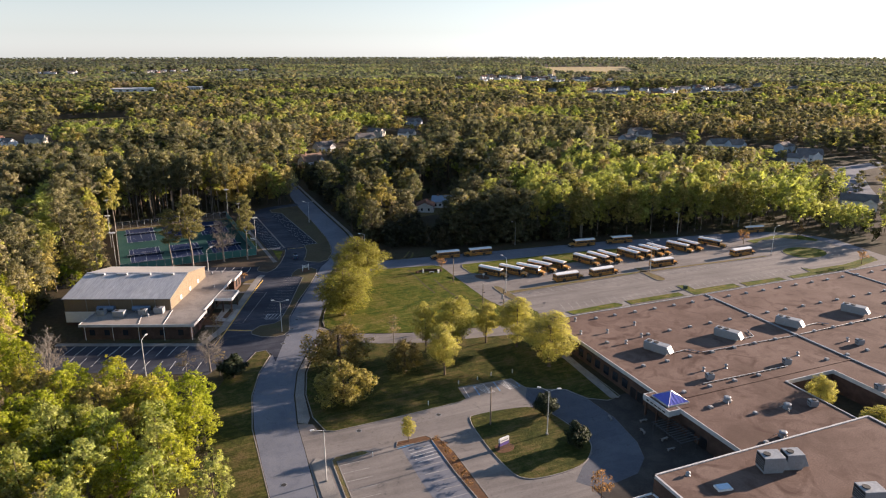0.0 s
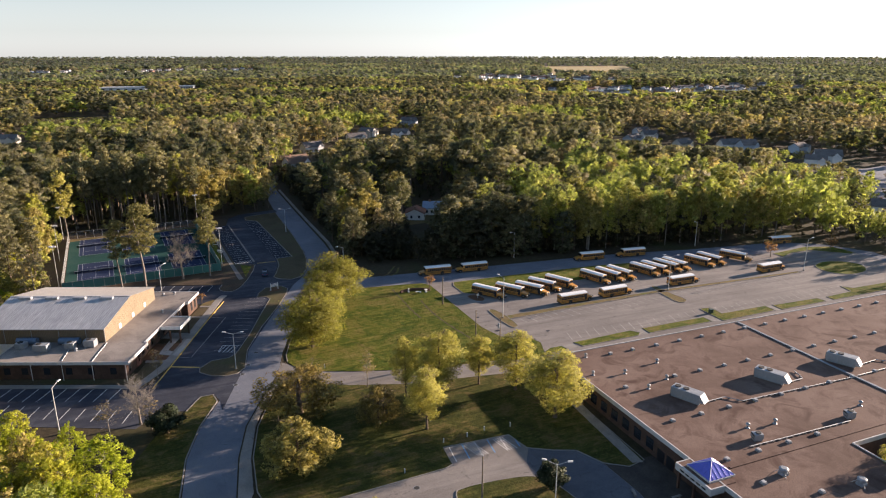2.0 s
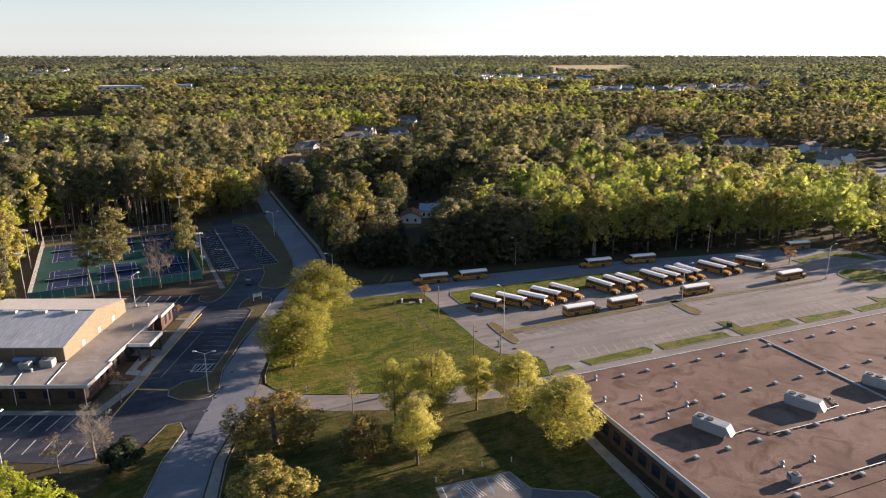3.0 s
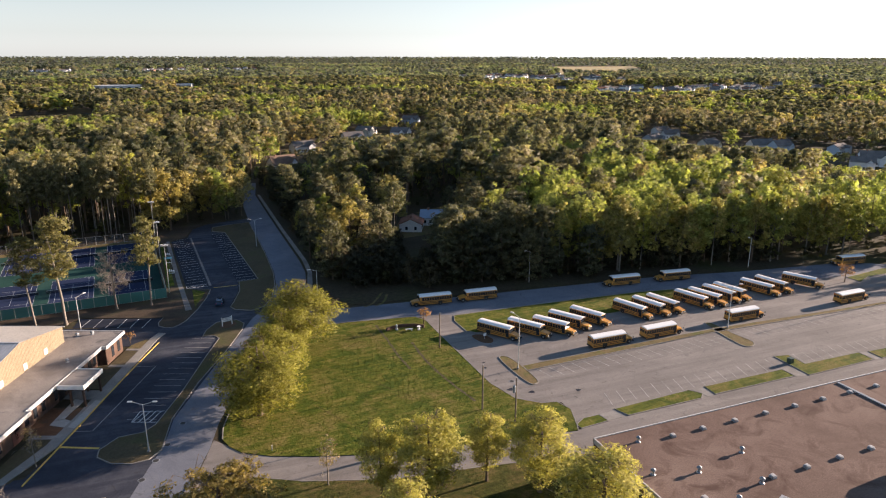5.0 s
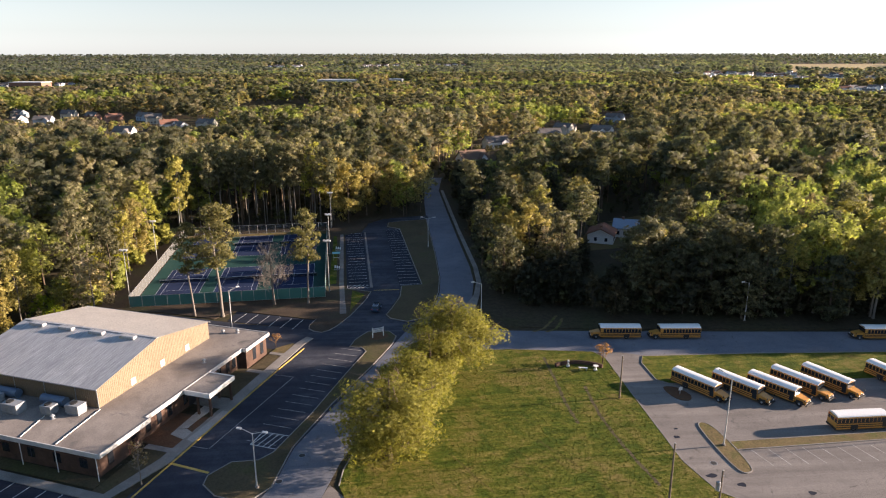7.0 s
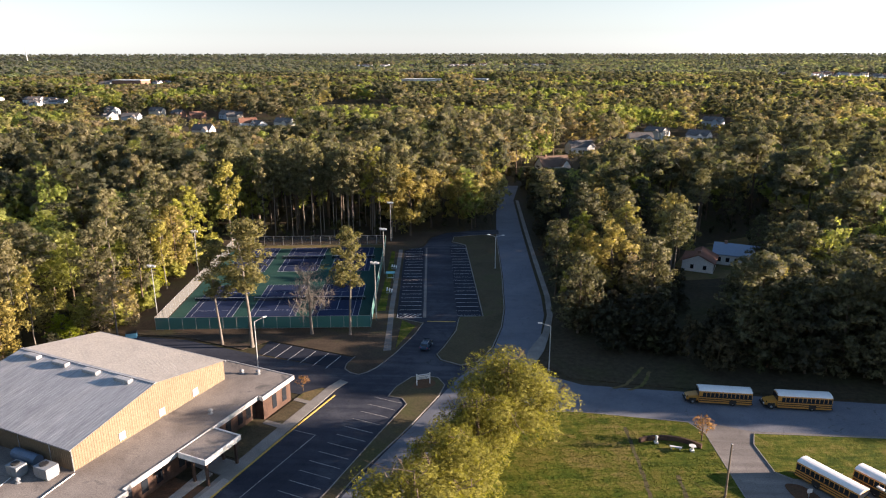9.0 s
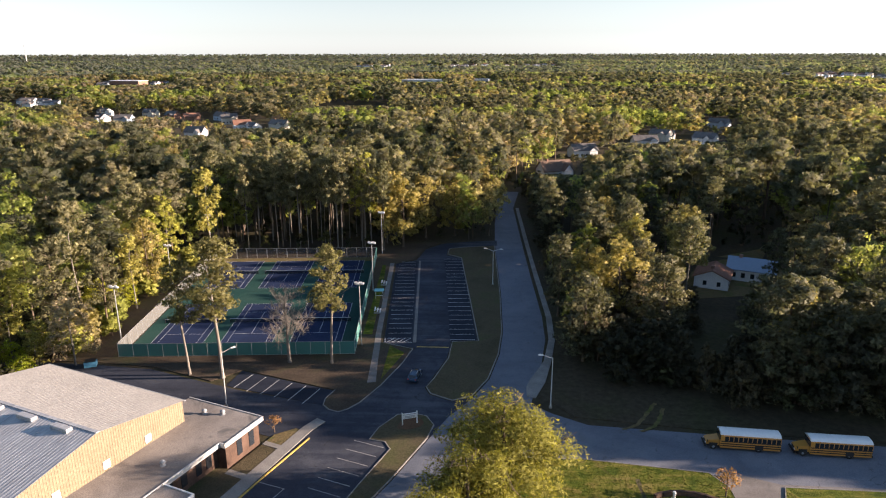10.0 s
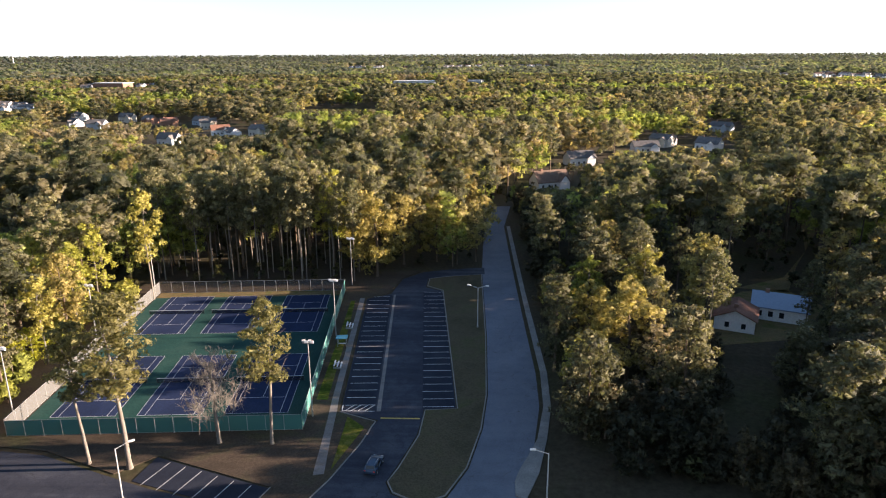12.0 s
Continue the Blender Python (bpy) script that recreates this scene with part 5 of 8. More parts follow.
# ---- school buses ----
def make_bus():
    bus = thing("school_bus", pose(0, 0, 0), "parked yellow school bus with white roof and black rails", "bus", "school buses")
    L, W = 8.9, 2.44
    # the coach body, its nose at +x
    prof = [(-W / 2, 0.55), (-W / 2, 2.35), (-W / 2 + 0.06, 2.62), (W / 2 - 0.06, 2.62), (W / 2, 2.35), (W / 2, 0.55)]
    bm = bmesh.new()
    ra = [bm.verts.new((-5.75, y, z)) for y, z in prof]
    rb = [bm.verts.new((-5.75 + L, y, z)) for y, z in prof]
    for i in range(5):
        bm.faces.new((ra[i], ra[i + 1], rb[i + 1], rb[i]))
    bm.faces.new(ra[::-1])
    bm.faces.new(rb)
    bm.faces.new((ra[5], ra[0], rb[0], rb[5]))
    bmesh.ops.recalc_face_normals(bm, faces=bm.faces[:])
    part("body", bm, BUS_YELLOW, bus)
    bm = bmesh.new()
    arc = [(math.cos(math.pi * i / 8) * (W / 2 - 0.03), 2.6 + math.sin(math.pi * i / 8) * 0.42) for i in range(9)]
    ra, rb = [bm.verts.new((-5.72, y, z)) for y, z in arc], [bm.verts.new((-5.75 + L + 0.05, y, z)) for y, z in arc]
    for i in range(8):
        bm.faces.new((ra[i], rb[i], rb[i + 1], ra[i + 1]))
    bm.faces.new(ra)
    bm.faces.new(rb[::-1])
    bmesh.ops.recalc_face_normals(bm, faces=bm.faces[:])
    part("roof", bm, BUS_WHITE, bus, "white curved roof")
    # bonnet
    bm = bmesh.new()
    hood = [(3.15, 1.05, 0.6), (3.15, 1.05, 1.62), (3.15, -1.05, 1.62), (3.15, -1.05, 0.6), (5.2, 0.82, 0.62), (5.2, 0.78, 1.28), (5.2, -0.78, 1.28), (5.2, -0.82, 0.62)]
    v = [bm.verts.new(p) for p in hood]
    for f in ((0, 1, 5, 4), (1, 2, 6, 5), (2, 3, 7, 6), (4, 5, 6, 7), (0, 4, 7, 3), (0, 3, 2, 1)):
        bm.faces.new([v[i] for i in f])
    bmesh.ops.recalc_face_normals(bm, faces=bm.faces[:])
    bmesh.ops.bevel(bm, geom=bm.edges[:], offset=0.1, segments=2, affect="EDGES")
    part("bonnet", bm, BUS_YELLOW, bus, "sloping yellow bonnet")
    part("grille", boxed(5.19, 5.24, -0.5, 0.5, 0.75, 1.15), BLACK, bus)
    part("bumper", boxed(5.2, 5.42, -1.15, 1.15, 0.4, 0.66, 0.04), BLACK, bus)
    part("bumper", boxed(-5.95, -5.75, -1.2, 1.2, 0.42, 0.68, 0.04), BLACK, bus)
    part("windscreen", boxed(3.13, 3.2, -1.16, 1.16, 1.62, 2.55, 0.02), GLASS_DARK, bus)
    part("destination_sign", boxed(3.14, 3.2, -0.8, 0.8, 2.58, 2.85), BUS_YELLOW, bus)
    glass = None
    for side in (-1, 1):
        for i in range(12):
            x = -5.35 + i * 0.69
            if glass is None:
                glass = part("window", boxed(-0.285, 0.285, -0.02, 0.02, -0.38, 0.38), GLASS_DARK, bus)
                glass.matrix_basis = pose(x, side * (W / 2 + 0.005), 2.0)
            else:
                share(glass, bus, pose(x, side * (W / 2 + 0.005), 2.0))
        for x in (4.1, -2.6):
            part("wheel_arch", boxed(x - 0.62, x + 0.62, side * (W / 2 if x < 0 else 1.08) - 0.06, side * (W / 2 if x < 0 else 1.08) + 0.018, 0.42, 1.12, 0.05), BLACK, bus)
        for z in (1.54, 1.16, 0.8):
            part("rub_rail", boxed(-5.75, 3.12, side * W / 2 - 0.02, side * W / 2 + 0.03, z - 0.08, z + 0.08), BLACK, bus)
        part("skirt_panel", boxed(-5.7, 3.1, side * W / 2 - 0.03, side * W / 2 + 0.012, 0.45, 0.6), BUS_YELLOW, bus)
        part("mirror", boxed(5.0, 5.12, side * 1.25 - 0.12, side * 1.25 + 0.12, 1.35, 1.65, 0.03), BLACK, bus)
        part("headlight", boxed(5.18, 5.25, side * 0.66 - 0.13, side * 0.66 + 0.13, 0.78, 1.02), WHITE, bus)
        part("tail_light", boxed(-5.79, -5.73, side * 0.95 - 0.12, side * 0.95 + 0.12, 2.25, 2.5), plain("tail_red", (0.4, 0.02, 0.02), 0.3) if side < 0 else bpy.data.materials["tail_red"], bus)
    part("door", boxed(2.3, 3.05, -W / 2 - 0.03, -W / 2 + 0.02, 0.6, 2.4), GLASS_DARK, bus, "glazed folding door")
    part("rear_door", boxed(-5.79, -5.73, -0.5, 0.5, 0.75, 2.4), BUS_YELLOW, bus)
    part("rear_window", boxed(-5.81, -5.76, -0.4, 0.4, 1.65, 2.25), GLASS_DARK, bus)
    for y in (-0.85, 0.85):
        part("rear_window", boxed(-5.78, -5.74, y - 0.28, y + 0.28, 1.6, 2.2), GLASS_DARK, bus)
    part("chassis", boxed(-5.4, 4.9, -0.75, 0.75, 0.35, 0.6), BLACK, bus)
    wheel = None
    for x in (4.1, -2.6):
        for y in (-1.02, 1.02):
            if wheel is None:
                wheel = part("wheel", rod(bmesh.new(), (0, -0.16, 0), (0, 0.16, 0), 0.5, n=18), BLACK, bus)
                wheel.matrix_basis = pose(x, y, 0.5)
                hub = part("hub", rod(bmesh.new(), (0, -0.18, 0), (0, 0.18, 0), 0.2, n=10), RAWMETAL, wheel)
            else:
                w = share(wheel, bus, pose(x, y, 0.5))
                share(hub, w)
    return bus


bus = make_bus()
SPOTS = [(100.6, 201.3, -57), (107.9, 199.8, -57), (114.2, 198.7, -57), (119.6, 200.4, -59), (125.8, 200.7, -64), (138.7, 200.8, -71), (144.5, 200.8, -73), (149.1, 200.9, -74), (158.6, 201, -73), (163.3, 201, -72), (168.7, 201.6, -74), (172.6, 201.8, -77), (182.8, 201.8, -71), (188.4, 202.2, -77), (199.3, 201.9, -64),
         (122.4, 187.3, 0), (137.0, 187.4, 1), (163.6, 188.2, -1), (200.8, 187.6, 1), (92.4, 227.2, 175), (105.4, 226, 176), (149.8, 221.9, 174), (166.6, 220.2, 173), (230, 212.4, 172)]
bus.matrix_basis = pose(SPOTS[0][0], SPOTS[0][1], 0.035, 0, 0, SPOTS[0][2])
for x, y, rz in SPOTS[1:]:
    copy_thing(bus, pose(x, y, 0.035, 0, 0, rz))


# ---- a car ----
def make_car(m):
    car = thing("car", m, "dark blue estate car standing in the lot lane", "car")
    paint_m = plain("car_paint", (0.045, 0.075, 0.12), 0.2, 0.3, 0.05)
    bm = bmesh.new()
    prof = [(-2.25, 0.35), (-2.3, 0.8), (-2.2, 1.0), (-1.95, 1.02), (-1.7, 1.55), (0.35, 1.6), (1.15, 1.02), (2.1, 0.86), (2.25, 0.6), (2.2, 0.35)]
    a, b = [bm.verts.new((x, -0.92, z)) for x, z in prof], [bm.verts.new((x, 0.92, z)) for x, z in prof]
    for v in a + b:
        if v.co.z > 1.3:
            v.co.y *= 0.78
    k = len(prof)
    for i in range(k):
        bm.faces.new((a[i], a[(i + 1) % k], b[(i + 1) % k], b[i]))
    bm.faces.new(a[::-1])
    bm.faces.new(b)
    bmesh.ops.recalc_face_normals(bm, faces=bm.faces[:])
    bmesh.ops.bevel(bm, geom=bm.edges[:], offset=0.05, segments=2, affect="EDGES")
    part("body", bm, paint_m, car)
    part("windscreen", boxed(0.5, 0.56, -0.66, 0.66, -0.28, 0.3), GLASS_DARK, car).matrix_basis = pose(0.28, 0, 1.32, 0, -52, 0)
    part("rear_window", boxed(-0.03, 0.03, -0.62, 0.62, -0.22, 0.22), GLASS_DARK, car).matrix_basis = pose(-1.86, 0, 1.3, 0, 26, 0)
    for s in (-1, 1):
        part("side_window", boxed(-1.55, 0.45, -0.02, 0.02, -0.18, 0.18), GLASS_DARK, car).matrix_basis = pose(0, s * 0.835, 1.3, s * 18, 0, 0)
        part("headlight", boxed(2.14, 2.2, s * 0.62 - 0.17, s * 0.62 + 0.17, 0.66, 0.8), WHITE, car)
        part("tail_light", boxed(-2.28, -2.22, s * 0.72 - 0.12, s * 0.72 + 0.12, 0.8, 1.0), bpy.data.materials["tail_red"], car)
        part("roof_rail", boxed(-1.5, 0.2, s * 0.6 - 0.025, s * 0.6 + 0.025, 1.62, 1.68), RAWMETAL, car)
        for x in (-1.4, 1.4):
            w = part("wheel", rod(bmesh.new(), (x, s * 0.82 - 0.11, 0.34), (x, s * 0.82 + 0.11, 0.34), 0.34, n=16), BLACK, car)
            part("rim", rod(bmesh.new(), (x, s * 0.82 - 0.12, 0.34), (x, s * 0.82 + 0.12, 0.34), 0.2, n=10), RAWMETAL, w)


make_car(pose(39.8, 247.9, 0.045, 0, 0, 80))


# ---- street lamps and poles ----
def street_lamp(x, y, h, heads, reach=1.8, z=0.0, text="tall grey street lamp with cobra-head arms"):
    t = thing("street_lamp", pose(x, y, z), text, "street lamp", "street lamps")
    part("footing", rod(bmesh.new(), (0, 0, 0), (0, 0, 0.35), 0.28, n=12), CONCRETE, t)
    part("pole", rod(bmesh.new(), (0, 0, 0.3), (0, 0, h - 0.5), 0.12, 0.07, 10), LAMP_GREY, t)
    for a in heads:
        c, s = math.cos(radians(a)), math.sin(radians(a))
        part("arm", rod(bmesh.new(), (0, 0, h - 0.6), (c * reach, s * reach, h), 0.05, 0.04, 6), LAMP_GREY, t)
        hd = part("lamp_head", boxed(-0.15, 0.65, -0.17, 0.17, -0.1, 0.1, 0.06), WHITE, t, "pale lamp head")
        hd.matrix_basis = pose(c * reach, s * reach, h, 0, 0, a)
    return t


for x, y, h, heads in ((20.0, 106.1, 11, (180,)), (65.2, 104.7, 10.4, (140, -20)), (-11.1, 162.4, 10.5, (60,)), (7.8, 236, 10.7, (35,)), (23.6, 178.6, 9.5, (160, -20)), (55.7, 302.2, 10, (170, -5)), (64.3, 238.0, 10, (180,)), (96.2, 183.7, 12.4, (115,)), (154.6, 184.8, 11.5, (150, -20)), (210.7, 183.3, 11.5, (0,)), (126, 233.6, 10, (200,)), (198, 221.5, 10, (200,))):
    street_lamp(x, y, h, heads, z=0.04)


def wooden_pole(x, y, h, can=False):
    t = thing("utility_pole", pose(x, y, 0.1), "plain weathered wooden utility pole in the grass", "utility pole", "utility poles")
    part("pole", rod(bmesh.new(), (0, 0, 0), (0, 0, h), 0.16, 0.11, 10), WOOD_POLE, t)
    part("pole_cap", rod(bmesh.new(), (0, 0, h), (0, 0, h + 0.08), 0.12, 0.05, 10), STEEL, t)
    part("bracket", boxed(-0.05, 0.3, -0.04, 0.04, h - 0.9, h - 0.8), STEEL, t)
    if can:
        bm = rod(bmesh.new(), (-0.4, 0, h - 2.9), (-0.4, 0, h - 1.7), 0.3, n=14)
        rod(bm, (-0.4, 0, h - 1.7), (-0.4, 0, h - 1.55), 0.3, 0.12, 14)
        part("transformer", bm, RAWMETAL, t, "pale grey cylindrical transformer")


wooden_pole(84.6, 200.0, 8.5)
wooden_pole(81.9, 170.9, 9.2)
wooden_pole(85.6, 164.6, 9.0, True)
wooden_pole(56.2, 112.6, 8.8)
wooden_pole(31.5, 163.0, 3.0)

# two-post sign by the gym lot
t = thing("entrance_sign", pose(40.4, 231.4, 0.13, 0, 0, 20), "white two-post sign board on a mulch bed", "sign")
for s in (-1.25, 1.25):
    part("post", boxed(s - 0.09, s + 0.09, -0.09, 0.09, 0, 2.3, 0.02), WHITE, t)
part("board", boxed(-1.2, 1.2, -0.04, 0.04, 1.1, 1.75, 0.015), WHITE, t)
part("rail", boxed(-1.25, 1.25, -0.05, 0.05, 1.9, 2.05, 0.01), WHITE, t)
for i in range(2):
    part("sign_bar", boxed(-0.85, 0.85, -0.055, -0.045, 1.25 + 0.22 * i, 1.36 + 0.22 * i), GREYMETAL, t, "unreadable grey lettering")
slab("bed_sign", smooth([(38.4, 230.2), (40.6, 229.8), (42.6, 231.4), (42, 233.2), (39.6, 233.2)], 4), 0, 0.16, MULCH, "dark mulch bed under the sign", category="planting bed")

# school sign on the loop island
t = thing("school_sign", pose(54.8, 103.7, 0.13, 0, 0, 15), "brick-based announcement sign with white and purple board", "sign")
part("base", boxed(-1.3, 1.3, -0.3, 0.3, 0, 0.7, 0.03), BRICK, t)
part("board", boxed(-1.2, 1.2, -0.2, 0.2, 0.7, 1.4, 0.03), plain("purple_board", (0.12, 0.08, 0.25), 0.5), t, "purple lower board")
part("board", boxed(-1.2, 1.2, -0.2, 0.2, 1.4, 2.3, 0.03), WHITE, t, "white upper board")
part("sign_bar", boxed(-0.9, 0.9, -0.22, -0.2, 1.7, 1.95), GREYMETAL, t, "unreadable grey lettering")
slab("bed_sign", smooth([(53, 102.6), (55.4, 102), (57, 103.4), (56.2, 105), (53.6, 104.9)], 4), 0, 0.16, MULCH, "reddish mulch bed round the school sign", category="planting bed")

# memorial corner at the field
t = thing("garden_wall", pose(80.8, 214.2, 0.13, 0, 0, -8), "low curved brick garden wall at the field corner", "wall")
for i in range(7):
    a = -0.6 + i * 0.2
    b = part("wall_segment", boxed(-0.75, 0.75, -0.2, 0.2, 0, 0.75, 0.02), BRICK, t)
    b.matrix_basis = pose(8 * math.sin(a) * 0.9, 6.6 * math.cos(a) - 6.4, 0, 0, 0, -math.degrees(a))
for x, y, k in ((78.6, 213.4, 0), (83.6, 211.4, 1)):
    t = thing("stone_monument", pose(x, y, 0.13), "small white stone pillar by the garden wall" if k == 0 else "small white stone bird bath by the garden wall", "monument")
    part("plinth", boxed(-0.3, 0.3, -0.3, 0.3, 0, 0.25, 0.02), WHITE, t)
    part("shaft", rod(bmesh.new(), (0, 0, 0.25), (0, 0, 1.1 if k == 0 else 0.8), 0.2, 0.16, 10), WHITE, t)
    part("cap", rod(bmesh.new(), (0, 0, 1.1 if k == 0 else 0.8), (0, 0, 1.35 if k == 0 else 0.95), 0.26 if k == 0 else 0.3, 0.18 if k == 0 else 0.55, 12), WHITE, t)
bench(81.2, 211.8, -15, WHITE, "small white stone bench by the garden wall", 0.13)

# skip at the woods' edge
t = thing("dumpster", pose(-24.4, 250.0, 0.05, 0, 0, 20), "blue metal dumpster with black lid", "dumpster")
part("bin", boxed(-1.1, 1.1, -0.8, 0.8, 0.15, 1.3, 0.05), plain("dumpster_blue", (0.07, 0.22, 0.34), 0.5), t)
part("lid", boxed(-1.12, 1.12, -0.82, 0.82, 1.3, 1.38, 0.02), BLACK, t)
for s in (-0.9, 0.9):
    part("skid", boxed(s - 0.1, s + 0.1, -0.75, 0.75, 0, 0.15), BLACK, t)

# small garden lights, posts and manholes
for x, y in ((57, 131.4), (62, 131.6), (66, 132.4), (71.4, 131.8), (47, 125), (43, 171.4), (30, 110.5)):
    t = thing("marker_post", pose(x, y, 0.13), "short white marker post in the grass", "post", "marker posts")
    part("post", boxed(-0.07, 0.07, -0.07, 0.07, 0, 0.85, 0.01), WHITE, t)
    part("cap", boxed(-0.1, 0.1, -0.1, 0.1, 0.85, 0.92, 0.01), WHITE, t)
for x, y in ((22.7, 170.6), (24.7, 175.5), (26.5, 179.9), (29.1, 186.4), (12.6, 108), (30, 120.6), (92.4, 179.2), (47.6, 120.4)):
    t = thing("manhole_cover", pose(x, y, 0.03), "dark round iron manhole cover", "manhole", "manholes")
    part("cover", rod(bmesh.new(), (0, 0, -0.02), (0, 0, 0.022), 0.5, n=18), plain("iron", (0.03, 0.028, 0.026), 0.7) if "iron" not in bpy.data.materials else bpy.data.materials["iron"], t)
    part("rim", rod(bmesh.new(), (0, 0, -0.02), (0, 0, 0.016), 0.6, n=18), GREYMETAL, t)
t = thing("utility_box", pose(152.8, 164.6, 0.13), "dark green utility box in the grass", "utility box")
part("cabinet", boxed(-0.5, 0.5, -0.5, 0.5, 0, 1.1, 0.05), plain("box_green", (0.04, 0.07, 0.05), 0.5), t)
part("lid", boxed(-0.53, 0.53, -0.53, 0.53, 1.1, 1.16, 0.02), bpy.data.materials["box_green"], t)


# worn wheel marks across the field, and broken patches in the lot entry
for pts in ([(74.7, 218), (74.6, 206), (74.4, 199), (74.8, 192)], [(79.6, 205), (79.3, 194.5), (80.2, 184.5), (82, 174.2)]):
    q = smooth(pts, 8, False)
    left = [(x - 0.28 - 0.1 * math.sin(i * 1.7), y) for i, (x, y) in enumerate(q)]
    right = [(x + 0.28 + 0.1 * math.sin(i * 2.3), y) for i, (x, y) in enumerate(q)]
    slab("wheel_mark", left + right[::-1], LAWN_TOP - 0.02, LAWN_TOP + 0.006, GRASS_DULL, "dark worn wheel mark across the field", category="grass")
pr = random.Random(5)
for x, y, r in ((89.7, 186.7, 0.55), (90.6, 189.2, 0.4), (90.7, 176.2, 0.7), (94.0, 173.6, 0.75), (29.0, 158.2, 0.8), (103, 171, 0.6)):
    pts = smooth([(x + r * pr.uniform(0.6, 1.5) * math.cos(a * 1.047), y + r * pr.uniform(0.4, 0.9) * math.sin(a * 1.047)) for a in range(6)], 3)
    slab("asphalt_patch", pts, 0.0, 0.046, ASPHALT_BLACK, "dark broken patch in the old asphalt", category="road")
slab("bed_sign", smooth([(94.2, 203.4), (96.6, 203.2), (98.0, 200.0), (96.8, 198.2), (94.8, 199.4)], 4), 0.0, LAWN_TOP, MULCH, "small mulch bed beside the buses", category="planting bed")
t = thing("sign", pose(96.2, 200.6, LAWN_TOP, 0, 0, 12), "small white sign on a post in a mulch bed", "sign")
part("post", boxed(-0.05, 0.05, -0.05, 0.05, 0, 1.5), STEEL, t)
part("panel", boxed(-0.4, 0.4, -0.09, -0.055, 0.8, 1.45, 0.01), WHITE, t)


# ---- houses among the trees ----
ROOF_SHINGLE = two_scale("shingle_roof", (0.13, 0.12, 0.115), (0.17, 0.155, 0.145), (0.21, 0.19, 0.17), 0.3, 3.0, 0.9, 0.3, 0.01)
ROOF_RED = two_scale("red_roof", (0.20, 0.10, 0.07), (0.25, 0.13, 0.09), (0.28, 0.16, 0.11), 0.3, 3.0, 0.9, 0.3, 0.01)
ROOF_BROWN = two_scale("brown_shingle_roof", (0.15, 0.10, 0.075), (0.19, 0.13, 0.095), (0.22, 0.155, 0.12), 0.3, 3.0, 0.9, 0.3, 0.01)
ROOF_BLUE = plain("blue_metal_roof", (0.24, 0.30, 0.38), 0.4, 0.1)
SIDING = [plain("siding_white", (0.76, 0.75, 0.73), 0.6), plain("siding_cream", (0.55, 0.51, 0.43), 0.6), plain("siding_blue", (0.42, 0.48, 0.54), 0.6), plain("siding_brick", (0.28, 0.15, 0.10), 0.8)]


def house(x, y, rz, W, D, H, rise_h, roof_m, wall_m, text, wing=True):
    z = float(rise(x, y))
    t = thing("house", pose(x, y, z, 0, 0, rz), text, "house", "houses")

    def gable_body(x0, x1, y0, y1, h, r):
        bm = bmesh.new()
        m = (y0 + y1) / 2
        v = [bm.verts.new(p) for p in ((x0, y0, 0), (x0, y1, 0), (x0, y1, h), (x0, m, h + r), (x0, y0, h), (x1, y0, 0), (x1, y1, 0), (x1, y1, h), (x1, m, h + r), (x1, y0, h))]
        for f in ((0, 1, 2, 3, 4), (5, 9, 8, 7, 6), (0, 4, 9, 5), (1, 6, 7, 2)):
            bm.faces.new([v[i] for i in f])
        bmesh.ops.recalc_face_normals(bm, faces=bm.faces[:])
        part("wall", bm, wall_m, t)
        bm = bmesh.new()
        o = 0.5
        s = r / (m - y0)
        for sg, ye in ((1, y0 - o), (-1, y1 + o)):
            lo = [bm.verts.new(p) for p in ((x0 - o, ye, h - o * s + 0.05), (x1 + o, ye, h - o * s + 0.05), (x1 + o, m, h + r + 0.05), (x0 - o, m, h + r + 0.05))]
            hi = [bm.verts.new(p.co + Vector((0, 0, 0.22))) for p in lo]
            bm.faces.new(hi)
            bm.faces.new(lo[::-1])
            for i in range(4):
                bm.faces.new((lo[i], lo[(i + 1) % 4], hi[(i + 1) % 4], hi[i]))
        bmesh.ops.recalc_face_normals(bm, faces=bm.faces[:])
        part("roof", bm, roof_m, t)

    gable_body(-W / 2, W / 2, -D / 2, D / 2, H, rise_h)
    if wing:
        w = part("wing_wall", boxed(W * 0.1, W * 0.42, -D / 2 - 2.4, -D / 2 + 0.2, 0, H * 0.96), wall_m, t)
        bm = bmesh.new()
        a, b, c, z0, z1 = W * 0.1 - 0.4, W * 0.42 + 0.4, -D / 2 - 2.8, H * 0.94, H * 0.94 + rise_h * 0.75
        v = [bm.verts.new(p) for p in ((a, c, z0), (b, c, z0), ((a + b) / 2, c, z1), (a, 0, z0), (b, 0, z0), ((a + b) / 2, 0, z1))]
        for f in ((0, 3, 5, 2), (1, 2, 5, 4), (0, 1, 4, 3)):
            bm.faces.new([v[i] for i in f])
        part("wing_roof", bm, roof_m, t)
        bm = bmesh.new()
        bm.faces.new([bm.verts.new(p) for p in ((a + 0.4, c + 0.3, z0), (b - 0.4, c + 0.3, z0), ((a + b) / 2, c + 0.3, z1 - 0.25))])
        part("gable", bm, wall_m, t)
    for i in range(3):
        u = -W * 0.36 + i * W * 0.2
        part("window", boxed(u - 0.5, u + 0.5, -D / 2 - 0.06, -D / 2 + 0.02, 1.0, 2.3), GLASS_DARK, t)
    part("chimney", boxed(-W * 0.3, -W * 0.3 + 0.9, -0.4, 0.5, H, H + rise_h + 0.9, 0.03), SIDING[3], t)
    return t


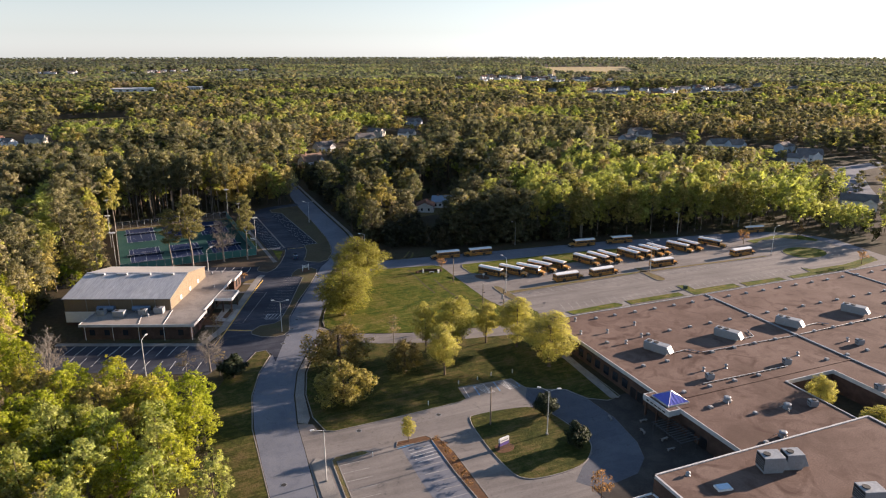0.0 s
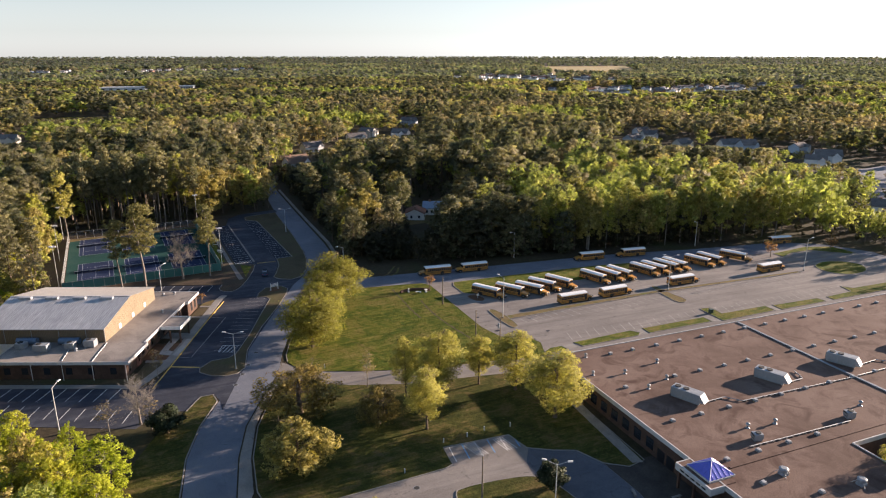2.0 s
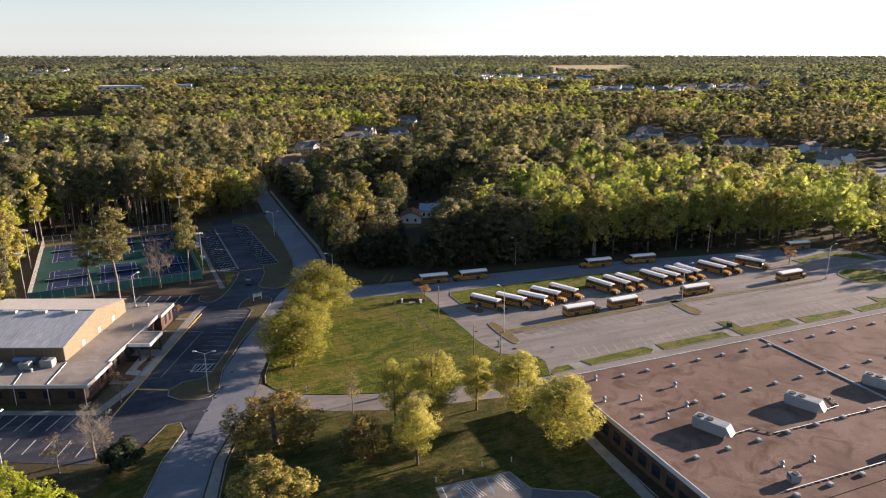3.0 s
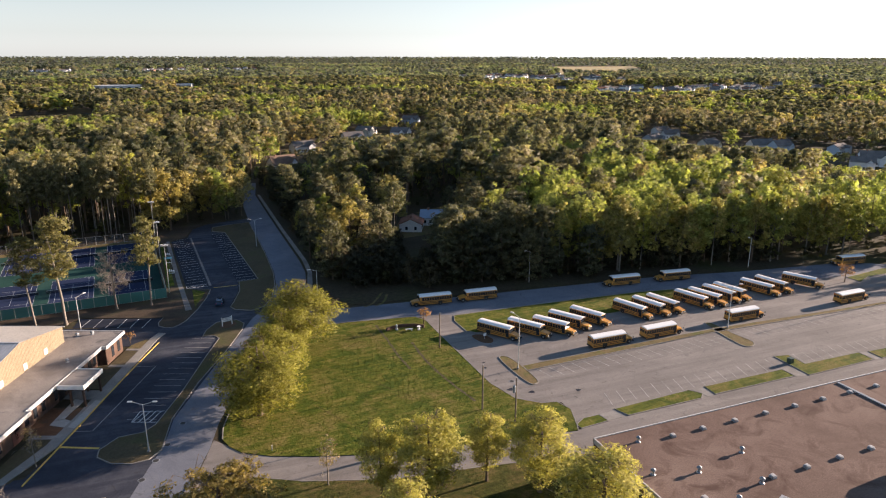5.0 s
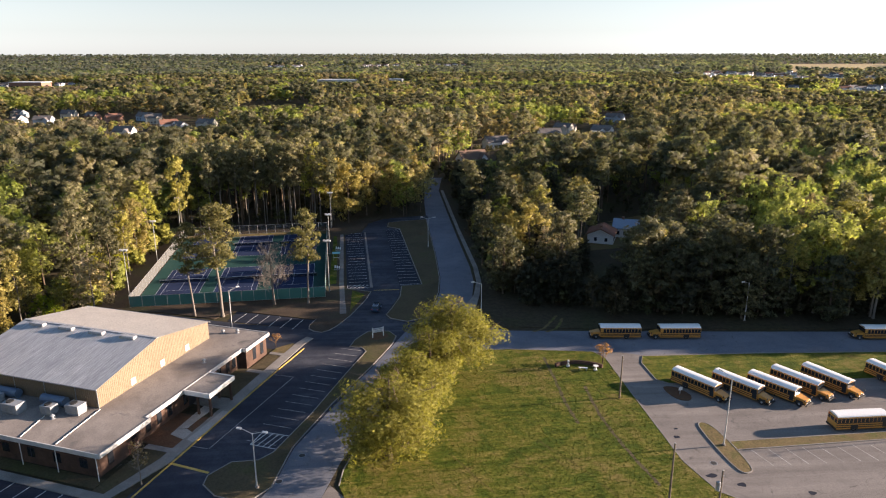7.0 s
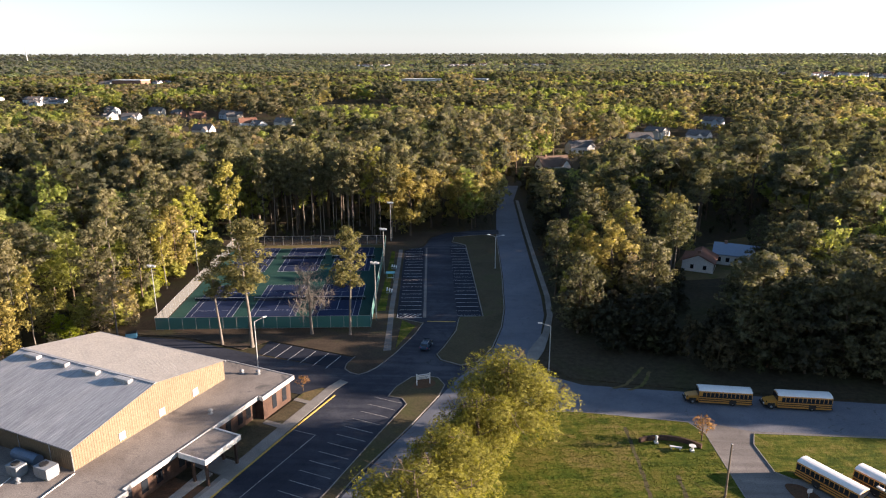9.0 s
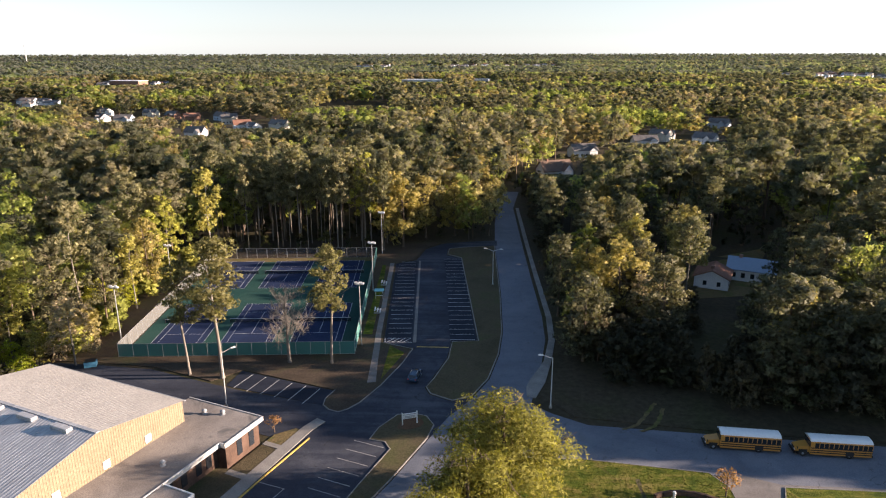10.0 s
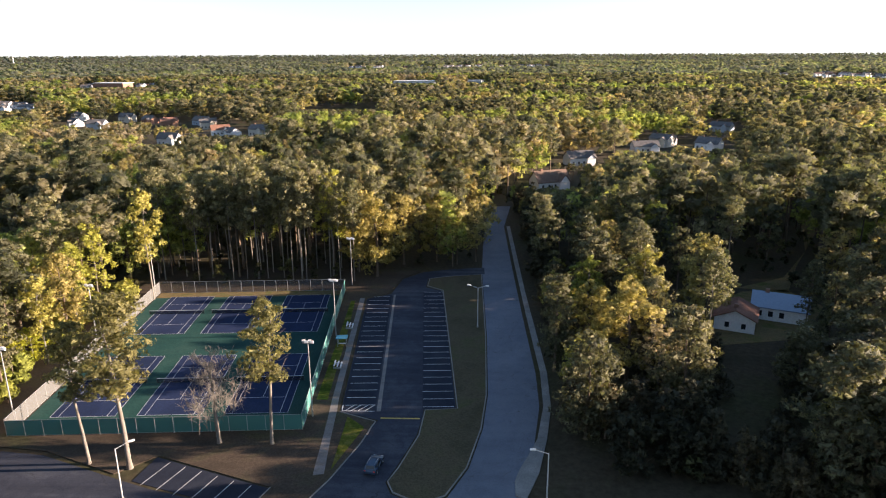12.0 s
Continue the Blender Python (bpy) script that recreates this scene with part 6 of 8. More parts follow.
t = house(114.2, 305.8, 66, 9, 8.4, 3.0, 1.9, ROOF_RED, SIDING[0], "small white house with a reddish brown roof in a clearing", False)
for u in (-1.9, 1.5):
    part("window", boxed(-4.58, -4.48, u - 0.45, u + 0.45, 0.9, 2.1), GLASS_DARK, t)
house(126.4, 311.4, -24, 11.5, 8.5, 3.2, 2.2, ROOF_BLUE, SIDING[0], "white house with a pale blue metal roof in a clearing", False)
house(90, 468, 24, 16, 9, 3.6, 4.4, ROOF_BROWN, SIDING[0], "white gabled house with a dark roof beside the road")
HOUSES = []
hr = random.Random(3)
for x, y in ((417, 536), (404, 508), (372, 490), (386, 446), (419, 431), (424, 418), (452, 396), (405, 342), (428, 352), (316, 228), (180, 614), (162, 586), (206, 599), (114, 536), (250, 702), (184, 619), (-106, 670), (-127, 668), (-316, 793), (-256, 714), (-262, 777), (-236, 766), (-182, 751), (-138, 674), (-153, 618), (-290, 740), (-205, 735), (-165, 720)):
    HOUSES.append((x, y))
for cx, cy, n, sx, sy in ((850, 1150, 18, 130, 80), (1010, 1130, 16, 120, 80), (1060, 1800, 24, 150, 180), (950, 1900, 14, 120, 160), (-200, 2750, 16, 260, 60), (120, 2850, 14, 260, 60), (-620, 1440, 5, 60, 60), (-480, 900, 8, 130, 60), (1180, 1170, 12, 120, 80)):
    for i in range(n):
        HOUSES.append((cx + hr.uniform(-sx, sx), cy + hr.uniform(-sy, sy)))
for i, (x, y) in enumerate(HOUSES):
    k = hr.random()
    wall_m = SIDING[0] if k < 0.62 else SIDING[1] if k < 0.78 else SIDING[2] if k < 0.9 else SIDING[3]
    roof_m = ROOF_RED if hr.random() < 0.12 else ROOF_SHINGLE
    big = 1.0 if y < 900 else 1.25
    house(x, y, hr.uniform(-50, 40), hr.uniform(12, 17) * big, hr.uniform(8, 10) * big, hr.uniform(3.2, 5.6), hr.uniform(2.4, 3.6), roof_m, wall_m, "pale suburban house with pitched roof among trees")

for x, y, W, D, H in ((-58, 1560, 84, 40, 6.5), (62, 1590, 30, 45, 6), (-600, 1400, 60, 30, 10)):
    t = thing("warehouse", pose(x, y, 0, 0, 0, -8), "long white flat-roofed building far beyond the woods" if x > -500 else "brick school block far beyond the woods", "building", "far buildings")
    part("wall", boxed(-W / 2, W / 2, -D / 2, D / 2, 0, H), SIDING[0] if x > -500 else SIDING[3], t)
    part("roof", boxed(-W / 2 - 1, W / 2 + 1, -D / 2 - 1, D / 2 + 1, H, H + 0.8), WHITE, t)
    for i in range(6):
        part("window", boxed(-W / 2 + W * (i + 0.3) / 6, -W / 2 + W * (i + 0.7) / 6, -D / 2 - 0.1, -D / 2 + 0.1, 1.6, 4), GLASS_DARK, t)
t = thing("water_tower", pose(-1560, 2560, float(rise(-1560, 2560))), "slender pale mast on the horizon", "tower")
part("shaft", rod(bmesh.new(), (0, 0, 0), (0, 0, 70), 2.0, 1.2, 10), LAMP_GREY, t)
part("head", rod(bmesh.new(), (0, 0, 70), (0, 0, 74), 2.6, 1.6, 12), LAMP_GREY, t)

STRAW = two_scale("straw_field", (0.36, 0.27, 0.13), (0.42, 0.32, 0.16), (0.40, 0.33, 0.17), 0.004, 0.05, 0.95, 0.1, 0.05)
def far_patch(name, pts, material, text):
    P = [Vector((*p, float(rise(*p)) + 2.0)) for p in pts]
    bm = bmesh.new()
    n = 8
    g = [[bm.verts.new((lambda q: (q.x, q.y, float(rise(q.x, q.y)) + 1.2))(P[0].lerp(P[1], i / n).lerp(P[3].lerp(P[2], i / n), j / n))) for j in range(n + 1)] for i in range(n + 1)]
    for i in range(n):
        for j in range(n):
            bm.faces.new((g[i][j], g[i + 1][j], g[i + 1][j + 1], g[i][j + 1]))
    return tagged(part(name, bm, material), text, "field", "", "structure")


POND = (-88, 905)
water_m, wn2, wl2, wb2 = mat("pond_water", 0.08)
wb2.inputs["Base Color"].default_value = (0.012, 0.018, 0.024, 1)
ripple = tex(wn2, wl2, 0.6, 3, 0.6, 0.0, wn2.new("ShaderNodeNewGeometry").outputs["Position"])
bump(wn2, wl2, wb2, ripple.outputs[0], 0.15, 0.05)
slab("water", smooth([(POND[0] - 34, POND[1] - 4), (POND[0] - 6, POND[1] - 20), (POND[0] + 30, POND[1] - 12), (POND[0] + 34, POND[1] + 14), (POND[0] - 4, POND[1] + 26), (POND[0] - 32, POND[1] + 16)], 5), 0, 0.12, water_m, "dark still pond among the trees", category="water")
FAR_FIELD = [(1180, 1950), (1420, 1800), (1950, 2620), (1560, 2740)]
far_patch("field_far", FAR_FIELD, STRAW, "pale straw-coloured field beyond the woods")
slab("road_far", [(330, 235), (341, 232), (372, 262), (420, 306), (470, 318), (470, 330), (412, 322), (362, 276)], 0, 0.05, ASPHALT_ROAD, "grey suburban street beyond the wood", category="road")
for pts in ([(75.4, 231.4), (78, 233), (80.6, 236.8), (82.8, 240.4)], [(78.2, 230.9), (80.7, 232.6), (82.4, 235.4), (83.7, 238.6)]):
    q = smooth(pts, 6, False)
    left = [(x - 0.32 - 0.12 * math.sin(i * 1.7), y + 0.1) for i, (x, y) in enumerate(q)]
    right = [(x + 0.32 + 0.14 * math.sin(i * 2.3), y - 0.1) for i, (x, y) in enumerate(q)]
    slab("wheel_mark", left + right[::-1], LAWN_TOP - 0.02, LAWN_TOP + 0.006, GRASS_DRY, "pale sandy wheel mark at the wood edge", category="ground")
slab("lawn_clearing", [(124, 331), (140, 340), (158, 366), (186, 432), (200, 440), (178, 398), (164, 376), (148, 350), (136, 328)], 0, 0.05, GRASS_DRY, "open straw-covered ground under tall pines", category="grass")
slab("lawn_houses", [(106, 294), (126, 298), (140, 318), (136, 330), (124, 328), (112, 316), (105, 302)], 0, 0.05, GRASS_DRY, "sunlit straw lawn round the houses in the wood", category="grass")

# ---- trees ----
def leaves(r, centres, radii, per, size, flat=1.0, soft=0.4, mids=None):
    """Three-cornered leaf sprays scattered through round clumps; mids: the bough that each clump belongs to."""
    c = np.repeat(np.asarray(centres, float), per, 0)
    rad = np.repeat(np.asarray(radii, float), per)
    n = len(c)
    d = r.normal(size=(n, 3))
    d /= np.linalg.norm(d, axis=1, keepdims=True)
    p = c + d * (rad * r.uniform(0.25, 1.0, n) ** 0.45)[:, None] * np.array([1, 1, flat])
    out = d + r.normal(size=(n, 3)) * 0.45
    out /= np.linalg.norm(out, axis=1, keepdims=True)
    a = np.cross(out, r.normal(size=(n, 3)))
    a /= np.linalg.norm(a, axis=1, keepdims=True)
    b = np.cross(out, a)
    s = size * 1.3 * r.uniform(0.55, 1.35, n)[:, None]
    v = np.stack([p + a * s, p - a * s * r.uniform(0.3, 0.9, (n, 1)) + b * s * 0.8, p - a * s * 0.5 - b * s * r.uniform(0.5, 1.0, (n, 1))], 1).reshape(-1, 3)
    mid = np.mean(np.asarray(centres, float), 0) if mids is None else np.repeat(np.asarray(mids, float), per, 0)
    core = p - mid
    core /= np.linalg.norm(core, axis=1, keepdims=True) + 1e-6
    nrm = d * (1 - soft) + core * soft + np.array([0, 0, 0.42]) + r.normal(size=(n, 3)) * 0.42
    nrm /= np.linalg.norm(nrm, axis=1, keepdims=True)
    tri = v.reshape(-1, 3, 3)
    face = np.cross(tri[:, 1] - tri[:, 0], tri[:, 2] - tri[:, 0])
    flip = (face * nrm).sum(1) < 0
    tri[flip] = tri[flip][:, ::-1]
    return tri.reshape(-1, 3), np.repeat(nrm, 3, 0)


def limb_mesh(r, h, r0, bare, spread, n_limbs, sides=7, lean=0.0, twigs=0, bare_tree=False):
    """A tapered, slightly bent trunk with limbs; returns corners, faces and limb tips."""
    V, F, tips = [], [], []

    def tube(pts, rads):
        base = len(V)
        k = sides if rads[0] > 0.12 else 4
        for (p, q) in zip(pts, rads):
            for j in range(k):
                a = 2 * math.pi * j / k
                V.append((p[0] + q * math.cos(a), p[1] + q * math.sin(a), p[2]))
        for i in range(len(pts) - 1):
            for j in range(k):
                a, b = base + i * k + j, base + i * k + (j + 1) % k
                F.append((a, b, b + k, a + k))

    bend = [(lean * h * (t ** 1.5) + r.normal() * 0.012 * h * t, r.normal() * 0.015 * h * t, h * t) for t in (0, 0.04, 0.25, 0.5, 0.72, 0.9)]
    bend[0] = (0, 0, -0.3)
    tube(bend, [r0 * 1.5, r0, r0 * 0.85, r0 * 0.65, r0 * 0.42, r0 * 0.12])
    for i in range(n_limbs):
        t = bare + (0.9 - bare) * (i + r.uniform(0, 0.9)) / n_limbs
        k = min(int(np.searchsorted([0, 0.04, 0.25, 0.5, 0.72, 0.9], t)), 5)
        p0 = np.array(bend[k - 1]) + (np.array(bend[k]) - np.array(bend[k - 1])) * ((t - [0, 0.04, 0.25, 0.5, 0.72, 0.9][k - 1]) / ([0, 0.04, 0.25, 0.5, 0.72, 0.9][k] - [0, 0.04, 0.25, 0.5, 0.72, 0.9][k - 1]))
        a = i * 2.4 + r.uniform(-0.5, 0.5)
        ln = spread * (1 - 0.55 * (t - bare) / (1 - bare)) * r.uniform(0.7, 1.15)
        up = r.uniform(0.25, 0.8)
        p1 = p0 + np.array([math.cos(a) * ln * 0.55, math.sin(a) * ln * 0.55, ln * up * 0.45])
        p2 = p0 + np.array([math.cos(a + 0.2) * ln, math.sin(a + 0.2) * ln, ln * up])
        q = r0 * (0.42 - 0.22 * t)
        tube([p0, p1, p2], [q, q * 0.6, q * 0.2])
        tips += [p1, p2]
        for w in range(twigs):
            s = p1 + (p2 - p1) * r.uniform(-0.6, 1.0)
            e = s + r.normal(size=3) * np.array([1, 1, 0.6]) * ln * 0.32 + np.array([0, 0, ln * 0.2])
            tube([s, (s + e) / 2 + r.normal(size=3) * 0.08, e], [q * 0.34, q * 0.24, 0.022])
            for w2 in range(2 if bare_tree is False else 5):
                s2 = s + (e - s) * r.uniform(0.3, 0.9)
                e2 = s2 + r.normal(size=3) * ln * 0.16 + np.array([0, 0, ln * 0.08])
                tube([s2, e2], [max(q * 0.16, 0.035), 0.02])
    return np.array(V, float), np.array(F), np.array(tips)


def broad_crown(r, h, bare, spread, clumps, per, size, dense=1.0, top=0.0, soft=0.5):
    """Clumps set through an egg-shaped crown, thicker towards its skin."""
    z0, z1 = h * bare, h
    C, R = [], []
    while len(C) < clumps:
        d = r.normal(size=3)
        d /= np.linalg.norm(d)
        u = r.uniform(0.15, 1.0) ** 0.5
        p = d * u * 0.82
        zz = (p[2] + 1) / 2
        w = spread * (1 - 0.35 * max(0, (zz - 0.5)) * (1 + top))
        C.append((p[0] * w, p[1] * w, z0 + zz * (z1 - z0)))
        R.append(spread * r.uniform(0.20, 0.36) * dense)
    return leaves(r, C, R, per, size, 0.8, soft)


def lobed_crown(r, h, bare, spread, lobes, subs, per, size, tall=1.25, soft=0.5, full=1.0):
    """A broadleaf crown of upright boughs, each a cluster of small clumps, with gaps between the boughs."""
    C, R, M = [], [], []
    for i in range(lobes):
        t = (i + r.uniform(0.2, 0.8)) / lobes
        a = i * 2.4 + r.uniform(-0.5, 0.5)
        w = math.sqrt(max(0.06, 1 - (1.75 * (t - 0.36)) ** 2))
        u = spread * w * r.uniform(0.38, 0.72) * (2.0 - full) ** 0.6
        rad = spread * r.uniform(0.34, 0.52) * (1.05 - 0.3 * t) * full
        top = h - rad * tall * 0.8
        c = np.array([math.cos(a) * u, math.sin(a) * u, h * bare + rad * 0.6 + (top - h * bare - rad * 0.6) * t])
        for j in range(subs):
            d = r.normal(size=3)
            d /= np.linalg.norm(d)
            d[2] = d[2] * 0.9 + 0.22
            C.append(c + d * rad * r.uniform(0.45, 1.0) * np.array([1, 1, tall]))
            R.append(rad * r.uniform(0.3, 0.52))
            M.append(c - np.array([0, 0, rad * 0.3]))
    return leaves(r, C, R, per, size, 1.1, soft, M)


def pine_crown(r, h, bare, spread, boughs, subs, per, size, soft=0.45):
    """Ragged tiers of flat needle plates at the ends of level boughs, and a tuft on top."""
    C, R, M = [], [], []
    for i in range(boughs):
        t = (i + r.uniform(0, 1)) / boughs
        z = h * (bare + (0.95 - bare) * t)
        a = i * 2.4 + r.uniform(-0.7, 0.7)
        ln = spread * (1 - 0.62 * t ** 2.4) * (0.6 + 0.4 * min(1, t * 3)) * r.uniform(0.5, 1.12)
        for j in range(subs):
            u = ln * (0.35 + 0.65 * (j + r.uniform(0.2, 1.0)) / subs)
            b = a + r.normal() * 0.22
            C.append((math.cos(b) * u, math.sin(b) * u, z + u * 0.14 + r.normal() * 0.012 * h))
            R.append(spread * r.uniform(0.15, 0.27))
            M.append((math.cos(a) * ln * 0.55, math.sin(a) * ln * 0.55, z - 0.10 * spread))
    for j in range(max(2, subs)):
        C.append((r.normal() * 0.1 * spread, r.normal() * 0.1 * spread, h * (0.95 + 0.02 * j / subs)))
        R.append(spread * 0.2)
        M.append((0, 0, h * 0.9))
    return leaves(r, C, R, per, size, 0.6, soft, M)


PINE_STOPS = [(0.0, (0.14, 0.14, 0.078)), (0.5, (0.215, 0.20, 0.108)), (1.0, (0.30, 0.265, 0.146))]
GREEN_STOPS = [(0.0, (0.21, 0.232, 0.046)), (0.5, (0.285, 0.28, 0.062)), (0.8, (0.33, 0.295, 0.082)), (1.0, (0.30, 0.255, 0.095))]
OLIVE_STOPS = [(0.0, (0.32, 0.278, 0.080)), (0.5, (0.36, 0.293, 0.092)), (1.0, (0.265, 0.222, 0.085))]
# darker copy of the pine needles, the east wood's shade in its colour
LEAF_PINE_SHADED = leafy("dark_pine_needles", [(0.0, (0.085, 0.088, 0.05)), (0.6, (0.128, 0.122, 0.067)), (1.0, (0.168, 0.155, 0.082))], see_through=0.3, spread=0.45)
LEAF_PINE = leafy("pine_needles", PINE_STOPS, see_through=0.4, spread=0.45)
LEAF_GREEN = leafy("spring_leaves", GREEN_STOPS, see_through=0.28)
LEAF_OLIVE = leafy("golden_leaves", OLIVE_STOPS, see_through=0.32)
LEAF_SLIM = leafy("pale_lime_leaves", [(0.0, (0.37, 0.39, 0.075)), (0.6, (0.42, 0.40, 0.09)), (1.0, (0.42, 0.36, 0.12))], see_through=0.38)
LEAF_TAN = leafy("tan_blossom_leaves", [(0.0, (0.38, 0.31, 0.19)), (1.0, (0.42, 0.34, 0.21))], see_through=0.42)
LEAF_GOLD = leafy("bright_gold_leaves", [(0.0, (0.34, 0.29, 0.10)), (1.0, (0.38, 0.31, 0.105))], see_through=0.42)
LEAF_ROW = leafy("oak_leaves", [(0.0, (0.215, 0.205, 0.042)), (1.0, (0.245, 0.23, 0.05))], see_through=0.46, grain=5.5, open_part=0.49)
LEAF_YELLOW = leafy("yellow_leaves", [(0.0, (0.40, 0.365, 0.10)), (1.0, (0.45, 0.405, 0.12))], see_through=0.5, grain=6.0, open_part=0.48, spread=0.25)
LEAF_DARK = leafy("holly_leaves", [(0.0, (0.022, 0.032, 0.014)), (1.0, (0.035, 0.045, 0.020))], see_through=0.1)
LEAF_RUST = leafy("rust_leaves", [(0.0, (0.24, 0.13, 0.06)), (1.0, (0.30, 0.17, 0.08))], see_through=0.4)
LEAF_BUD = leafy("bud_leaves", [(0.0, (0.20, 0.16, 0.10)), (1.0, (0.26, 0.20, 0.12))], see_through=0.4)

LEAF_DUSK_OAK = leafy("half_open_leaves", [(0.0, (0.21, 0.165, 0.055)), (1.0, (0.24, 0.185, 0.06))], see_through=0.4)
# the shade of the wood edge is painted in as near-black leaves
LEAF_UNDER_SHADE = leafy("understorey_leaves", [(0.0, (0.042, 0.042, 0.024)), (0.6, (0.066, 0.058, 0.032)), (1.0, (0.10, 0.08, 0.04))], see_through=0.15)
LEAF_LIME = leafy("lime_leaves", [(0.0, (0.32, 0.37, 0.032)), (0.6, (0.41, 0.41, 0.05)), (1.0, (0.43, 0.375, 0.085))], see_through=0.48)

KINDS = {}


def kind(key, label, h, r0, bare, spread, limbs, crown, leaf, bark, lean=0.0, twigs=0, n=2):
    KINDS[key] = []
    for i in range(n):
        r = np.random.default_rng(len(KINDS) * 31 + i)
        v, f, tips = limb_mesh(r, h * 0.97, r0, bare, spread * 0.8, limbs, 7, lean, twigs, crown is None)
        t = thing("tree", pose(0, 0, -500), label, "tree")
        tr = arrays("trunk", v, f, bark, t)
        for p in tr.data.polygons:
            p.use_smooth = True
        if crown:
            cv, cn = crown(r)
            arrays("crown", cv, np.arange(len(cv)).reshape(-1, 3), leaf, t, None, cn)
        KINDS[key].append((t, h))


kind("oak", "broad olive-gold oak with dense spring crown", 14, 0.34, 0.18, 6.2, 10, lambda r: broad_crown(r, 14, 0.0, 6.0, 100, 200, 0.16, 0.88, 0.4, 0.55), LEAF_ROW, BARK, twigs=3, n=3)
kind("oak_open", "spreading oak with dusky half-open crown", 13, 0.4, 0.18, 7.5, 14, lambda r: lobed_crown(r, 13, 0.04, 6.4, 34, 9, 26, 0.2, 1.2, 0.5, 0.75), LEAF_DUSK_OAK, BARK, twigs=5)
kind("oak_gold", "broad bushy oak with golden new leaves", 9, 0.3, 0.12, 6.0, 10, lambda r: lobed_crown(r, 9, 0.06, 5.6, 30, 10, 34, 0.17, 1.15, 0.5, 0.75), LEAF_OLIVE, BARK, twigs=4)
kind("yellow", "pale yellow-green tree in new leaf", 15, 0.22, 0.18, 4.0, 14, lambda r: broad_crown(r, 15, 0.1, 4.2, 110, 150, 0.13, 0.85, 0.9, 0.62), LEAF_YELLOW, BARK, twigs=5, n=4)
kind("holly", "dense dark green rounded evergreen", 6, 0.2, 0.06, 2.7, 8, lambda r: broad_crown(r, 6, 0.03, 2.9, 46, 90, 0.22), LEAF_DARK, BARK)
kind("rust", "small rust-coloured tree in bud", 5.4, 0.12, 0.2, 2.2, 9, lambda r: broad_crown(r, 5.4, 0.22, 2.2, 30, 20, 0.14), LEAF_RUST, BARK, twigs=2)
kind("bare", "bare grey-barked tree with fine twigs", 15, 0.32, 0.22, 6.6, 22, None, None, BARK_PALE, 0.03, 11)
kind("thin", "thin grey tree with sparse buds", 9, 0.12, 0.2, 2.4, 12, lambda r: broad_crown(r, 9, 0.25, 2.4, 26, 12, 0.16), LEAF_BUD, BARK_PALE, twigs=5)
kind("pine", "tall loblolly pine with bare trunk and ragged crown", 30, 0.21, 0.55, 4.4, 16, lambda r: pine_crown(r, 30, 0.52, 5.4, 24, 4, 28, 0.30), LEAF_PINE, BARK_PALE, 0.015, n=4)
kind("pine_low", "tall pine with long ragged dark crown", 25, 0.30, 0.3, 4.6, 18, lambda r: pine_crown(r, 25, 0.28, 5.8, 28, 4, 28, 0.32), LEAF_PINE_SHADED, BARK, n=4)
kind("court_pine", "tall lone pine on a long bare trunk", 26, 0.27, 0.45, 4.8, 20, lambda r: pine_crown(r, 26, 0.44, 5.2, 26, 5, 30, 0.25), leafy("court_pine_needles", [(0.0, (0.16, 0.152, 0.062)), (1.0, (0.19, 0.172, 0.07))], see_through=0.4, grain=5.0), BARK_PALE, 0.04, n=2)
kind("green", "bright green spring broadleaf tree", 20, 0.22, 0.3, 4.4, 14, lambda r: lobed_crown(r, 20, 0.22, 5.2, 19, 8, 22, 0.29, 1.5, 0.5, 0.82), LEAF_GREEN, BARK_PALE, twigs=2, n=4)
kind("olive", "golden-brown spring broadleaf tree", 19, 0.25, 0.28, 4.8, 14, lambda r: lobed_crown(r, 19, 0.20, 5.6, 19, 8, 22, 0.29, 1.35, 0.5, 0.82), LEAF_OLIVE, BARK, twigs=2, n=3)
kind("gold", "tall tree with bright golden spring crown", 19, 0.25, 0.25, 4.8, 14, lambda r: lobed_crown(r, 19, 0.12, 5.4, 24, 9, 24, 0.26, 1.45, 0.5, 0.78), LEAF_GOLD, BARK, twigs=2, n=2)
kind("lime", "bright lime-green tree in new spring leaf", 15, 0.2, 0.2, 4.4, 13, lambda r: lobed_crown(r, 15, 0.04, 5.2, 34, 8, 16, 0.235, 1.6, 0.5, 0.7), LEAF_LIME, BARK_PALE, twigs=4, n=4)
kind("tan", "pale tan tree with fresh buds and fine twigs", 15, 0.2, 0.15, 4.4, 16, lambda r: lobed_crown(r, 15, 0.1, 4.6, 24, 7, 16, 0.22, 1.4, 0.5, 0.75), LEAF_TAN, BARK_PALE, twigs=4, n=2)
kind("slim", "slender pale-trunked tree in light green leaf", 26, 0.2, 0.4, 3.2, 14, lambda r: lobed_crown(r, 26, 0.34, 4.2, 13, 9, 26, 0.26, 1.4, 0.5), LEAF_SLIM, BARK_PALE, twigs=2, n=2)
kind("pine_full", "bushy dark pine with foliage almost to the ground", 20, 0.28, 0.1, 5.0, 20, lambda r: pine_crown(r, 20, 0.06, 6.2, 40, 4, 24, 0.33), LEAF_PINE_SHADED, BARK, n=3)
kind("dusky", "understorey tree with deep shade put into its near-black leaves", 11, 0.16, 0.1, 3.6, 9, lambda r: lobed_crown(r, 11, 0.0, 4.2, 12, 7, 22, 0.36, 1.2), LEAF_UNDER_SHADE, BARK, n=3)
kind("shrub", "low leafy green shrub", 4, 0.08, 0.05, 2.0, 6, lambda r: broad_crown(r, 4, 0.0, 2.3, 26, 44, 0.28), LEAF_GREEN, BARK)

USED = set()


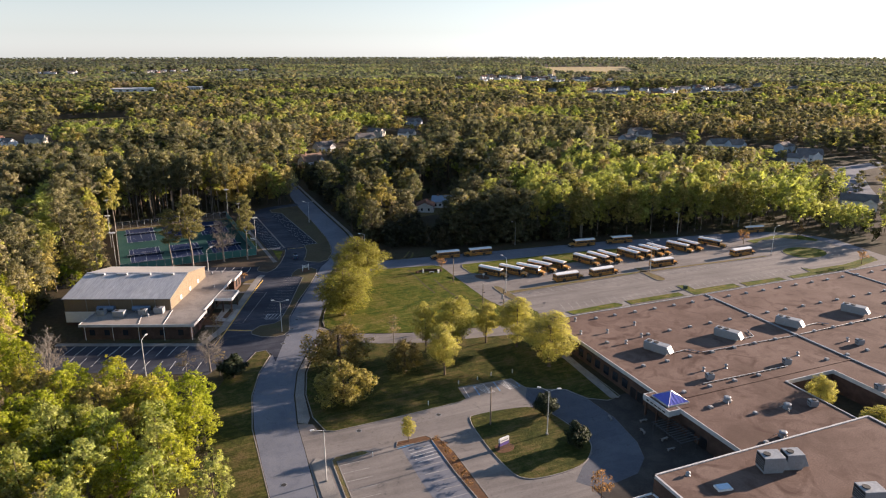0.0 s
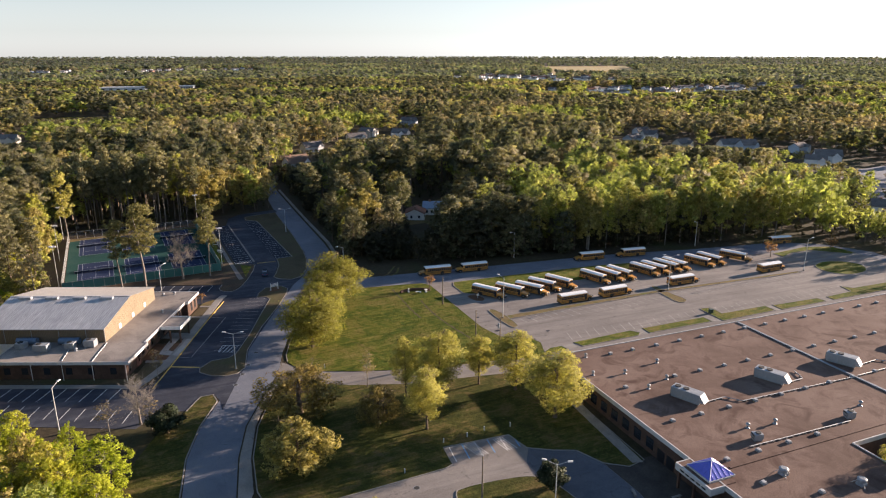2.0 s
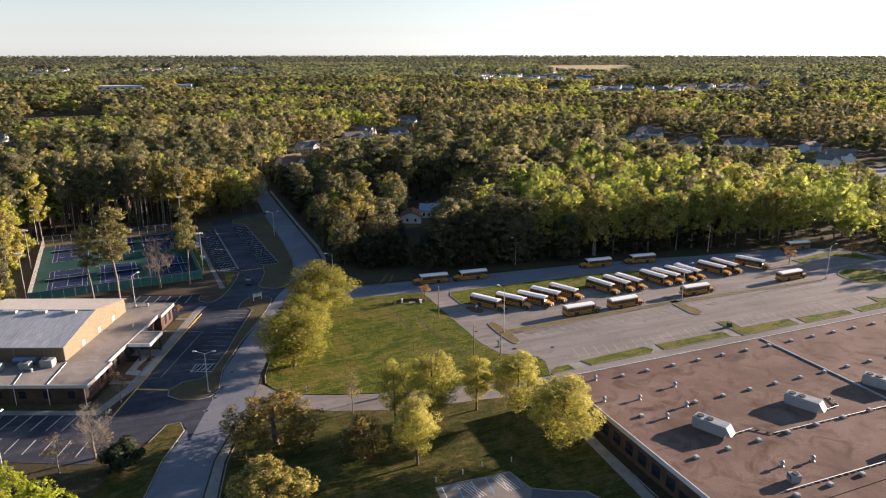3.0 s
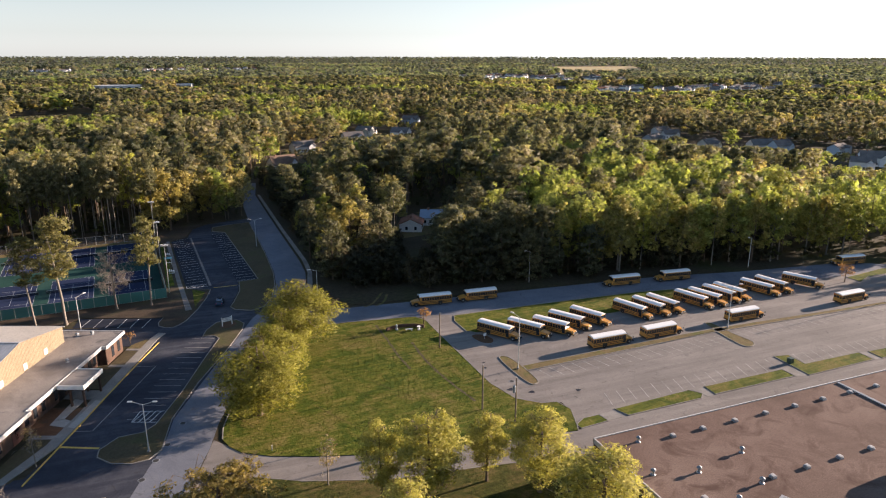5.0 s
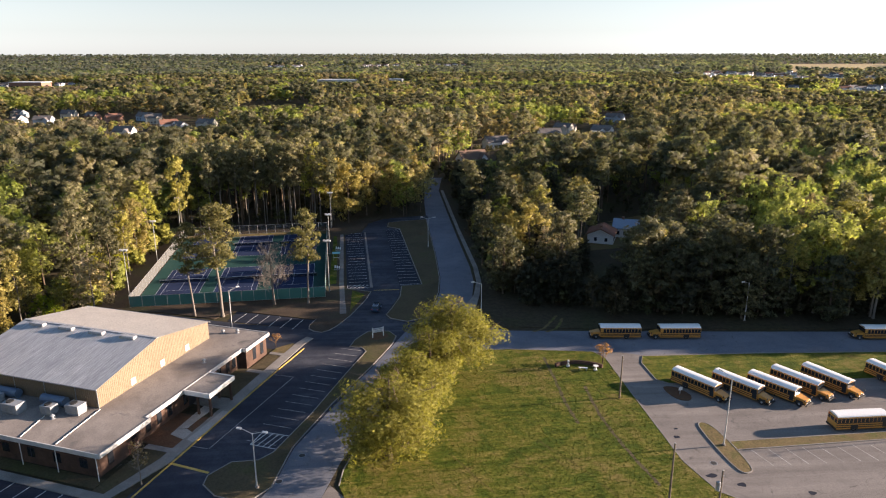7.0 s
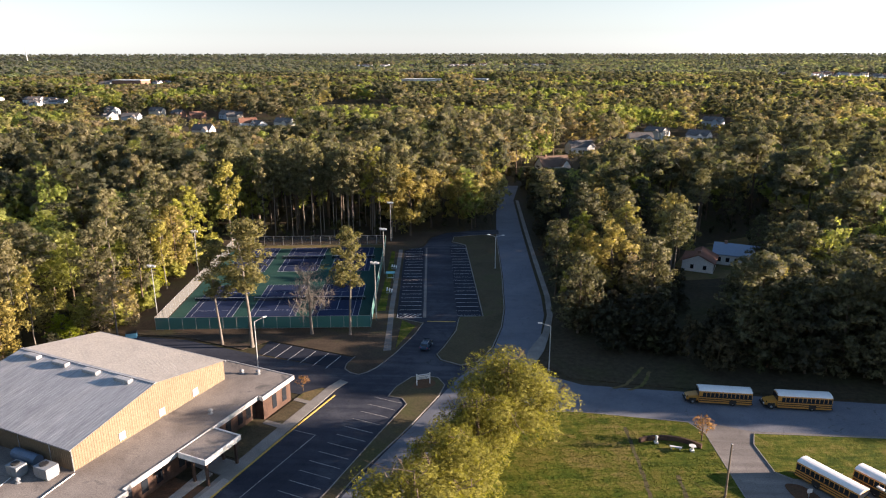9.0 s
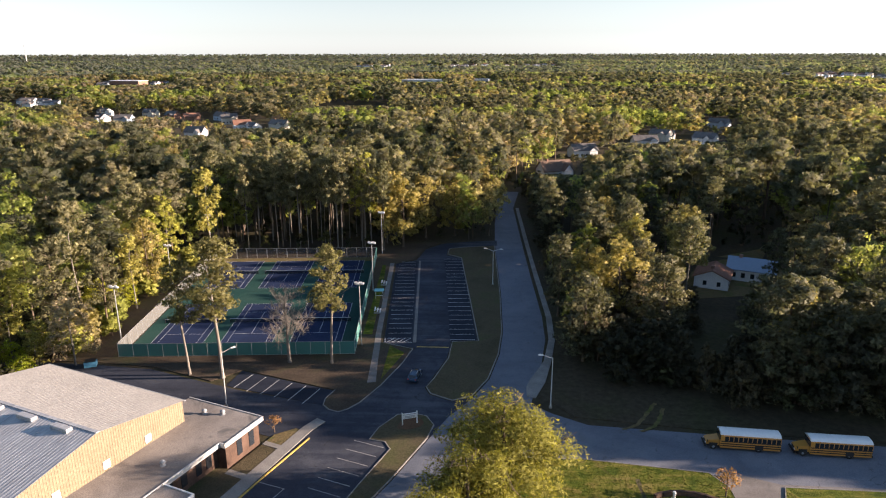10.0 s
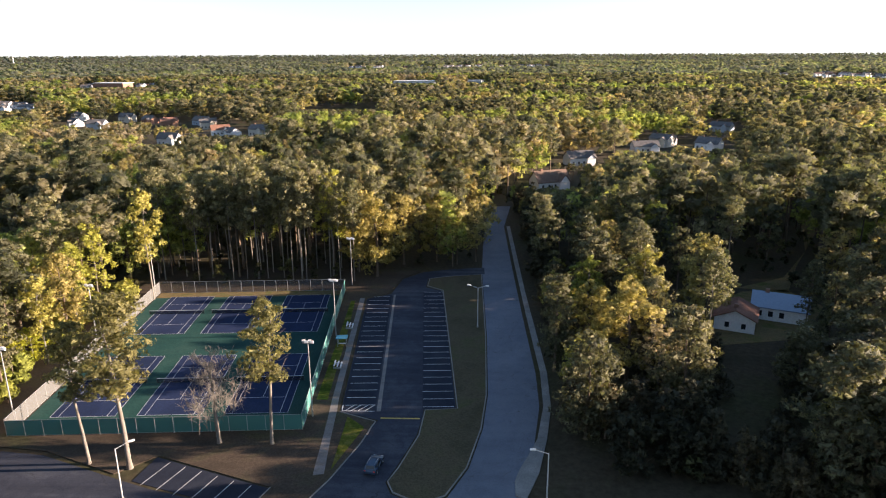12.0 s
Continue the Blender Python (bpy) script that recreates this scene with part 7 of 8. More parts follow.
def plant(key, x, y, h, rz=None, i=None, z=0.1, label="", group="", wide=1.0):
    src = KINDS[key]
    i = int(rng.integers(len(src))) if i is None else i % len(src)
    t, h0 = src[i]
    s = h / h0
    m = Matrix.Translation((x, y, z)) @ Matrix.Rotation(rng.uniform(0, 6.28) if rz is None else rz, 4, "Z") @ Matrix.Diagonal((s * wide, s * wide, s, 1))
    if (key, i) not in USED:
        USED.add((key, i))
        o = t
    else:
        o = copy_thing(t, Matrix.Identity(4))
    o.matrix_basis = m
    if label:
        o["label"] = label
    if group:
        o["group"] = group
    return o


BARE_W = (-31.5, 166.0)
for x, y, h, k, w in ((-33.5, 243.5, 5.5, "lime", 1.5), (-37, 246, 7, "lime", 1.4), (-31, 256, 6, "shrub", 1.3), (-33, 263, 7, "shrub", 1.2), (-31.5, 272, 6.5, "shrub", 1.2), (-33.5, 281, 8, "lime", 1.3), (-32, 289, 6.5, "shrub", 1.3), (-36, 252, 9, "green", 1.5),
                      (-38, 264, 9, "green", 1.4), (-37, 277, 9, "lime", 1.4), (-38, 295, 9, "green", 1.4), (-33, 302, 7, "shrub", 1.3), (-43, 249, 10, "olive", 1.4), (-46, 258, 10, "green", 1.4), (-32, 313, 7, "shrub", 1.3)):
    plant(k, x, y, h, z=0.0, wide=w, group="bushes along the west wood edge")
# trees of the grounds
for x, y, h, w in ((42.6, 184.4, 15.6, 1.6), (46.4, 194, 14.4, 1.25), (50.4, 203.4, 14.4, 1.2), (55.0, 212.4, 16.6, 1.5)):
    plant("oak", x, y, h, group="row of oaks by the field", wide=w)
plant("oak_open", 33.8, 153.0, 10.0, wide=2.0)
plant("oak_gold", 30.0, 133.4, 9.4, wide=1.25)
plant("oak_open", 47.6, 142.7, 8.2, wide=1.25, label="dusky round tree with sparse dark leaves")
plant("thin", 49.8, 158.6, 9)
plant("yellow", 55.8, 137.2, 14.4, wide=1.15)
plant("yellow", 62.6, 148.0, 17.4, wide=1.3)
plant("yellow", 56.4, 151.4, 14.8, wide=0.95)
plant("yellow", 73.2, 150.4, 12.8, wide=1.15)
plant("yellow", 79.6, 145.0, 14.8, wide=1.5)
plant("yellow", 81.6, 131.6, 15.4, wide=1.8)
plant("holly", 68.8, 111.4, 6.0)
plant("holly", 68.3, 98.6, 5.8)
plant("yellow", 38.1, 112.9, 6.2, wide=1.0, label="small golden tree in a mulch bed")
plant("rust", 63.0, 82.6, 6.0)
plant("rust", 86, 214.5, 5.0)
plant("rust", 213, 199.5, 6.5)
plant("rust", 240, 197, 6.5)
plant("rust", 232, 162, 6.0)
plant("rust", 18.6, 227.6 + 0.5, 3.4)
plant("thin", 6.6, 180.8, 7.5)
plant("court_pine", -3.5, 247.4, 23.5, 3.14, 0, wide=1.1, label="lone pine leaning on a long pale trunk")
plant("court_pine", 3.2, 246.6, 28.0, 3.0, 1, wide=1.3)
plant("court_pine", 22.7, 253.7, 24.8, 0.5, 0, wide=1.05)
plant("bare", 14.2, 253.7, 16.2, wide=1.0)
plant("bare", 3.4, 160.6, 10.5, wide=1.1)
plant("thin", -2, 158, 8, wide=1.3)
for x, y, h, k in ((-37.5, 168.5, 13, "lime"), (-43, 172, 15, "lime"), (-43.5, 181, 14, "tan"), (-47, 189, 16, "lime"), (-46, 198, 15, "tan"), (-47.5, 207, 17, "lime"), (-45, 216, 17, "olive"), (-42.5, 225, 17, "pine_full"), (-41.5, 234, 16, "olive"), (-50, 176, 15, "tan"), (-53, 186, 17, "lime"), (-54, 198, 18, "lime"), (-53, 210, 18, "pine_full")):
    plant(k, x, y, h, wide=1.15, z=0.0, group="trees beside the gymnasium")
plant("bare", BARE_W[0], BARE_W[1], 14.0, wide=0.85, label="bare brown-twigged tree at the lot edge")
plant("thin", 5.5, 157.6, 7, wide=1.3)
plant("holly", 8.4, 155.0, 6.6, wide=1.25, label="dense dull evergreen at the lot corner")
plant("yellow", 123.9, 90.2, 9.6, wide=1.3, label="small yellow-green tree in the school courtyard")
plant("yellow", 127.4, 79.6, 6.8, wide=2.2, label="low spreading yellow-green tree in the school courtyard")
for i in range(7):
    plant("rust", 43.3 + 0.3 * (i % 2), 110.4 - i * 2.6, 1.5 + 0.25 * (i % 3), label="low reddish shrub in the mulch strip", group="strip shrubs", wide=1.5)

# ---- the woods ----
KEEP_OUT = [ROAD_W + ROAD_E[::-1], [(2, 40), (0, 138), (-3, 150), (-20, 157), (-44, 167), (-37, 192), (-41, 206), (-34, 236), (-26, 250), (-30, 328), (25, 332), (31, 347), (60, 347), (60, 430), (74, 430), (70, 290), (70, 256), (76, 244), (100, 238), (130, 232.5), (160, 228.5), (190, 224), (214, 219.5), (236, 217), (256, 206), (262, 180), (262, 140), (275, 40)],
            [(106, 294), (126, 298), (140, 318), (136, 330), (124, 328), (112, 316), (105, 302)], [(99, 240), (90, 240), (90, 262), (100, 288), (106, 300), (132, 308), (124, 290), (109, 262)],
            [(124, 331), (140, 340), (158, 366), (186, 432), (200, 440), (178, 398), (164, 376), (148, 350), (136, 328)], [(325, 228), (341, 226), (380, 262), (425, 300), (480, 312), (480, 336), (408, 330), (356, 284)], FAR_FIELD]
CLEAR = [(x, y, 12 if y < 900 else 13) for x, y in HOUSES] + [(90, 468, 14), (114.6, 306.6, 6), (127.0, 312.0, 7), (POND[0], POND[1], 34), (-58, 1545, 40), (62, 1580, 22), (-600, 1400, 45)]


def free(x, y):
    ok = np.ones(len(x), bool)
    for poly in KEEP_OUT:
        ok &= ~inside(x, y, poly)
    for cx, cy, r in CLEAR:
        d = np.hypot(x - cx, y - cy)
        ok &= d > r
    return ok


def cap(x, y):
    """How tall trees may grow: gardens before the houses hold only low ones."""
    top = np.full(len(x), 99.0)
    for cx, cy, r in CLEAR:
        u = np.array([cx - 45.0, cy - 100.0])
        dist = np.linalg.norm(u)
        u /= dist
        along = (cx - x) * u[0] + (cy - y) * u[1]
        side = np.abs((x - cx) * u[1] - (y - cy) * u[0])
        k = (along > 0) & (along < 500) & (side < r * 1.15)
        top[k] = np.minimum(top[k], 1.5 + along[k] * 62.0 / dist)
    return top


def in_view(x, y):
    az0 = np.degrees(np.arctan2(x, y))
    az1 = np.degrees(np.arctan2(x - 54, y - 150))
    r = np.hypot(x, y)
    return ((az0 > -37) & (az0 < 57)) | ((az1 > -38) & (az1 < 34) & (y > 150)) | ((r < 190) & (x < 10) & (y > 70))


def scatter(r0, r1, step, seed):
    r = np.random.default_rng(seed)
    n = int(r1 / step) + 1
    gx, gy = np.meshgrid(np.arange(-n, n + 1) * step, np.arange(-int(150 / step), n + 1) * step)
    x = (gx + r.uniform(-0.45, 0.45, gx.shape) * step).ravel() + 40
    y = (gy + r.uniform(-0.45, 0.45, gy.shape) * step).ravel() + 200
    d = np.hypot(x - 40, y - 200)
    k = (d >= r0) & (d < r1) & in_view(x, y)
    x, y = x[k], y[k]
    k = free(x, y)
    return x[k], y[k]


def patch(x, y, f, o):
    """A slow wandering value from 0 to 1 over the land."""
    return np.array([0.5 + 0.5 * noise.noise((a * f + o, b * f - o, o * 0.37)) * 1.6 for a, b in zip(x, y)]).clip(0, 1)


# trees that stand out along the edges of the woods
STANDING = [
    ("gold", 83.5, 277.5, 20.0, 1.4), ("pine_full", 89.8, 264.1, 20.3, 1.0), ("pine", 101.4, 287.0, 23.2, 1.1), ("green", 104.9, 302.0, 22.2, 1.2), ("pine_low", 82.2, 323.1, 21.4, 1.0),
    ("pine_low", 104.9, 339.0, 20.0, 1.2), ("pine_low", 128.0, 302.0, 17.0, 0.95), ("pine", 121.5, 333.0, 24.5, 1.2), ("gold", 109.0, 247.5, 21.0, 1.2), ("pine_full", 114.5, 252.0, 20.0, 1.25),
    ("pine_full", 76.0, 262.0, 14.0, 1.2), ("olive", 77.5, 285.0, 17.5, 1.25), ("green", 90.5, 297.0, 21.0, 1.3), ("pine_low", 93.0, 312.0, 21.5, 1.1), ("green", 80.0, 303.0, 17.0, 1.2),
    ("pine_low", 139.0, 304.0, 17.0, 1.0), ("pine_full", 131.0, 284.0, 12.0, 1.5), ("pine_full", 122.0, 270.0, 16.5, 1.4), ("pine_full", 113.5, 274.0, 13.0, 1.3), ("pine_full", 119.5, 283.0, 10.5, 1.4), ("tan", 87.5, 271.0, 14.0, 1.3), ("dusky", 117.0, 262.0, 17.0, 1.3), ("pine_full", 129.0, 256.0, 20.5, 1.3), ("pine_full", 138.0, 268.0, 20.5, 1.3),
    ("pine_full", 156.8, 253.6, 21.5, 1.3), ("green", 157.0, 232.5, 24.5, 1.1), ("green", 175.9, 235.0, 24.8, 1.1), ("green", 187.0, 300.0, 22.0, 1.2), ("green", 208.9, 258.3, 25.2, 1.2), ("green", 232.6, 247.3, 24.2, 1.2),
    ("green", 163.3, 255.2, 24.6, 1.2), ("green", 240.3, 251.6, 24.8, 1.2), ("green", 239.3, 221.5, 20.0, 1.2), ("green", 279.4, 216.0, 13.5, 1.3), ("olive", 140.2, 275.3, 13.5, 1.3), ("gold", 133.5, 243.0, 19.0, 1.1),
    ("slim", -33.8, 307.4, 22.5, 1.3), ("slim", -25.8, 317.5, 29.2, 1.0), ("pine", -40.0, 274.0, 28.8, 1.1), ("pine", -42.6, 306.3, 29.5, 1.1), ("pine_low", -34.8, 257.9, 24.0, 1.1), ("pine_low", -29.5, 266.5, 20.8, 1.0),
    ("tan", -27.8, 250.5, 15.0, 1.15), ("green", -33.0, 247.0, 8.5, 1.3), ("pine_low", -39.7, 287.5, 24.5, 1.1), ("olive", -32.0, 291.0, 21.0, 1.1), ("slim", -30.5, 281.0, 19.0, 1.2), ("slim", -34.0, 298.0, 21.0, 1.2),
    ("pine", -17.1, 335.0, 30.3, 1.1), ("slim", 16.0, 337.4, 30.2, 1.1), ("gold", 28.2, 337.5, 23.2, 1.2), ("olive", 34.5, 349.0, 22.0, 1.2), ("gold", 44.0, 352.0, 18.0, 1.2), ("pine", -4.1, 334.5, 32.5, 1.1), ("pine", 7.8, 335.0, 31.0, 1.1), ("olive", 22.0, 343.0, 25.0, 1.2),
]
SX, SY = np.array([q[1] for q in STANDING]), np.array([q[2] for q in STANDING])
for key, x, y, h, w in STANDING:
    plant(key, x, y, h, z=0.0, group="woodland edge", wide=w)

NX, NY = scatter(0, 330, 9.6, 1)
apart = np.min(np.hypot(NX[:, None] - SX[None], NY[:, None] - SY[None]), 1) > 6.0
NX, NY = NX[apart], NY[apart]
dist = np.hypot(NX - 45, NY - 215)
order = np.argsort(dist)
NX, NY = NX[order], NY[order]
ka = patch(NX, NY, 0.013, 3.0)
ktop = cap(NX, NY)


def species(x, y, k, u):
    """Which tree grows here: pines behind the courts, leafy trees to the east, west and south-west."""
    if y < 176 and x < 20:
        return "lime" if u < 0.78 else "olive" if u < 0.9 else "thin"
    if x > 146 and y < 300:
        return "green" if u < 0.68 else "olive" if u < 0.8 else "pine_low"
    if x < -24 and y < 345:
        return "slim" if u < 0.36 else "green" if u < 0.5 else "olive" if u < 0.6 else "pine" if u < 0.78 else "pine_low"
    if 66 < x <= 146 and y < 275:
        return "pine_full" if u < 0.66 else "dusky" if u < 0.86 else "olive"
    if 66 < x <= 146 and y < 345:
        return "pine_full" if u < 0.42 else "pine_low" if u < 0.7 else "green" if u < 0.8 else "olive" if u < 0.9 else "pine"
    if 34 < x < 66 and y < 440:
        return "olive" if u < 0.5 else "gold" if u < 0.66 else "green" if u < 0.8 else "pine"
    if y < 400:
        return "pine" if u < 0.62 + 0.4 * (k - 0.5) else "slim" if u < 0.76 else "olive" if u < 0.9 else "green"
    return "pine" if u < 0.34 + 0.6 * (k - 0.5) else "pine_low" if u < 0.56 else "olive" if u < 0.74 else "gold" if u < 0.82 else "green"


NEAR = 40
near_done = 0
rest = []
ur = np.random.default_rng(11)
TALL = {"pine": 27.5, "pine_low": 22.5, "green": 20, "olive": 20, "gold": 20, "thin": 9, "lime": 15.5, "dusky": 14.5, "slim": 24, "pine_full": 20}
for x, y, k, tall in zip(NX, NY, ka, ktop):
    key = species(x, y, k, ur.random())
    h = TALL[key] * ur.uniform(0.78, 1.12)
    if y < 176 and x < 20:
        h = ur.uniform(11, 17) if y < 138 else ur.uniform(8, 11.5)
    if 66 < x < 146 and y < 345:
        h = min(h, ur.uniform(17.5, 23.5))
    if x > 146 and y < 300:
        h = ur.uniform(20, 25.5) if x < 262 else ur.uniform(13, 18)
    if 78 < x < 103 and y < 262:
        key, h = "dusky", ur.uniform(6, 11)
    if tall < 4:
        continue
    h = min(h, tall)
    if near_done < NEAR:
        plant(key, float(x), float(y), float(h), z=0.0, group="woodland edge", wide=float(ur.uniform(0.95, 1.25)))
        near_done += 1
    else:
        rest.append((x, y, key, h))
# young lime-green growth filling the south-western corner up to the lot
for i in range(66):
    x, y = -58 + (i % 11) * 5.7 + ur.uniform(-1.8, 1.8), 110 + (i // 11) * 8.6 + ur.uniform(-2.5, 2.5)
    if free(np.array([x]), np.array([y]))[0] and x < -0.6:
        plant("lime" if i % 5 else "olive", x, y, ur.uniform(8.5, 13) if y < 138 else ur.uniform(8, 11), z=0.0, group="south-western thicket", wide=float(ur.uniform(1.1, 1.4)))
# slim pines standing close behind the courts
for i in range(46):
    x, y = -33 + (i % 16) * 4.3 + ur.uniform(-1.4, 1.4), 334 + (i // 16) * 8.5 + ur.uniform(-2.5, 2.5)
    if free(np.array([x]), np.array([y]))[0]:
        plant("pine", x, y, ur.uniform(24, 32), z=0.0, group="pines behind the courts", wide=float(ur.uniform(0.62, 0.85)))
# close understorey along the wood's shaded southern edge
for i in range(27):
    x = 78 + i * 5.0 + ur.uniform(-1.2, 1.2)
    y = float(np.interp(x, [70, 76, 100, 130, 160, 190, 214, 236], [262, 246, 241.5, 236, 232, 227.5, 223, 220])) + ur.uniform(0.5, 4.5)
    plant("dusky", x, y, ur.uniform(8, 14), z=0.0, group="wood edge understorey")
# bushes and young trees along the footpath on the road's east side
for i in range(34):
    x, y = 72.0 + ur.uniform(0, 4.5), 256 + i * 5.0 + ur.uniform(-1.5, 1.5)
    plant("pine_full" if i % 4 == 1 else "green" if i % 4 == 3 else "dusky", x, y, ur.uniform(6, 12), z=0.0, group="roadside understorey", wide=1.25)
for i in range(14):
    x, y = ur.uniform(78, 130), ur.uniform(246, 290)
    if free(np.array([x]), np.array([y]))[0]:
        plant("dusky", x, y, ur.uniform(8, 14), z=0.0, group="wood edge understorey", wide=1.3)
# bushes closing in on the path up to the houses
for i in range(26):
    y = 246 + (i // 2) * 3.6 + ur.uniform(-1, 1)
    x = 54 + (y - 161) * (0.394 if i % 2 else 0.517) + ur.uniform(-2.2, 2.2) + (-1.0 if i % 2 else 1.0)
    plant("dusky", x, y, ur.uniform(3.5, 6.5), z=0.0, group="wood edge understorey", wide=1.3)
# tall front row of the wood along the bus road
for i in range(22):
    x = 106 + i * 6.4 + ur.uniform(-1.6, 1.6)
    y = float(np.interp(x, [70, 76, 100, 130, 160, 190, 214, 236, 262], [262, 246, 241.5, 236, 231, 226.5, 222, 219.5, 208])) + ur.uniform(0.5, 3.5)
    plant("pine_full" if i < 5 else ("green", "slim", "green", "olive")[i % 4], x, y, ur.uniform(19, 23.5) if x < 240 else ur.uniform(14, 17), z=0.0, group="woodland edge", wide=float(ur.uniform(0.95, 1.2)))
# low growth at the wood's edge
for i in range(14):
    x, y = ur.uniform(-60, 66), ur.uniform(240, 345)
    if free(np.array([x]), np.array([y]))[0]:
        plant("shrub", x, y, ur.uniform(2.5, 5), z=0.0, group="wood edge shrubs")

for key in KINDS:
    for i, (t, h) in enumerate(KINDS[key]):
        if (key, i) not in USED:
            for o in (*t.children_recursive, t):
                bpy.data.objects.remove(o)


def raised(crown, lift):
    v, nv = crown
    nv = nv + np.array([0, 0, lift])
    return v, nv / np.linalg.norm(nv, axis=1, keepdims=True)


def template(key, tris, seed):
    """A crown one metre high: fewer, larger sprays the farther off it stands."""
    r = np.random.default_rng(seed)
    lift = 0.4 if tris > 300 else 0.9 if tris > 140 else 1.8
    n = 26 if tris > 1000 else 16 if tris > 300 else 9 if tris > 60 else 6
    if key.startswith("pine"):
        subs = 3 if tris > 300 else 2
        return raised(pine_crown(r, 1.0, 0.55 if key == "pine" else 0.32, 0.23, n, subs, max(1, tris // (n * subs + 2)), 0.033 * (420 / tris) ** 0.5, 0.55), lift)
    subs = 9 if tris > 1000 else 7 if tris > 300 else 4 if tris > 60 else 2
    n = 13 if tris > 1000 else 10 if tris > 300 else 7 if tris > 60 else 5
    return raised(lobed_crown(r, 1.0, 0.2, 0.29, n, subs, max(1, tris // (n * subs)), 0.038 * (420 / tris) ** 0.5, 1.3, 0.55), lift)


def woods(name, label, pts, tris, materials, with_trunk, seed, spread=1.0):
    """One joined object for each sort of leaf."""
    r = np.random.default_rng(seed)
    temps = {k: [template(k, tris, seed + i) for i in range(4)] for k in ("pine", "pine_low", "green", "olive")}
    lots = {"pine": ([], [], []), "broad": ([], [], [])}
    trunks = []
    for x, y, key, h, tint in pts:
        key = "green" if key in ("thin", "lime", "dusky", "slim", "gold") else "pine_low" if key == "pine_full" else key
        v, nv = temps[key][int(r.integers(4))]
        a = r.uniform(0, 6.283)
        c, s = math.cos(a), math.sin(a)
        w = h * (r.uniform(1.0, 1.4) if key.startswith("pine") else r.uniform(0.9, 1.3)) * spread
        q = np.stack([(v[:, 0] * c - v[:, 1] * s) * w + x, (v[:, 0] * s + v[:, 1] * c) * w + y, v[:, 2] * h], 1)
        q[:, 2] += float(rise(x, y)) if abs(x) + y > 1700 else 0.0
        lot = lots["pine" if key.startswith("pine") else "broad"]
        lot[0].append(q)
        lot[1].append(np.full(len(q), tint))
        lot[2].append(np.stack([nv[:, 0] * c - nv[:, 1] * s, nv[:, 0] * s + nv[:, 1] * c, nv[:, 2]], 1))
        if with_trunk:
            trunks.append((x, y, h, 0.012 * h))
    for sort, (vs, ts, ns) in lots.items():
        if vs:
            v = np.concatenate(vs)
            ob = arrays(name + "_" + sort, v, np.arange(len(v)).reshape(-1, 3), materials[sort], None, np.concatenate(ts), np.concatenate(ns))
            tagged(ob, label + (" pines" if sort == "pine" else " leafy trees"), "trees", "", "stuff")
    if trunks:
        T = np.array(trunks)
        k = 4
        V = []
        for j in range(k):
            a = 2 * math.pi * j / k
            V.append(np.stack([T[:, 0] + T[:, 3] * math.cos(a), T[:, 1] + T[:, 3] * math.sin(a), np.zeros(len(T))], 1))
        for j in range(k):
            a = 2 * math.pi * j / k
            V.append(np.stack([T[:, 0] + 0.4 * T[:, 3] * math.cos(a), T[:, 1] + 0.4 * T[:, 3] * math.sin(a), T[:, 2] * 0.8], 1))
        v = np.stack(V, 1)
        f = np.array([[j, (j + 1) % k, k + (j + 1) % k, k + j] for j in range(k)])
        F = (f[None] + (np.arange(len(T)) * 2 * k)[:, None, None]).reshape(-1, 4)
        tagged(arrays(name + "_trunks", v.reshape(-1, 3), F, BARK), "thin brown trunks of the" + label[3:] + " trees", "trees", "", "stuff")


PINE_WOOD = [(0.0, (0.105, 0.11, 0.069)), (0.45, (0.16, 0.155, 0.093)), (0.75, (0.22, 0.205, 0.122)), (1.0, (0.29, 0.255, 0.158))]
BROAD_WOOD = [(0.0, (0.320, 0.360, 0.102)), (0.22, (0.400, 0.410, 0.132)), (0.42, (0.310, 0.290, 0.132)), (0.62, (0.410, 0.345, 0.150)), (0.82, (0.370, 0.290, 0.150)), (1.0, (0.320, 0.265, 0.180))]
WOOD_MATS = {"pine": leafy("pine_needles_wood", PINE_WOOD, "tint", 0.5, 3.2, 0.46), "broad": leafy("woodland_leaves", BROAD_WOOD, "tint", 0.52, 3.2, 0.46)}
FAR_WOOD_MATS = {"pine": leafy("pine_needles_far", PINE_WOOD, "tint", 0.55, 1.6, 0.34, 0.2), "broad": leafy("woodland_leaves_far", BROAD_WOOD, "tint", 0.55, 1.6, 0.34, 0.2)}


# distance haze painted into the leaf colours, greyer beyond 1500 m
FAR_HAZE_MATS = {"pine": leafy("pine_needles_distant", [(0.0, (0.16, 0.175, 0.135)), (1.0, (0.22, 0.225, 0.165))], "tint", 0.5, 0.7, 0.32, 0.12),
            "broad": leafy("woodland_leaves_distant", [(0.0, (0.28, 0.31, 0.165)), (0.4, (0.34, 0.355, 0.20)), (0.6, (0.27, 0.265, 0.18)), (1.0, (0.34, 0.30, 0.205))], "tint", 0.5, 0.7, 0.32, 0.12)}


# blue-grey haze painted into the leaves of the horizon belt
HORIZON_HAZE_MATS = {"pine": leafy("pine_needles_horizon", [(0.0, (0.13, 0.15, 0.135)), (1.0, (0.17, 0.18, 0.155))], "tint", 0.5, 0.3, 0.25, 0.1),
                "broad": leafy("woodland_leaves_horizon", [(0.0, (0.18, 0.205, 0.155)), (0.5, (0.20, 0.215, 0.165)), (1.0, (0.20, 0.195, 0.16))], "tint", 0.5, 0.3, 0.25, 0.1)}


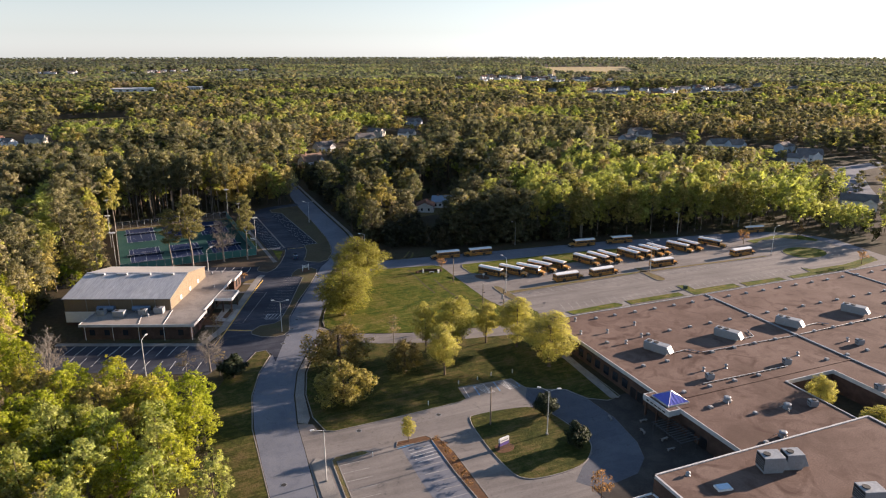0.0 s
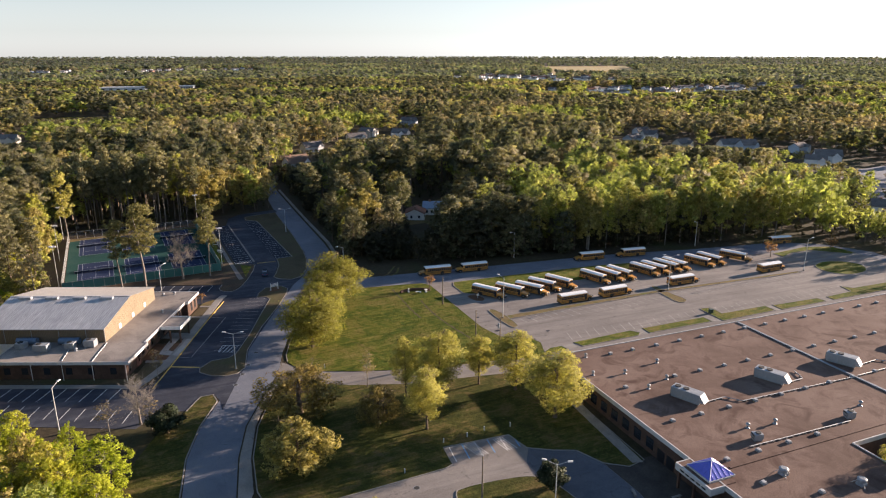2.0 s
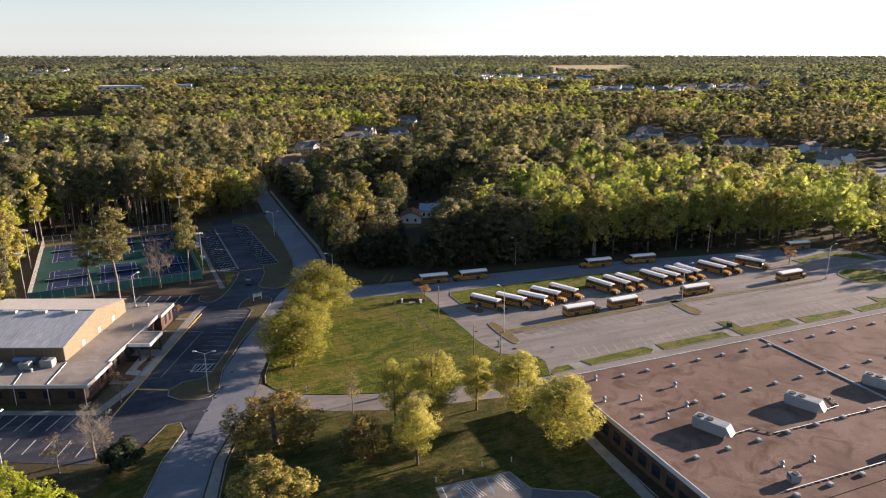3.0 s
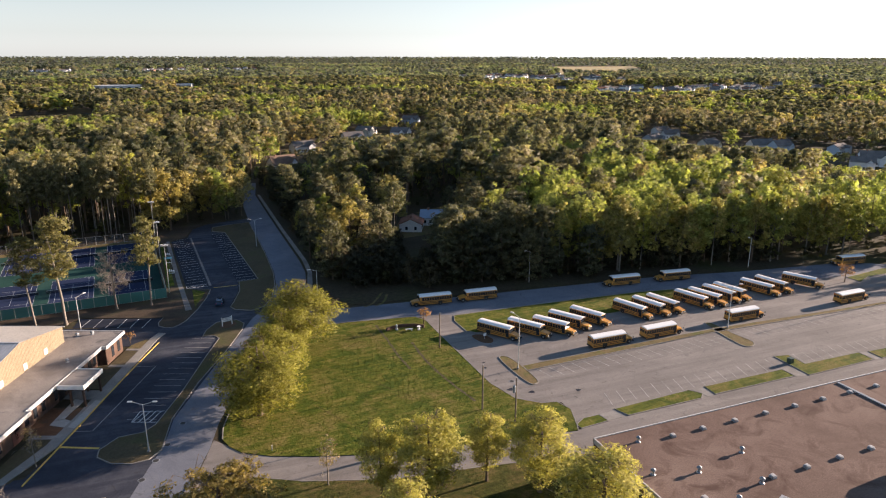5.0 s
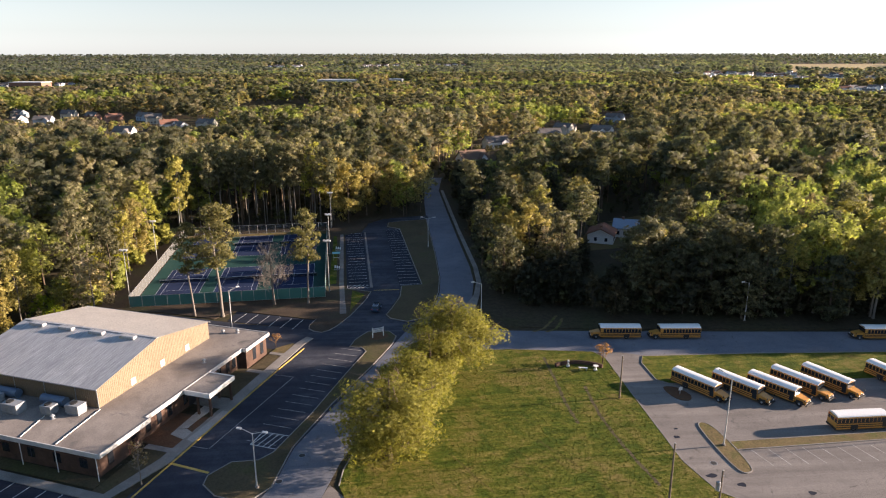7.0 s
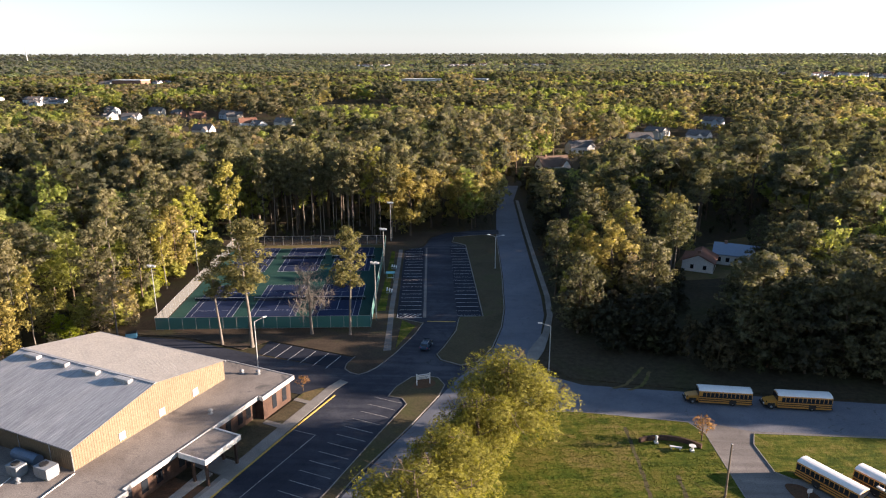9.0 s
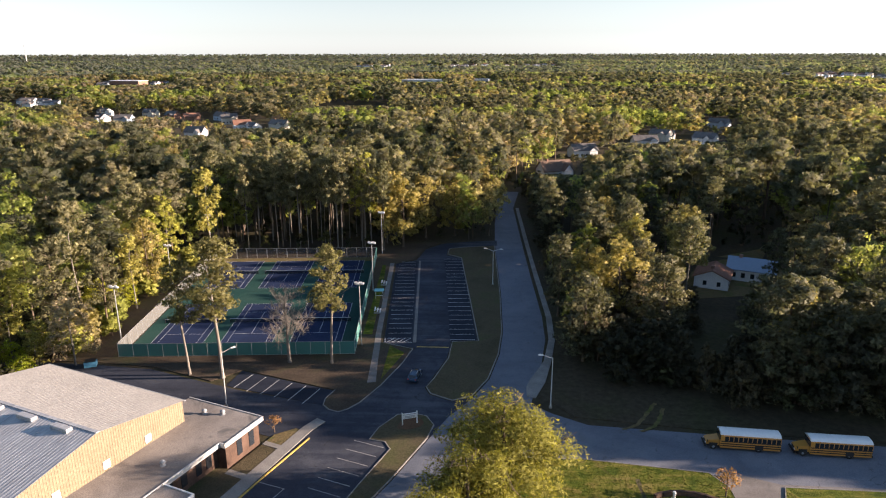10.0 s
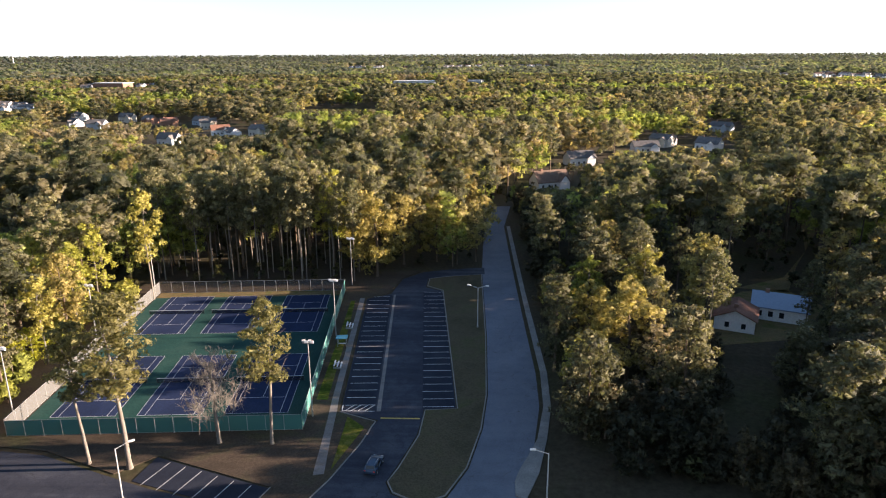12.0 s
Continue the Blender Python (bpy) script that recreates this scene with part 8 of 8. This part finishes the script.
def mixed(x, y, r, hmul=1.0, even=0.0):
    """Pine belts, golden stands and lime-green stands, each some hundred metres across."""
    k, g = patch(x, y, 0.0075, 9.0), patch(x, y, 0.010, 21.0)
    out = []
    for a, b, p, q, tall in zip(x, y, k, g, cap(x, y)):
        pine = r.random() < np.clip(0.36 + 2.4 * (p - 0.5), 0.08, 0.9)
        tint = r.random() if pine else float(np.clip(0.42 + 2.2 * (q - 0.5) + r.normal() * 0.2, 0, 1))
        key = ("pine" if r.random() < 0.3 else "pine_low") if pine else "green"
        h = (r.uniform(15, 25) if pine else r.uniform(10, 20)) * (1 - even) + 16 * even
        if tall > 4:
            out.append((a, b, key if tall > 12 else "green", min(h * hmul, tall), tint))
    return out


wr = np.random.default_rng(5)
TINT = {"green": (0.0, 0.28), "lime": (0.0, 0.2), "slim": (0.0, 0.25), "gold": (0.55, 0.7), "olive": (0.6, 1.0)}
woods("woods_edge", "the woodland edge", [(x, y, k, h, wr.uniform(*TINT.get(k, (0, 1)))) for x, y, k, h in rest[:170]], 1500, WOOD_MATS, True, 36)
woods("woods_near", "the nearer woodland", [(x, y, k, h, wr.uniform(*TINT.get(k, (0, 1)))) for x, y, k, h in rest[170:]], 430, WOOD_MATS, True, 40)
ux, uy = scatter(0, 330, 7.5, 8)
near_edge = np.hypot(ux - 45, uy - 215) < 260
# undergrowth leaves darkened to carry the shade under the trees
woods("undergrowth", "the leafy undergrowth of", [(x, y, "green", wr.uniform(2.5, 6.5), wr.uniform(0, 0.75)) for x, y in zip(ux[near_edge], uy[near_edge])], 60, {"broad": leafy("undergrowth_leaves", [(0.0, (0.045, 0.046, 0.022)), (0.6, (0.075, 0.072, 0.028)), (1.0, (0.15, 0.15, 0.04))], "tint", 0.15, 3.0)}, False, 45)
woods("woods_middle", "the middle woodland", mixed(*scatter(330, 720, 13.0, 2), wr, 1.15, 0.5), 210, WOOD_MATS, False, 50, 1.25)
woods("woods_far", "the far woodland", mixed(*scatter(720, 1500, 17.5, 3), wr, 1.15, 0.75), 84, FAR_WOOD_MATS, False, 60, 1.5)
woods("woods_distant", "the distant woodland", mixed(*scatter(1500, 2900, 24.0, 4), wr, 1.15, 0.9), 28, FAR_HAZE_MATS, False, 70, 1.7)
woods("woods_horizon", "the woodland on the horizon", mixed(*scatter(2900, 4740, 41.0, 6), wr, 0.62, 0.93), 18, HORIZON_HAZE_MATS, False, 80, 3.0)

# ---- grass tufts on the open lawns ----
def tufts(name, poly, n, size, seed, stops):
    r = np.random.default_rng(seed)
    P = np.array(poly)
    x, y = r.uniform(P[:, 0].min(), P[:, 0].max(), n), r.uniform(P[:, 1].min(), P[:, 1].max(), n)
    k = inside(x, y, poly)
    x, y = x[k], y[k]
    m = len(x)
    V = []
    for j in range(3):
        a = r.uniform(0, 6.28, m)
        s = size * r.uniform(0.5, 1.3, m)
        V.append(np.stack([np.stack([x + np.cos(a) * s, y + np.sin(a) * s, np.full(m, LAWN_TOP)], 1), np.stack([x - np.cos(a) * s, y - np.sin(a) * s, np.full(m, LAWN_TOP)], 1), np.stack([x + r.normal(size=m) * s * 0.6, y + r.normal(size=m) * s * 0.6, LAWN_TOP + s * r.uniform(0.4, 0.9, m)], 1)], 1))
    v = np.stack(V, 1).reshape(-1, 3)
    ob = arrays(name, v, np.arange(len(v)).reshape(-1, 3), leafy(name + "_blades", stops, "object", 0.3))
    tagged(ob, "short uneven grass tufts on the lawn", "grass", "", "stuff")


tufts("grass_field", FIELD, 26000, 0.11, 90, [(0.0, (0.088, 0.105, 0.018)), (1.0, (0.095, 0.11, 0.02))])
tufts("grass_lawn", LAWN, 12000, 0.09, 91, [(0.0, (0.085, 0.10, 0.022)), (1.0, (0.09, 0.105, 0.022))])
